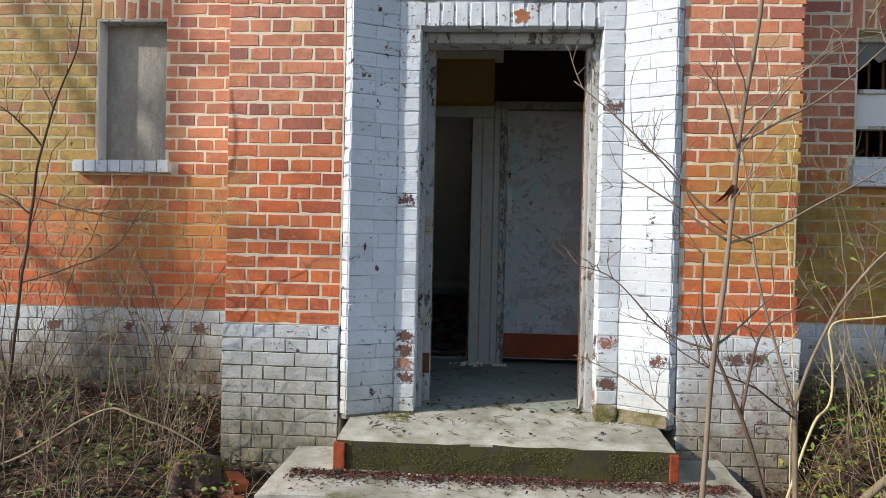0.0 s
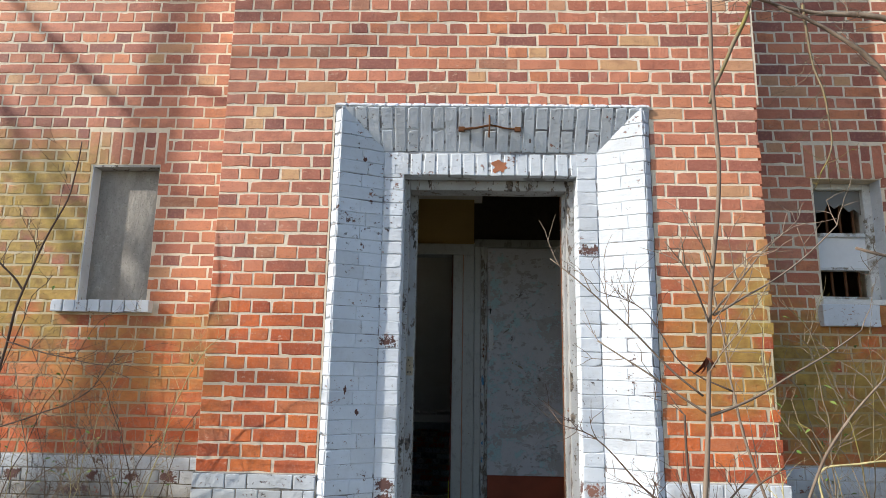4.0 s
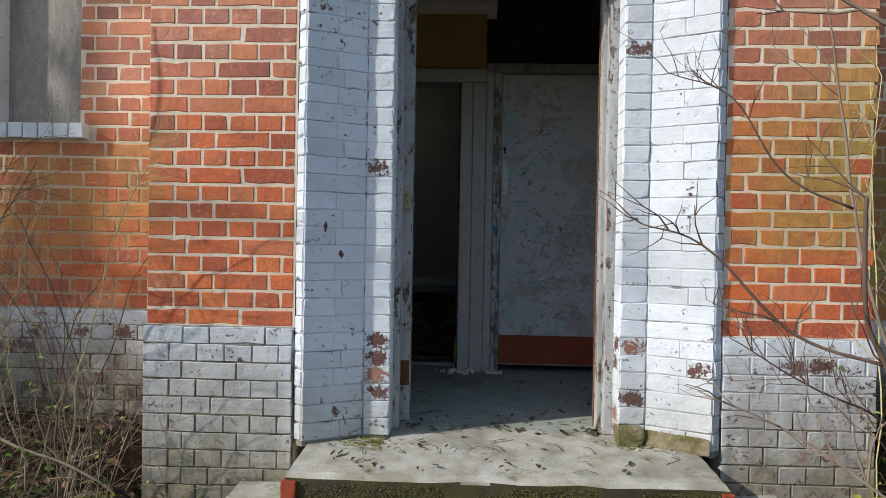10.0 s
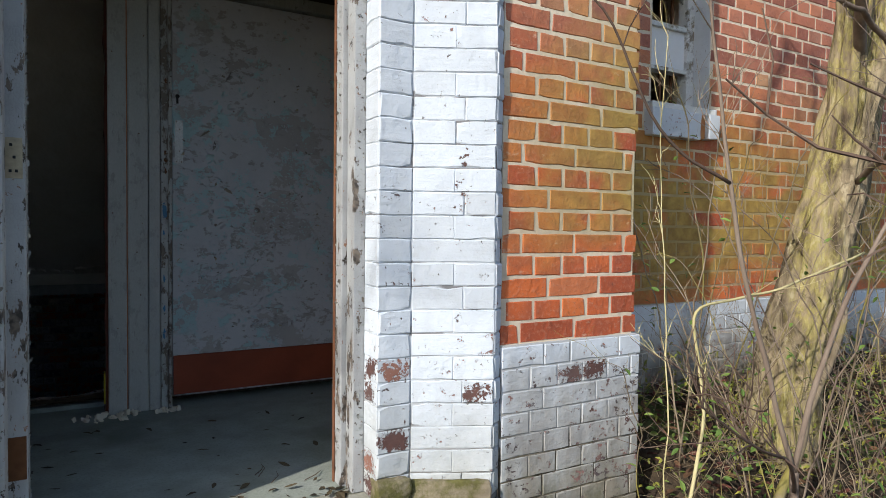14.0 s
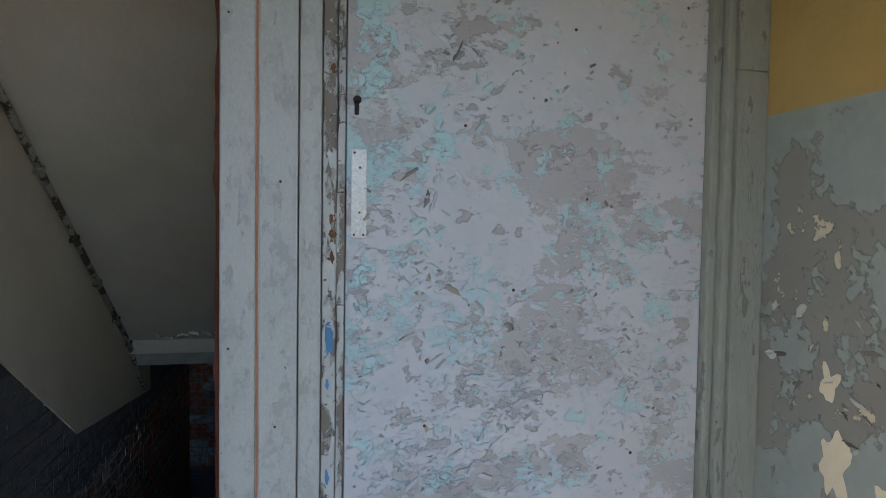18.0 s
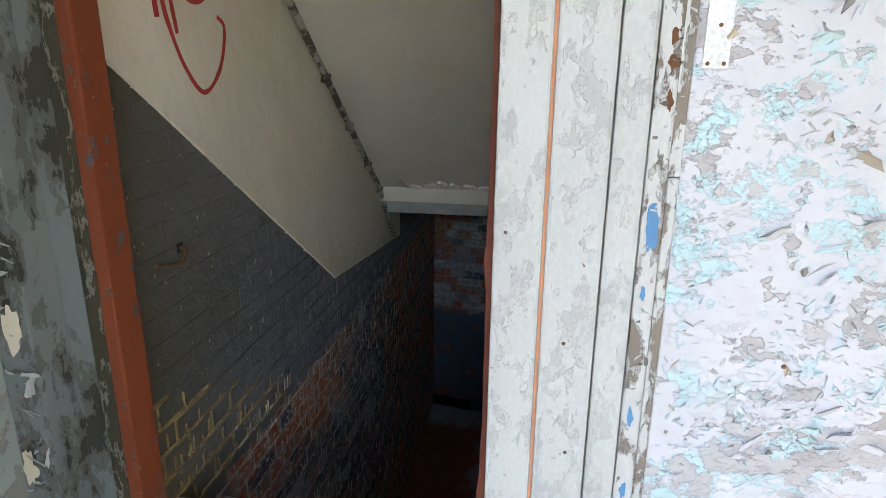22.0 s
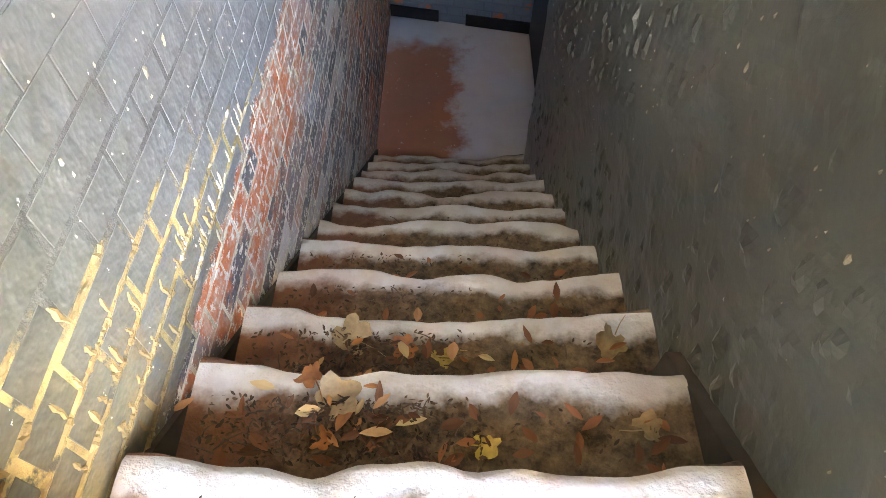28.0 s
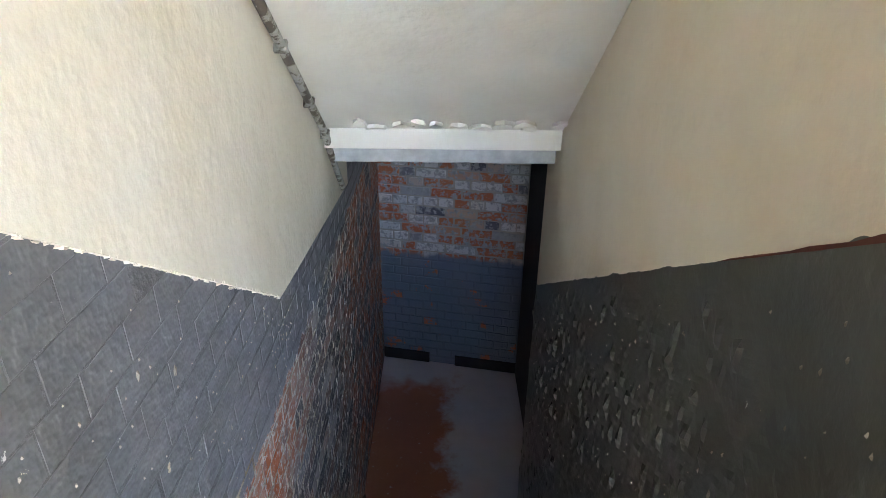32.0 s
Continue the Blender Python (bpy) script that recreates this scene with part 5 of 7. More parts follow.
for k, (pts, r, tw) in enumerate((
        ([(0.337, -2.08, 0.97), (0.235, -2.06, 1.044), (0.123, -2.05, 1.115)], 0.0042, 3),
        ([(0.329, -2.08, 1.006), (0.234, -2.08, 1.09), (0.119, -2.1, 1.197), (0.017, -2.1, 1.283)], 0.0036, 4),
        ([(0.337, -2.08, 0.966), (0.448, -2.05, 1.003), (0.546, -2.04, 1.061), (0.70, -2.02, 1.15)], 0.0050, 6),
        ([(0.355, -2.08, 1.172), (0.409, -2.1, 1.24), (0.478, -2.1, 1.32)], 0.0040, 4),
        ([(0.361, -2.08, 1.172), (0.508, -2.05, 1.252), (0.66, -2.04, 1.38)], 0.0042, 5),
        ([(0.319, -2.08, 0.76), (0.387, -2.05, 0.808), (0.447, -2.04, 0.861)], 0.0042, 4),
        ([(0.352, -2.08, 1.15), (0.30, -2.12, 1.25), (0.245, -2.14, 1.32)], 0.0030, 3),
        ([(0.30, -2.08, 0.56), (0.18, -2.0, 0.66), (0.08, -1.95, 0.70)], 0.0028, 6))):
    stem_part(sapling, "branch", pts, r * 0.72, r * 0.32, BARK, tw, 0.13, 10 + k, 6, 0.006, 0.0012)
bm = bmesh.new()
for k, (a, L) in enumerate(((-0.5, 0.040), (0.2, 0.032), (2.2, 0.026))):
    leaf_at(bm, Vector((0.338, -2.085, 1.085)), Vector((math.sin(a) * 0.5, -0.2, -1 + 0.2 * k)), Vector((math.cos(a), -1, 0.2)), L, 0.012, 0.7)
part("dead_leaf", bm, leaf_mat("russet_dead_leaf", (0.13, 0.035, 0.02), (0.22, 0.075, 0.04)), sapling, "curled russet dead leaves")

dark_sapling = tagged(new("sapling"), "dark leaning sapling stem with thin bare twigs", "sapling")
stem_part(dark_sapling, "trunk", [(0.70, -1.66, ground_z(0.7, -1.66) - 0.02), (0.66, -1.66, 0.1), (0.619, -1.66, 0.289), (0.546, -1.66, 0.507), (0.471, -1.66, 0.68), (0.436, -1.66, 0.77), (0.439, -1.66, 0.937)], 0.0072, 0.003, BARK_DARK, 5, 0.2, 22, 7, 0.006)
stem_part(dark_sapling, "branch", [(0.471, -1.66, 0.68), (0.36, -1.6, 0.72), (0.22, -1.58, 0.86), (0.13, -1.55, 0.90)], 0.0034, 0.0014, BARK_DARK, 9, 0.15, 23, 6)
stem_part(dark_sapling, "branch", [(0.546, -1.66, 0.507), (0.62, -1.6, 0.72), (0.72, -1.6, 0.80)], 0.005, 0.002, BARK_DARK, 6, 0.15, 24, 6)
forked = tagged(new("sapling"), "forked grey-brown sapling with thin bare twigs", "sapling")
stem_part(forked, "trunk", [(1.09, -0.9, ground_z(1.09, -0.9) - 0.02), (1.081, -0.9, -0.005), (1.067, -0.9, 0.346)], 0.0105, 0.009, BARK, 0, 0, 31, 8, 0.003)
stem_part(forked, "branch", [(1.067, -0.9, 0.346), (0.985, -0.86, 0.65), (0.923, -0.83, 0.976), (0.90, -0.8, 1.3), (0.84, -0.8, 1.62)], 0.0065, 0.0025, BARK, 9, 0.3, 32)
stem_part(forked, "branch", [(1.067, -0.9, 0.346), (1.155, -0.92, 0.633), (1.255, -0.95, 0.831), (1.42, -0.96, 1.02), (1.7, -0.9, 1.25)], 0.0068, 0.003, BARK, 11, 0.35, 33)
stem_part(forked, "branch", [(1.07, -0.9, 0.30), (0.9, -1.0, 0.42), (0.72, -1.05, 0.50), (0.5, -1.08, 0.62)], 0.005, 0.0015, BARK_DARK, 16, 0.22, 35, 6)
stem_part(forked, "branch", [(0.923, -0.83, 0.976), (0.74, -0.8, 1.08), (0.6, -0.78, 1.30), (0.42, -0.76, 1.38)], 0.0042, 0.0014, BARK_DARK, 9, 0.22, 36, 6)

# a stout tree beside the right-hand wall, yellow with lichen
tree = tagged(new("tree"), "stout tree trunk yellow with lichen beside the brick wall", "tree")
def trunk_part(name, pts, r0, r1, seed):
    """A trunk with deep, wandering vertical ridges of bark and a flared foot."""
    line = smooth_line(pts, 14, 0.012, seed)
    bm, rings, seg = bmesh.new(), [], 56
    for i, p in enumerate(line):
        t = i / (len(line) - 1)
        ring = []
        for k in range(seg):
            a = 2 * math.pi * k / seg
            d = Vector((math.cos(a), math.sin(a), 0))
            q = Vector((math.cos(a) * 2.6, math.sin(a) * 2.6, p.z * 1.1 + seed))
            ridge = abs(noise.noise(q * 1.5)) + 0.5 * abs(noise.noise(q * 3.3 + Vector((5, 0, 0))))
            r = 0.88 * (r0 + (r1 - r0) * t) + 0.05 * max(0, 0.25 - p.z) * (1 + 0.6 * math.sin(a * 4)) - 0.075 * (0.45 - min(0.45, ridge)) + 0.012 * noise.noise(p + d * 3)
            ring.append(bm.verts.new(p + d * r))
        rings.append(ring)
    for u, v in zip(rings, rings[1:]):
        for k in range(seg):
            bm.faces.new((u[k], u[(k + 1) % seg], v[(k + 1) % seg], v[k]))
    part(name, bm, TRUNK_BARK, tree, smooth=True)


def trunk_bark():
    """Furrowed bark, sunlit yellow with lichen on the ridges, dark in the furrows."""
    n = Nodes("furrowed_lichened_bark")
    f = n.noise(11, 7, 0.65, (1, 1, 0.22))
    g = n.noise(34, 6, 0.65, (1, 1, 0.35), shift=3)
    c = n.mix(n.step(f, 0.36, 0.60), (0.06, 0.043, 0.028), (0.33, 0.265, 0.165))
    c = n.mix(n.math("MULTIPLY", n.math("MULTIPLY", n.step(n.noise(2.6, 5, 0.6, (1, 1, 0.5), shift=2), 0.48, 0.62), n.step(g, 0.42, 0.60)), 0.7), c, (0.32, 0.28, 0.055))
    c = n.mix(n.math("MULTIPLY", n.step(g, 0.55, 0.68), 0.6), c, (0.45, 0.39, 0.26))
    n.bump((f, 1.0, 0.020), (g, 0.8, 0.008))
    return n.done(c, 0.95)


TRUNK_BARK = trunk_bark()
trunk_part("trunk", [(2.42, 0.02, -0.4), (2.47, 0.02, 0.0), (2.57, 0.02, 0.33), (2.74, 0.0, 0.84), (2.95, 0.0, 1.42), (3.06, 0.0, 1.75), (3.30, 0.02, 2.5), (3.6, 0.0, 4.2)], 0.185, 0.14, 3.0)
trunk_part("trunk", [(2.84, 0.0, 1.25), (2.88, -0.02, 1.6), (2.93, -0.02, 2.05), (3.0, 0.0, 2.8), (3.05, 0.0, 4.2)], 0.105, 0.07, 8.0)
for k, pts in enumerate(([(2.92, -0.05, 1.7), (2.4, -0.3, 2.1), (1.9, -0.35, 2.7), (1.4, -0.3, 3.05)], [(3.0, 0.0, 2.6), (2.2, -0.35, 2.85), (1.75, -0.3, 2.95), (1.25, -0.35, 3.02)], [(2.82, -0.1, 1.1), (2.4, -0.5, 1.3), (1.95, -0.6, 1.55), (1.6, -0.62, 1.6)])):
    stem_part(tree, "limb", pts, 0.028 - 0.006 * k, 0.006, BARK, 18, 0.4, 50 + k, 8, 0.03, 0.0022)
stem_part(tree, "limb", [(1.66, -0.3, 3.0), (1.687, -0.3, 2.639), (1.745, -0.3, 2.261), (1.662, -0.3, 2.048)], 0.008, 0.003, BARK_YELLOW, 14, 0.3, 55, 6, 0.02, label="hanging yellow lichened branch")
stem_part(tree, "limb", [(1.39, -0.31, 3.04), (1.301, -0.3, 2.832), (1.163, -0.3, 2.54), (1.136, -0.3, 2.428)], 0.012, 0.008, BARK_YELLOW, 4, 0.2, 56, 7, 0.012, label="broken pale branch stub")


# a bare tree on the sunny side, whose branches shade the left-hand wall
shade_tree = tagged(new("tree"), "bare winter tree that shades the brick wall", "tree")
stem_part(shade_tree, "trunk", [(-8.3, -2.0, -0.5), (-8.2, -2.0, 2.0), (-7.9, -1.95, 4.5), (-7.6, -1.9, 6.5), (-7.4, -1.9, 8.5)], 0.17, 0.04, BARK, 6, 1.0, 60, 10, 0.05, 0.006)
for k in range(11):
    z = 3.6 + 0.42 * k
    a = 2.4 * k
    p = Vector((-8.05 + 0.12 * (z - 3.5), -1.95, z))
    d = Vector((math.cos(a) * 0.9, math.sin(a) * 0.9, 0.75))
    stem_part(shade_tree, "limb", [p, p + d * 0.6, p + d * 1.2 + Vector((0, 0, 0.2)), p + d * 1.7 + Vector((0.1, 0, 0.6))], 0.035, 0.008, BARK, 14, 0.8, 70 + k, 6, 0.05, 0.005)


# ---- thin shrubs along the walls ----
def shrub(name, label, x, y, height, stems, lean, seed, barks, leaves=0, leaf_size=0.035, leaf=None, tw=8, spread=0.34, group="undergrowth shrubs"):
    rng = random.Random(seed)
    thing = tagged(new(name), label, "shrub", group)
    lines = []
    for k in range(stems if x < 0 else stems - 1):
        h = height * rng.uniform(0.55, 1.0)
        a = rng.uniform(0, 2 * math.pi)
        bx, by = x + rng.gauss(0, spread * 0.3), y + rng.gauss(0, spread * 0.3)
        tx, ty = bx + lean[0] * h + math.cos(a) * spread * h, min(0.36 if abs(bx) > 1.56 else -0.05, by + lean[1] * h + math.sin(a) * spread * h)
        droop, bz = rng.uniform(-0.05, 0.25), ground_z(bx, by)
        pts = [(bx, by, ground_z(bx, by) - 0.02), (bx + (tx - bx) * 0.25, by + (ty - by) * 0.3, bz + h * 0.4), (bx + (tx - bx) * 0.65, by + (ty - by) * 0.7, bz + h * 0.8), (tx, ty, bz + h * (1 - droop * 0.6))]
        r = rng.uniform(0.0015, 0.0038) * (0.6 + 0.4 * height)
        lines.append(stem_part(thing, "stem", pts, r, r * 0.35, rng.choice(barks), tw, 0.24 * height ** 0.5, seed * 31 + k, 5, 0.03, 0.0011))
    if leaves:
        bm = bmesh.new()
        for _ in range(leaves):
            l = rng.choice(lines)
            p = l[rng.randrange(len(l) // 4, len(l))] + rand_dir(rng) * 0.03
            leaf_at(bm, p, rand_dir(rng, 0.6), Vector((rng.gauss(0, 0.4), -0.4, 1)), leaf_size * rng.uniform(0.6, 1.2), leaf_size * 0.42, 0.3)
        part("leaves", bm, leaf or LEAF_GREEN, thing)
    return thing


for k, (x, y, h, stems, lean, barks, leaves) in enumerate((
        (-2.50, -0.25, 1.1, 5, (0.05, 0.1), [BARK_PALE, BARK], 14), (-2.2, -0.1, 1.0, 6, (0.1, 0.1), [BARK_PALE, BARK], 12), (-1.95, 0.0, 1.15, 6, (0.0, 0.05), [BARK_PALE, BARK, BARK_DARK], 16), (-1.75, -0.05, 1.2, 5, (0.12, 0.0), [BARK_PALE], 8),
        (-2.75, 0.0, 1.7, 4, (0.1, 0.05), [BARK_DARK, BARK], 10), (-2.1, -0.5, 0.65, 6, (0.1, 0.0), [BARK_PALE], 12), (-1.65, -0.35, 0.6, 6, (0.0, 0.1), [BARK_PALE], 6), (-2.5, -0.7, 0.75, 6, (0.1, 0.05), [BARK_PALE, BARK], 14), (-3.1, -0.1, 1.9, 4, (0.12, 0.0), [BARK_DARK], 6), (-1.85, -0.7, 0.45, 5, (0.2, 0.0), [BARK_PALE], 5))):
    shrub("shrub", "thin straggling shrub of pale dead stems against the plinth", x, y, h, stems, lean, 100 + k, barks, leaves)
for k, (x, y, h, lean) in enumerate(((-2.75, 0.05, 1.45, (0.12, 0.0)), (-2.35, 0.10, 1.30, (0.06, 0.0)), (-2.05, 0.05, 1.55, (0.10, 0.0)), (-1.80, 0.12, 1.25, (-0.15, 0.0)), (-2.55, -0.2, 1.0, (0.2, 0.05)))):
    shrub("shrub", "thin bare shrub of wiry brown and pale stems before the wall", x, y, h, 4, lean, 160 + k, [BARK_PALE, BARK_DARK, CANE_BARK], 7, 0.03, tw=13, spread=0.30)
tall = tagged(new("shrub"), "tall dark bare shrub stem beside the blocked window", "shrub", "undergrowth shrubs")
stem_part(tall, "stem", [(-2.60, -0.3, ground_z(-2.6, -0.3) - 0.02), (-2.544, -0.3, 0.294), (-2.434, -0.3, 1.138), (-2.393, -0.3, 1.398), (-2.321, -0.3, 1.628), (-2.212, -0.3, 1.915), (-2.2, -0.28, 2.2)], 0.009, 0.003, BARK_DARK, 10, 0.35, 120)
stem_part(tall, "branch", [(-2.393, -0.3, 1.398), (-2.48, -0.32, 1.5), (-2.6, -0.34, 1.6), (-2.85, -0.35, 1.72)], 0.0055, 0.002, BARK_DARK, 9, 0.3, 121, 6)
stem_part(tall, "branch", [(-2.434, -0.3, 1.138), (-2.165, -0.32, 1.07), (-1.912, -0.33, 1.032), (-1.75, -0.35, 1.05)], 0.0045, 0.0012, BARK_DARK, 12, 0.25, 122, 6)
stem_part(tall, "branch", [(-2.45, -0.3, 1.05), (-2.6, -0.3, 1.15), (-2.9, -0.3, 1.2)], 0.005, 0.002, BARK_DARK, 10, 0.3, 123, 6)
stem_part(tall, "branch", [(-2.5, -0.3, 0.7), (-2.25, -0.3, 0.78), (-2.0, -0.3, 0.9), (-1.85, -0.28, 1.15)], 0.0045, 0.0014, BARK_DARK, 10, 0.25, 124, 6)
arch = tagged(new("bramble"), "long arching pale bramble cane above the leaf litter", "bramble")
stem_part(arch, "cane", [(-2.95, -0.45, ground_z(-2.95, -0.45)), (-2.5, -0.35, -0.20), (-2.071, -0.3, 0.057), (-1.874, -0.3, 0.032), (-1.55, -0.28, -0.12), (-1.42, -0.28, ground_z(-1.42, -0.28))], 0.007, 0.004, BARK_PALE, 5, 0.2, 130)

for k, (x, y, h, stems, lean, barks, leaves) in enumerate((
        (1.75, -0.35, 1.3, 6, (0.0, 0.0), [BARK_YELLOW, BARK, BARK_PALE], 30), (2.0, 0.0, 1.5, 6, (-0.05, 0.0), [BARK_YELLOW, BARK_PALE], 26), (2.25, -0.4, 1.7, 6, (-0.12, 0.0), [BARK, BARK_YELLOW], 20), (2.55, -0.5, 1.5, 5, (-0.1, 0.0), [BARK_PALE, BARK], 22), (2.9, -0.3, 1.6, 6, (-0.1, 0.0), [BARK_YELLOW, BARK], 20),
        (1.62, -0.15, 0.8, 6, (0.05, -0.1), [BARK_YELLOW], 40), (1.95, -0.6, 0.7, 7, (0.05, 0.1), [BARK_PALE, BARK_YELLOW], 34), (2.4, -0.1, 0.9, 7, (0.0, 0.0), [BARK_PALE, BARK_YELLOW], 30), (1.5, -0.75, 0.9, 5, (0.15, 0.0), [BARK_DARK, BARK], 10), (1.85, -1.0, 1.3, 5, (-0.1, 0.1), [BARK, BARK_DARK], 8), (3.3, 0.0, 2.0, 5, (-0.1, 0.0), [BARK], 10), (2.15, 0.2, 1.9, 5, (-0.05, 0.0), [BARK_YELLOW], 8))):
    shrub("shrub", "tangled bare shrub with yellow lichened stems and few leaves", x, y, h, stems, lean, 200 + k, barks, leaves, 0.04, tw=8, spread=0.40)
cane = tagged(new("bramble"), "thick curved lichened bough lying in the undergrowth", "bramble")
stem_part(cane, "cane", [(1.45, -0.62, ground_z(1.45, -0.62)), (1.58, -0.5, -0.17), (1.85, -0.4, 0.02), (2.2, -0.3, 0.22), (2.5, -0.25, 0.55)], 0.020, 0.012, BARK_YELLOW, 6, 0.25, 240, 9, 0.03)
cane = tagged(new("bramble"), "bent yellow cane arching out of the thicket", "bramble")
stem_part(cane, "cane", [(1.22, -0.42, ground_z(1.22, -0.42)), (1.40, -0.38, 0.10), (1.52, -0.31, 0.22), (1.56, -0.26, 0.42), (1.568, -0.24, 0.585), (1.75, -0.28, 0.64), (1.96, -0.33, 0.68), (2.4, -0.36, 0.80)], 0.0062, 0.0045, CANE_BARK, 6, 0.2, 241, 8, 0.008)
stem_part(cane, "shoot", [(1.36, -0.30, ground_z(1.36, -0.3)), (1.355, -0.30, 0.45), (1.33, -0.29, 0.80), (1.323, -0.285, 1.09), (1.35, -0.28, 1.50)], 0.0028, 0.0015, CANE_BARK, 10, 0.22, 242, 6, 0.012)

# ---- litter on the ground ----
rng = random.Random(7)


def scatter(name, label, category, spots, material, size, tilt=0.35, lift=0.004):
    """Fallen leaves, one mesh: spots gives x, y, z."""
    bm = bmesh.new()
    for x, y, z in spots:
        a, s = rng.uniform(0, 2 * math.pi), size * rng.uniform(0.5, 1.2)
        leaf_at(bm, Vector((x, y, z + lift + 0.004 * rng.random())), Vector((math.cos(a), math.sin(a), rng.gauss(0, tilt * 0.5))), Vector((rng.gauss(0, tilt), rng.gauss(0, tilt), 1)), s, s * rng.uniform(0.3, 0.55), rng.uniform(-0.3, 0.3))
    return tagged(part(name, bm, material), label, category, kind="stuff")


def on_ground(n, x0, x1, y0, y1):
    out = []
    while len(out) < n:
        x, y = rng.uniform(x0, x1), rng.uniform(y0, y1)
        if abs(x) < 1.12 and y > -0.69 or abs(x) < 1.56 and y > -0.02:
            continue
        out.append((x, y, ground_z(x, y) + 0.03 + 0.02 * rng.random()))
    return out


scatter("leaf_litter", "dry brown fallen leaves covering the soil", "leaf litter", on_ground(3800, -4.2, -0.8, -2.2, 0.4) + on_ground(3200, 0.8, 4.4, -2.2, 0.4) + on_ground(1200, -2.5, 2.5, -3.0, -0.7), LEAF_DRY, 0.06, 0.6)
scatter("red_leaf_litter", "damp red-brown fallen leaves among the litter", "leaf litter", on_ground(1500, -3.5, -0.8, -1.6, 0.4) + on_ground(1600, 0.8, 3.5, -1.6, 0.4), LEAF_RED, 0.05, 0.5)
scatter("ground_plants", "small green leaves growing through the litter", "ground plants", on_ground(900, -3.6, -1.3, -1.3, 0.35) + on_ground(1500, 1.5, 3.6, -1.3, 0.35), LEAF_GREEN, 0.038, 0.9, 0.03)
bm = bmesh.new()
for x, y, z in on_ground(900, -3.6, -0.95, -1.5, 0.35) + on_ground(700, 1.2, 3.8, -1.5, 0.35):
    L, way, p = rng.uniform(0.12, 0.5), Vector((rng.gauss(0, 0.7), rng.gauss(0, 0.7), rng.uniform(0.1, 1.0))).normalized(), Vector((x, y, z - 0.03))
    pts = [p]
    for k in range(4):
        way = (way + Vector((rng.gauss(0, 0.12), rng.gauss(0, 0.12), -0.12))).normalized()
        q = pts[-1] + way * L / 4
        if q.y > (0.36 if abs(q.x) > 1.56 else -0.04):
            q.y = pts[-1].y
        pts.append(q)
    tube(bm, pts, rng.uniform(0.0010, 0.0024), 0.0008, 3)
tagged(part("dead_stalks", bm, leaf_mat("dead_stalk", (0.10, 0.07, 0.045), (0.34, 0.27, 0.18))), "tangle of dead pale stalks and twigs", "dead stalks", kind="stuff")

bm, bl = bmesh.new(), bmesh.new()
for x, y, z in on_ground(330, 1.55, 4.2, -1.3, 0.33):
    way, p = Vector((rng.gauss(0, 0.5), rng.gauss(0, 0.4), 1)).normalized(), Vector((x, y, z - 0.04))
    pts, L = [p], rng.uniform(0.15, 0.45)
    for k in range(5):
        way = (way + Vector((rng.gauss(0, 0.22), rng.gauss(0, 0.22), -0.10))).normalized()
        q = pts[-1] + way * L / 5
        q.y = min(q.y, 0.36)
        pts.append(q)
        for _ in range(3):
            leaf_at(bl, q, rand_dir(rng, 0.7), Vector((rng.gauss(0, 0.4), -0.3, 1)), rng.uniform(0.015, 0.032), 0.011, 0.3)
    tube(bm, pts, 0.0016, 0.0007, 3)
tagged(part("sprig_stems", bm, BARK_YELLOW), "thin yellowish sprigs crowding below the wall", "sprigs", kind="stuff")
tagged(part("sprig_leaves", bl, leaf_mat("sprig_leaf", (0.10, 0.12, 0.02), (0.30, 0.29, 0.05))), "small yellow-green leaves of the sprigs", "sprigs", kind="stuff")

# the mossy stump beside the step
stump = tagged(new("tree_stump"), "low dark rotten tree stump overgrown with moss", "tree stump")
bm = bmesh.new()
bmesh.ops.create_cone(bm, cap_ends=True, segments=22, radius1=0.15, radius2=0.095, depth=0.22, matrix=pose(-1.56, -0.34, GROUND + 0.07))
bmesh.ops.subdivide_edges(bm, edges=bm.edges[:], cuts=3, use_grid_fill=True)
for v in bm.verts:
    d = Vector((v.co.x + 1.56, v.co.y + 0.34, 0))
    k = noise.noise(v.co * 11) * 0.035 + 0.022 * math.sin(math.atan2(d.y, d.x) * 6)
    v.co += d.normalized() * k + Vector((0, 0, noise.noise(v.co * 15 + Vector((3, 3, 3))) * 0.04 if v.co.z > GROUND + 0.12 else 0))
part("wood", bm, BARK_DARK, stump, smooth=True)
bm = bmesh.new()
for _ in range(900):
    a, r = rng.uniform(0, 2 * math.pi), rng.uniform(0.02, 0.14)
    x, y = -1.56 + math.cos(a) * r, -0.34 + math.sin(a) * r
    z = GROUND + 0.175 - 0.9 * max(0, r - 0.085)
    if noise.noise(Vector((x, y, 2)) * 9) > -0.15:
        leaf_at(bm, Vector((x, y, z)), rand_dir(rng), Vector((0, 0, 1)), 0.020, 0.010)
part("moss", bm, MOSS, stump, "yellow-green moss")
for k in range(4):
    broken = block("rubble_brick", (0, 0.10 + 0.03 * (k % 2), 0, 0.09, 0, 0.055), RED, "broken red brick lying in the leaf litter", "brick", "", 0.008)
    broken.matrix_world = pose((-1.36, -1.45, 1.28, -1.30)[k], (-0.50, -0.62, -0.55, -0.30)[k], GROUND - 0.01, 8 * k - 10, 12 - 7 * k, 40 * k + 15)
    tagged(broken, group="broken bricks")

# moss, twigs and leaves on the steps
spots = [(rng.uniform(-1.05, 1.05), -0.385 - abs(rng.gauss(0, 0.06)), -0.172) for _ in range(3600)] + [(rng.uniform(-1.05, 1.05), rng.uniform(-0.66, -0.40), -0.172) for _ in range(110)]
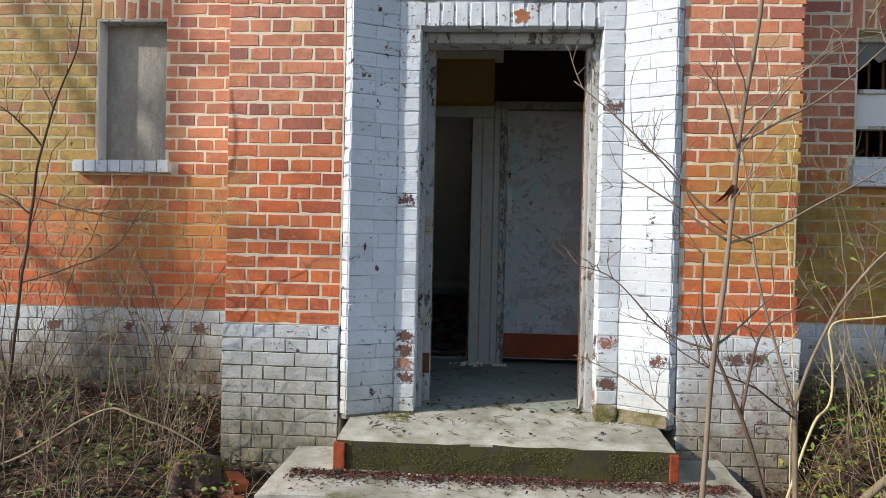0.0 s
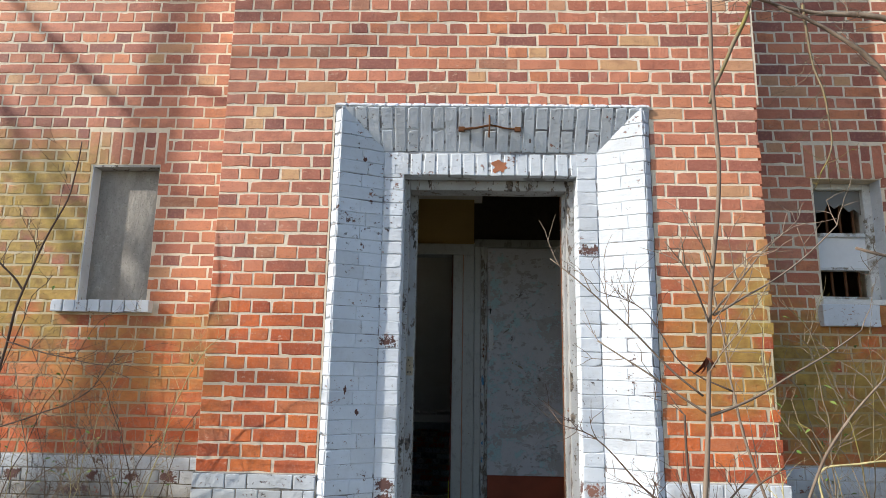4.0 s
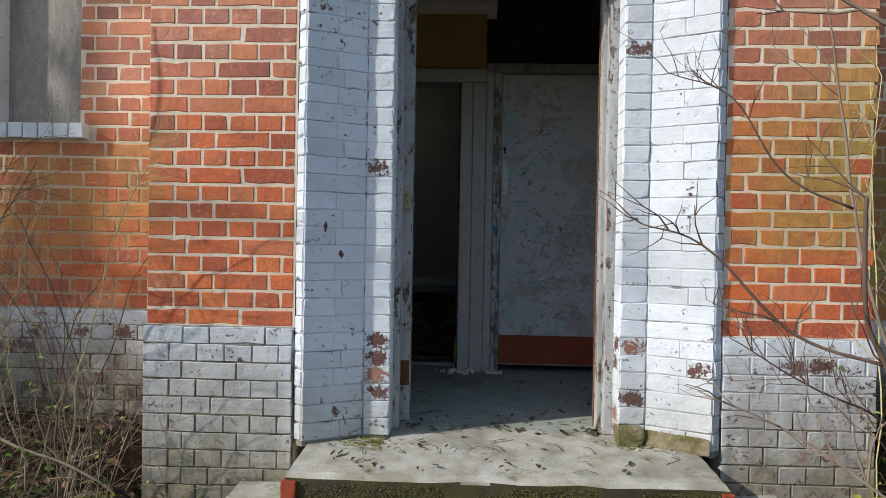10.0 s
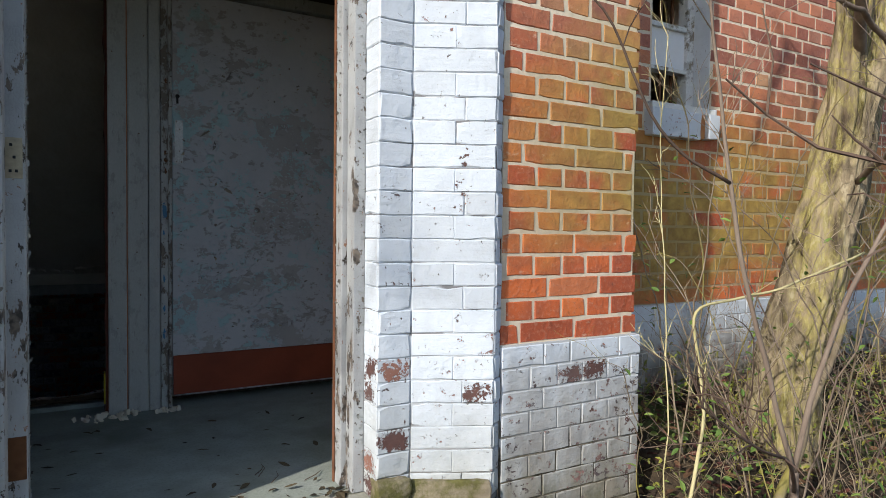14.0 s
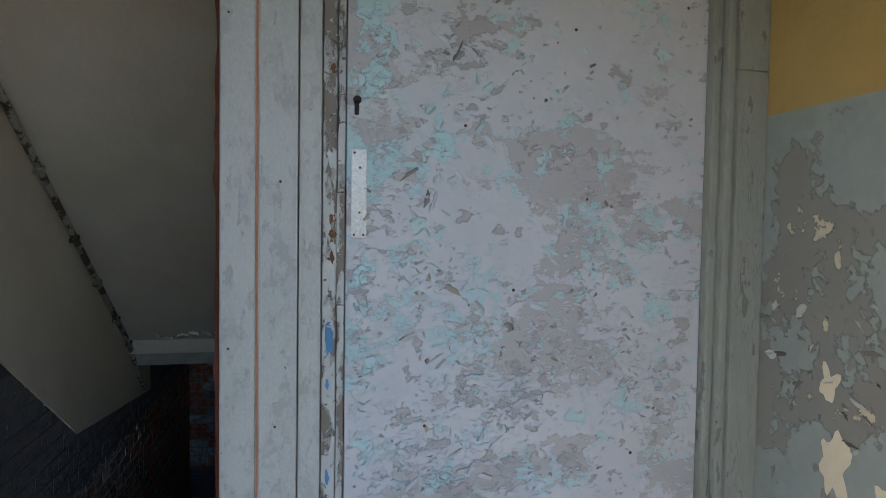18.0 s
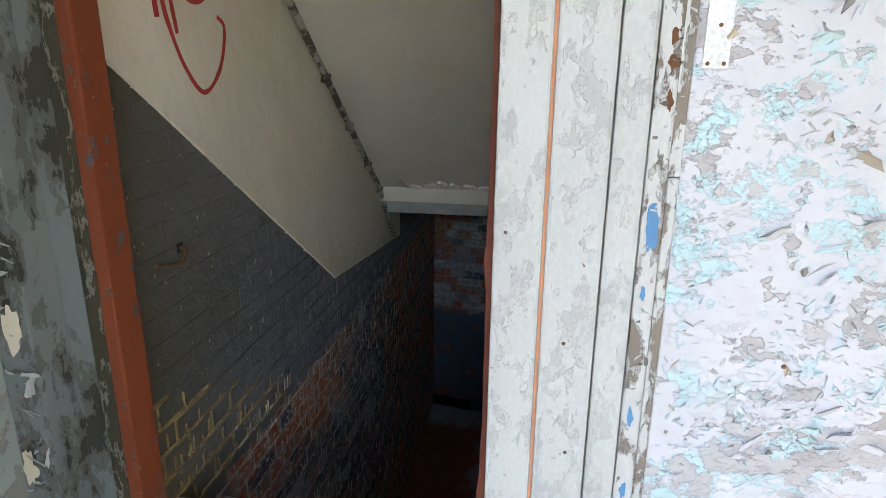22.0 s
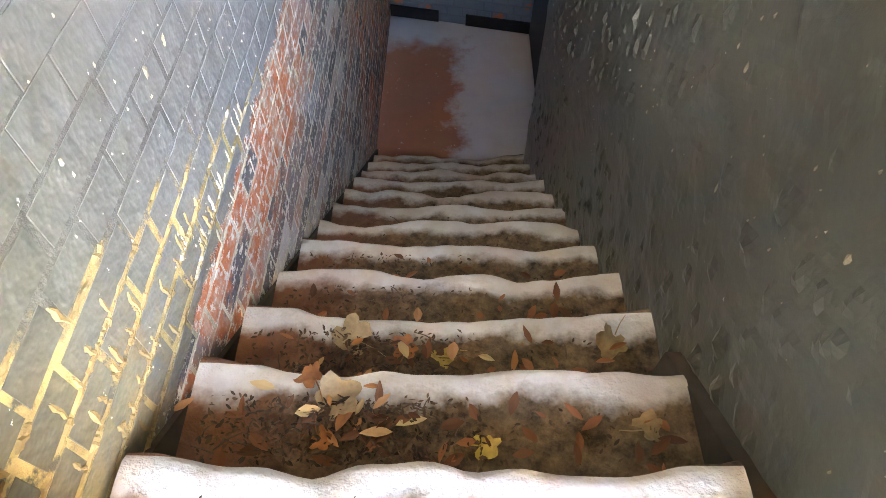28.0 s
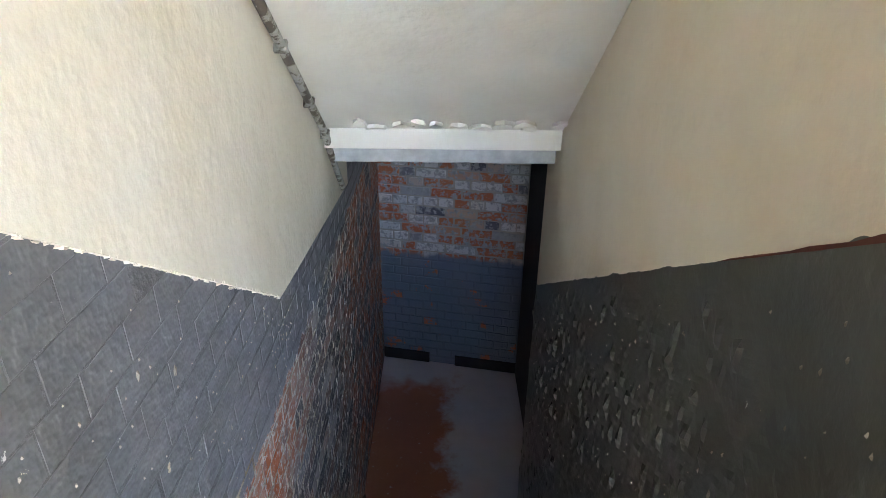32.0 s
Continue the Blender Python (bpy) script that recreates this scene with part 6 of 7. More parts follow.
scatter("step_litter", "red-brown leaf crumbs along the foot of the riser", "leaf litter", spots, LEAF_RED, 0.020, 0.5, 0.006)
bm = bmesh.new()
for _ in range(6500):
    x, z = rng.uniform(-0.80, 0.77), rng.uniform(-0.17, -0.04)
    if noise.noise(Vector((x * 4, 0, z * 9))) > -0.1:
        leaf_at(bm, Vector((x, -0.362 + noise.noise(Vector((x, -0.36, z)) * 5) * 0.012, z)), Vector((rng.gauss(0, 1), -0.7, rng.gauss(0, 1))), Vector((0, -1, 0.5)), 0.0065, 0.0045)
tagged(part("riser_moss", bm, leaf_mat("dark_moss", (0.03, 0.03, 0.010), (0.12, 0.115, 0.03))), "dark green moss growing on the doorstep riser", "moss", kind="stuff")
spots = [(rng.uniform(-0.74, 0.72), rng.uniform(-0.30, 0.2), -0.008) for _ in range(42)] + [(max(-0.42, min(0.42, rng.gauss(0, 0.3))), rng.gauss(0.235, 0.02), -0.002) for _ in range(45)] + [(rng.uniform(-0.42, 0.42), rng.uniform(0.26, 0.5), 0.002) for _ in range(25)] + [(rng.uniform(-1.0, 1.0), rng.uniform(0.5, 1.5), 0.002) for _ in range(60)]
scatter("fallen_leaves", "dark dead willow leaves strewn over the doorstep and floor", "fallen leaves", spots, leaf_mat("dark_dead_leaf", (0.035, 0.03, 0.02), (0.10, 0.075, 0.04)), 0.042, 0.15, 0.005)
bm = bmesh.new()
for _ in range(46):
    x, y, a, L = rng.uniform(-0.6, 0.7), rng.uniform(-0.3, 0.5), rng.uniform(0, math.pi), rng.uniform(0.03, 0.13)
    z = -0.006 if y < 0.24 else 0.004
    tube(bm, [(x, y, z), (x + math.cos(a) * L * 0.5, y + math.sin(a) * L * 0.5, z + 0.006), (x + math.cos(a + 0.3) * L, y + math.sin(a + 0.3) * L, z)], 0.0018, 0.001, 4)
tagged(part("twig_litter", bm, BARK_DARK), "small broken twigs on the worn doorstep", "twigs", kind="stuff")
bm = bmesh.new()
for side, x0 in ((-1, -0.52), (1, 0.52)):
    for _ in range(420):
        x, y = x0 + side * abs(rng.gauss(0, 0.12)), rng.gauss(0.06, 0.05) + (0.05 if side > 0 else 0)
        leaf_at(bm, Vector((x, min(0.085, y), -0.008)), rand_dir(rng, 0.4), Vector((0, 0, 1)), 0.016, 0.009)
tagged(part("threshold_moss", bm, MOSS), "low moss in the corners of the doorway", "moss", kind="stuff")


def rubble(name, label, x, y, z, count, spread, material, size, category="plaster rubble"):
    bm = bmesh.new()
    for _ in range(count):
        px, py, s = x + rng.gauss(0, spread), y + rng.gauss(0, spread * 0.5), size * rng.uniform(0.25, 1)
        m = pose(px, py, z + s * 0.3, rng.uniform(0, 360), rng.uniform(0, 360), rng.uniform(0, 360))
        g = bmesh.ops.create_cube(bm, size=1.0, matrix=m @ Matrix.Diagonal((s, s * rng.uniform(0.5, 1), s * rng.uniform(0.25, 0.6), 1)))
        for v in g["verts"]:
            v.co += rand_dir(rng) * s * 0.10
    return tagged(part(name, bm, material), label, category, kind="stuff")


rubble("plaster_rubble", "crumbs of white plaster at the foot of the door post", -0.20, 1.475, 0.0, 40, 0.06, CREAM, 0.03)
rubble("plaster_rubble", "crumbs of white plaster at the foot of the door stop", 0.03, 1.47, 0.0, 26, 0.03, CREAM, 0.026)
rubble("plaster_rubble", "crumbs of brick and mortar at the doorway's foot", 0.62, 0.02, -0.012, 22, 0.05, SILL_STONE, 0.018)
tagged(block("plastic_strip", (-0.238, -0.231, 1.56, 1.60, 0.045, 0.19), plain("yellow_plastic", (0.75, 0.62, 0.05), 0.4)), "thin yellow plastic strip beside the door post", "plastic strip")

# ---- curled paint ----
def flakes(name, count, place, normal, size, material, parent, clump, seed):
    """Curled paint flakes that stand off a surface. place(rng) gives a point or None."""
    r = random.Random(seed)
    bm = bmesh.new()
    n = Vector(normal)
    made = 0
    while made < count:
        p = place(r)
        if p is None:
            continue
        p = Vector(p)
        if clump and noise.noise(p * clump) + 0.35 * noise.noise(p * clump * 3.1) < 0.05:
            continue
        made += 1
        a = r.gauss(math.pi / 2, 0.7)
        z = Vector((0, 0, 1))
        s = n.cross(z).normalized()
        way = s * math.cos(a) + z * math.sin(a)
        across = n.cross(way)
        L, W = size * r.uniform(0.25, 1.0), size * r.uniform(0.4, 1.9)
        rows_f = []
        for i in range(4):
            t = i / 3
            rows_f.append([bm.verts.new(p + way * (L * (t - 0.25 * t * t)) + n * (0.0008 + 0.9 * L * t * t * r.uniform(0.3, 0.9)) + across * (W * (j - 1) * (0.5 - 0.12 * t) + r.gauss(0, W * 0.16)) + way * r.gauss(0, L * 0.12)) for j in range(3)])
        for p0, p1 in zip(rows_f, rows_f[1:]):
            for j in range(2):
                bm.faces.new((p0[j], p0[j + 1], p1[j + 1], p1[j]))
    return part(name, bm, material, parent)


n = Nodes("curled_lilac_paint")
# the one dark stop paints the shaded gaps behind curled flakes
FLAKE = n.done(n.ramp(n.add("ShaderNodeNewGeometry").outputs["Random Per Island"], [(0, (0.51, 0.51, 0.55)), (0.40, (0.47, 0.475, 0.51)), (0.46, (0.43, 0.56, 0.58)), (0.70, (0.38, 0.51, 0.54)), (0.74, (0.42, 0.41, 0.41)), (0.90, (0.38, 0.37, 0.37)), (0.93, (0.14, 0.13, 0.13)), (1, (0.42, 0.35, 0.26))]), 0.6)
tagged(flakes("curled_paint", 1200, lambda r: (r.uniform(0.08, 0.97), VB - 0.0005, r.choice((r.uniform(0.30, 1.75), r.uniform(0.55, 1.15)))), (0, -1, 0), 0.011, FLAKE, door, 4.0, 61), kind="stuff")
tagged(flakes("curled_paint", 150, lambda r: (r.uniform(0.2, 0.9), VB - 0.0005, r.uniform(0.35, 1.65)), (0, -1, 0), 0.026, FLAKE, door, 3.0, 62), kind="stuff")
n = Nodes("curled_grey_paint")
FLAKE_GREY = n.done(n.ramp(n.add("ShaderNodeNewGeometry").outputs["Random Per Island"], [(0, (0.34, 0.36, 0.34)), (0.5, (0.46, 0.47, 0.45)), (0.6, (0.2, 0.18, 0.16)), (1, (0.08, 0.07, 0.06))]), 0.6)
tagged(flakes("curled_paint", 130, lambda r: (r.uniform(0.004, 0.05), 1.523, r.uniform(0.05, 1.75)), (0, -1, 0), 0.008, FLAKE_GREY, door_frame, 0, 63), kind="stuff")
for s in (-1, 1):
    tagged(flakes("curled_paint", 150, lambda r: (s * (0.4445 if s > 0 else 0.4338), r.uniform(0.275, 0.33) if s > 0 else r.uniform(0.34, 0.395), r.uniform(0.1, 2.05)), (-s, 0, 0), 0.010, FLAKE_GREY, frame_out, 0, 64 + s), kind="stuff")
    tagged(flakes("curled_paint", 150, lambda r: (s * r.uniform(0.475, 0.5), 0.1995, r.uniform(0.1, 2.1)), (0, -1, 0), 0.008, FLAKE_GREY, frame_out, 0, 66 + s), kind="stuff")
tagged(flakes("curled_paint", 130, lambda r: (r.uniform(VL + 0.01, -1.07), 1.4995, r.uniform(0.1, 1.8)), (0, -1, 0), 0.022, FLAKE_GREY, stair_frame, 0, 68), kind="stuff")
right_wall = bpy.data.objects["wall_vestibule_right"]
tagged(flakes("curled_paint", 150, lambda r: (VR - 0.0005, r.uniform(0.6, 1.5), r.uniform(0.1, 1.25)), (-1, 0, 0), 0.024, FLAKE_GREY, right_wall, 3.0, 69), kind="stuff")


def splash(name, outline_fn, count, parent, material, label=""):
    """A thin ragged patch of paint or bare plaster on a surface: outline_fn(angle) gives a point of its rim, and its middle for None."""
    bm = bmesh.new()
    c = bm.verts.new(outline_fn(None))
    rim_v = [bm.verts.new(outline_fn(2 * math.pi * k / count)) for k in range(count)]
    for k in range(count):
        bm.faces.new((c, rim_v[k], rim_v[(k + 1) % count]))
    return part(name, bm, material, parent, label)


def patch(x, y, z, w, h, plane, seed):
    def at(a):
        if a is None:
            return (x, y, z)
        k = 0.75 + 0.55 * noise.noise(Vector((math.cos(a) * 1.7 + seed * 3, math.sin(a) * 1.7, seed)))
        u, v = math.cos(a) * w * 0.5 * k, math.sin(a) * h * 0.5 * k
        return (x + u, y, z + v) if plane == "y" else (x, y + u, z + v)
    return at


BLUE = plain("blue_paint_spot", (0.07, 0.22, 0.42), 0.5)
splash("blue_paint", patch(0.018, 1.5232, 0.945, 0.026, 0.085, "y", 1), 26, door_frame, BLUE, "spot of bright blue paint")
for z, w, h in ((0.62, 0.014, 0.05), (0.48, 0.012, 0.04), (0.36, 0.016, 0.06), (0.84, 0.010, 0.03)):
    splash("blue_paint", patch(0.016, 1.5232, z, w, h, "y", z * 9), 18, door_frame, BLUE)
for z, w, h in ((1.22, 0.020, 0.030), (1.185, 0.026, 0.026), (1.13, 0.014, 0.04), (1.56, 0.018, 0.03)):
    splash("rust_stain", patch(0.024, 1.5230, z, w, h, "y", z * 5), 18, door_frame, RUST)
BARE_PLASTER = plaster("bare_cream_plaster", (0.72, 0.64, 0.50), (0.62, 0.54, 0.40))
for k, (y, z, w, h) in enumerate(((1.28, 0.86, 0.07, 0.10), (1.10, 0.90, 0.07, 0.09), (1.26, 0.68, 0.10, 0.20), (1.12, 0.64, 0.07, 0.13), (1.02, 1.20, 0.04, 0.04), (1.05, 0.45, 0.03, 0.08), (0.9, 0.75, 0.04, 0.1), (1.3, 0.30, 0.06, 0.08), (0.85, 0.35, 0.08, 0.1))):
    splash("bare_plaster", patch(VR - 0.003, y, z, w, h, "x", k + 2), 34, right_wall, BARE_PLASTER, "cream patch where paint has fallen")
for k, (x, z, w, h) in enumerate(((-1.11, 0.95, 0.04, 0.10), (-1.10, 0.70, 0.05, 0.14), (-1.12, 0.40, 0.04, 0.10))):
    splash("bare_plaster", patch(x, 1.4985, z, w, h, "y", k + 12), 30, stair_frame, BARE_PLASTER, "cream patch where paint has fallen")
for x, z in ((-0.20, 1.66), (-0.09, 1.30), (-0.20, 0.93), (-0.085, 0.55), (-0.18, 0.40), (-0.10, 0.75), (-0.07, 1.75)):
    bm = bmesh.new()
    bmesh.ops.create_cone(bm, cap_ends=True, segments=8, radius1=0.0032, radius2=0.0026, depth=0.002, matrix=pose(x, 1.5125, z, 90))
    part("nail_head", bm, RUST, stair_frame)
for x, z in ((0.93, 1.78), (0.62, 1.70), (0.34, 1.45), (0.47, 1.05), (0.80, 0.62), (0.25, 0.72), (0.66, 1.28)):
    bm = bmesh.new()
    bmesh.ops.create_cone(bm, cap_ends=True, segments=8, radius1=0.0045, radius2=0.003, depth=0.003, matrix=pose(x, VB - 0.001, z, 90))
    part("nail_head", bm, RUST, door)

# ---- iron bracket over the doorway ----
bracket = tagged(new("wall_bracket"), "rusty broken iron bracket fixed over the doorway", "bracket")
bm = bmesh.new()
tube(bm, smooth_line([(-0.185, 0.02, 2.405), (-0.09, 0.012, 2.410), (0.0, 0.008, 2.425), (0.08, 0.012, 2.41), (0.16, 0.02, 2.407)], 4), 0.007, 0.005, 6)
part("bar", bm, RUST, bracket)
bm = bmesh.new()
tube(bm, smooth_line([(-0.012, 0.0, 2.495), (-0.008, -0.005, 2.44), (-0.012, 0.03, 2.36)], 4), 0.006, 0.005, 6)
part("hook", bm, RUST, bracket)
for x in (-0.17, 0.155):
    part("fixing", box(bmesh.new(), x - 0.018, x + 0.018, 0.012, 0.032, 2.392, 2.420, 0.004), RUST, bracket)
splash("bare_brick", patch(0.06, 0.0885, 2.205, 0.11, 0.10, "y", 4), 26, surround, plain("bare_orange_brick", (0.42, 0.17, 0.09), 0.9), "patch of bare orange brick in the head")

for u, z, w, h in ((0.16, 0.80, 0.030, 0.045), (0.02, 1.19, 0.028, 0.03), (0.09, 0.92, 0.020, 0.05), (0.19, 1.97, 0.05, 0.04), (0.15, 2.22, 0.03, 0.03)):
    a = radians(26.57)
    m = Matrix.Translation((-0.86 + u * math.cos(a) + 0.0017 * math.sin(a), -0.03 + u * math.sin(a) - 0.0017 * math.cos(a), z)) @ Matrix.Rotation(a, 4, "Z")
    chip = splash("bare_brick", patch(0, 0, 0, w, h, "y", u * 31 + z), 22, surround, plain("old_dark_brick", (0.13, 0.065, 0.055), 0.9), "chip where the paint has fallen")
    chip.matrix_world = m

# ---- stairwell: pipe, graffiti, hook, plaster edges ----
conduit = tagged(new("conduit"), "grey painted conduit running down beside the sloping soffit", "pipe")
bm = bmesh.new()
LINE = smooth_line([(SL + 0.030, 1.66, 2.268), (SL + 0.030, 2.306, 1.783), (SL + 0.030, 2.816, 1.398), (SL + 0.030, 3.409, 0.950), (SL + 0.030, 3.733, 0.706), (SL + 0.028, 4.04, 0.475), (SL + 0.02, 4.16, 0.36), (SL + 0.018, 4.41, 0.11)], 5)
tube(bm, LINE, 0.015, 0.015, 12)
PIPE = peeled("pipe_paint", (0.42, 0.40, 0.36), (0.28, 0.25, 0.21), (0.13, 0.10, 0.08), 14, 0.55, 0.03, 0.001)
part("pipe", bm, PIPE, conduit, smooth=True)
for y in (2.02, 2.43, 2.80, 3.15, 3.47, 3.82, 4.05):
    p = min(LINE, key=lambda q: abs(q.y - y))
    bm = bmesh.new()
    box(bm, p.x - 0.030, p.x + 0.017, -0.009, 0.009, -0.019, 0.019, 0.004)
    bmesh.ops.transform(bm, matrix=Matrix.Translation((0, p.y, p.z)) @ Matrix.Rotation(radians(-37), 4, "X"), verts=bm.verts)
    part("clip", bm, PIPE, conduit)

SPRAY = plain("red_spray_paint", (0.52, 0.035, 0.025), 0.6, vary=0.8, scale=40)


def stroke(pts, width=0.017):
    """A flat ribbon of paint on the left stair wall along (y, z) points."""
    line_s = smooth_line([(0, y, z) for y, z in pts], 7)
    bm = bmesh.new()
    prev = None
    for i, p in enumerate(line_s):
        d = (line_s[min(i + 1, len(line_s) - 1)] - line_s[max(i - 1, 0)]).normalized()
        s = Vector((0, -d.z, d.y)) * width * 0.5 * (0.8 + 0.4 * noise.noise(p * 12))
        ring = [bm.verts.new((SL + h, q.y, q.z)) for q, h in ((p - s, 0.0095), (p - s, 0.0122), (p + s, 0.0122), (p + s, 0.0095))]
        if prev:
            for a in range(3):
                bm.faces.new((prev[a], ring[a], ring[a + 1], prev[a + 1]))
        prev = ring
    part("graffiti_stroke", bm, SPRAY, stair_wall, "red sprayed line")


for pts in ([(2.02, 1.60), (2.119, 1.531), (2.225, 1.703)], [(2.04, 1.56), (2.14, 1.49), (2.056, 1.453), (2.176, 1.448), (2.09, 1.42)], [(2.165, 1.40), (2.319, 1.505)], [(2.024, 1.44), (2.046, 1.281)], [(2.007, 1.353), (2.134, 1.395)], [(2.089, 1.43), (2.126, 1.247)], [(2.07, 1.34), (2.09, 1.27), (2.145, 1.168), (2.231, 1.097), (2.33, 1.16), (2.374, 1.27), (2.335, 1.303)], [(2.259, 1.585), (2.16, 1.52), (2.135, 1.42), (2.19, 1.335), (2.28, 1.35), (2.365, 1.45), (2.37, 1.55), (2.31, 1.59), (2.24, 1.57)], [(1.90, 1.70), (1.96, 1.56), (2.02, 1.66)], [(1.92, 1.48), (1.99, 1.42), (1.93, 1.36), (2.0, 1.32)], [(1.96, 1.60), (2.05, 1.63)]):
    stroke(pts)

hook = tagged(new("wall_hook"), "bent rusty iron hook fixed in the stair wall", "hook")
bm = bmesh.new()
tube(bm, smooth_line([(SL - 0.01, 2.048, 0.700), (SL + 0.016, 2.044, 0.698), (SL + 0.020, 2.030, 0.678), (SL + 0.020, 2.005, 0.670), (SL + 0.020, 1.955, 0.680), (SL + 0.017, 1.910, 0.692)], 5), 0.0072, 0.0058, 8)
part("rod", bm, plain("brown_rust", (0.17, 0.10, 0.045), 0.8, 0.2, vary=0.4, scale=90), hook, smooth=True)
part("plate", box(bmesh.new(), SL - 0.004, SL + 0.003, 2.034, 2.060, 0.688, 0.713, 0.002), BLACK, hook)

# ragged edge of the cream plaster, and old mortar bulging from the joints below it
bm = bmesh.new()
EDGE = [(1.66, 1.308), (2.29, 0.873), (3.265, 0.20)]
for (ya, za), (yb, zb) in zip(EDGE, EDGE[1:]):
    steps_e = int((yb - ya) / 0.016)
    for k in range(steps_e):
        t = (k + rng.random()) / steps_e
        y, z, s = ya + (yb - ya) * t, za + (zb - za) * t + rng.gauss(0, 0.002), rng.uniform(0.002, 0.007)
        g = bmesh.ops.create_cube(bm, size=1.0, matrix=pose(SL + 0.006, y, z, rng.uniform(-50, -15)) @ Matrix.Diagonal((0.010, s, s * 0.55, 1)))
        for v in g["verts"]:
            v.co += Vector((0, rng.gauss(0, 0.002), rng.gauss(0, 0.002)))
tagged(part("plaster_edge", bm, CREAM, stair_wall, "crumbling lower edge of the plaster"), kind="stuff")


def smears(name, count, y0, y1, z0, z1, material, width, label, seed, slope=0.0):
    """Old mortar squeezed out of the joints of the left stair wall in ragged strips and blobs."""
    r = random.Random(seed)
    bm = bmesh.new()
    rows_n = int((z1 - z0) / COURSE) + 1
    zs = [-2.1 + COURSE * k - 0.0035 for k in range(60)]
    zs = [z for z in zs if z0 <= z <= z1]
    for _ in range(count):
        z = r.choice(zs)
        y = r.uniform(y0, y1)
        if z > z1 - slope * (y - y0) + r.gauss(0, 0.05) or z < -RISE / GOING * (y - Y0) - 0.05:
            continue
        up = r.random() < 0.3
        L, W = (r.uniform(0.02, 0.055), width * 1.1) if up else (r.uniform(0.015, 0.06), width)
        m, prev = max(4, int(L / 0.012)), None
        for k in range(m + 1):
            t = k / m
            w = W * min(1, 0.35 + 4 * min(t, 1 - t)) * r.uniform(0.35, 1.2)
            cy, cz = (y + r.gauss(0, 0.002), z + L * t) if up else (y + L * t, z + r.gauss(0, 0.002))
            off = (w * 0.5, 0) if up else (0, w * 0.5)
            h = 0.002 + w * r.uniform(0.1, 0.35)
            ring = [bm.verts.new(q) for q in ((SL - 0.006, cy - off[0], cz - off[1]), (SL + h, cy - off[0] * 0.4, cz - off[1] * 0.4), (SL + h * 0.9, cy + off[0] * 0.4, cz + off[1] * 0.4), (SL - 0.006, cy + off[0], cz + off[1]))]
            if prev:
                for a in range(3):
                    bm.faces.new((prev[a], ring[a], ring[a + 1], prev[a + 1]))
            prev = ring
    return tagged(part(name, bm, material, stair_wall, label), kind="stuff")


OCHRE = mortar("ochre_mortar", (0.34, 0.25, 0.115), (0.24, 0.17, 0.08))
LIME = mortar("cream_mortar", (0.38, 0.315, 0.225), (0.44, 0.39, 0.31))
smears("mortar_ridges", 270, 1.66, 2.40, -0.12, 0.38, OCHRE, 0.013, "ochre mortar bulging from the joints", 81, 0.45)
smears("mortar_ridges", 45, 2.2, 2.75, -0.14, 0.10, LIME, 0.009, "cream mortar bulging from the joints", 82, 0.3)
smears("mortar_ridges", 420, 2.3, 4.6, -1.6, -0.10, LIME, 0.007, "pale mortar in the bare brickwork", 83)
bm = bmesh.new()
for _ in range(190):
    y = rng.uniform(1.68, 3.4)
    z, s = rng.uniform(-0.1, 1.25 - 0.68 * (y - 1.66)), rng.uniform(0.0015, 0.0042) * (2.6 if rng.random() < 0.07 else 1)
    m = rng.randrange(5, 8)
    c = bm.verts.new((SL + 0.004, y, z))
    rim_v = [bm.verts.new((SL + 0.0015, y + math.cos(2 * math.pi * k / m) * s * rng.uniform(0.5, 1), z + math.sin(2 * math.pi * k / m) * s * rng.uniform(0.6, 1.5))) for k in range(m)]
    for k in range(m):
        bm.faces.new((c, rim_v[k], rim_v[(k + 1) % m]))
tagged(part("paint_chips", bm, LIME, stair_wall, "pale chips in the grey paint"), kind="stuff")
bm = bmesh.new()
for _ in range(420):
    y = rng.uniform(1.75, 4.3)
    z, s = 0.80 - 0.605 * (y - 2.269) - abs(rng.gauss(0, 0.55)), rng.uniform(0.0012, 0.0036) * (2.2 if rng.random() < 0.10 else 1)
    if z < -0.79 * (y - Y0):
        continue
    m = rng.randrange(5, 8)
    c = bm.verts.new((SR - 0.004, y, z))
    rim_v = [bm.verts.new((SR - 0.0005, y + math.cos(2 * math.pi * k / m) * s * rng.uniform(0.5, 1), z + math.sin(2 * math.pi * k / m) * s * rng.uniform(0.8, 2.6))) for k in range(m)]
    for k in range(m):
        bm.faces.new((c, rim_v[k], rim_v[(k + 1) % m]))
tagged(part("paint_chips", bm, LIME, wr, "pale chips and runs in the dark paint"), kind="stuff")

# cracked plaster over the beam and on the soffit
bm = bmesh.new()
down = Vector((0, 4.09 - 1.5, 0.485 - 2.44)).normalized()
out_n = Vector((0, -0.6, -0.8))
for k in range(11):
    x = SL + 0.12 + 0.078 * k + rng.gauss(0, 0.01)
    w, L = rng.uniform(0.05, 0.10), rng.uniform(0.015, 0.045)
    p = Vector((x, 4.075, 0.497)) - down * rng.uniform(0.0, 0.05)
    pts = [p, p + Vector((w, 0, 0)), p + Vector((w * 0.9, 0, 0)) - down * L * 0.8, p + Vector((w * 0.45, 0, 0)) - down * L * 1.3, p + Vector((w * 0.1, 0, 0)) - down * L]
    lo, hi = [bm.verts.new(q + out_n * 0.001) for q in pts], [bm.verts.new(q + out_n * rng.uniform(0.008, 0.022)) for q in pts]
    bm.faces.new(lo), bm.faces.new(hi[::-1])
    for a in range(5):
        bm.faces.new((lo[a], lo[(a + 1) % 5], hi[(a + 1) % 5], hi[a]))
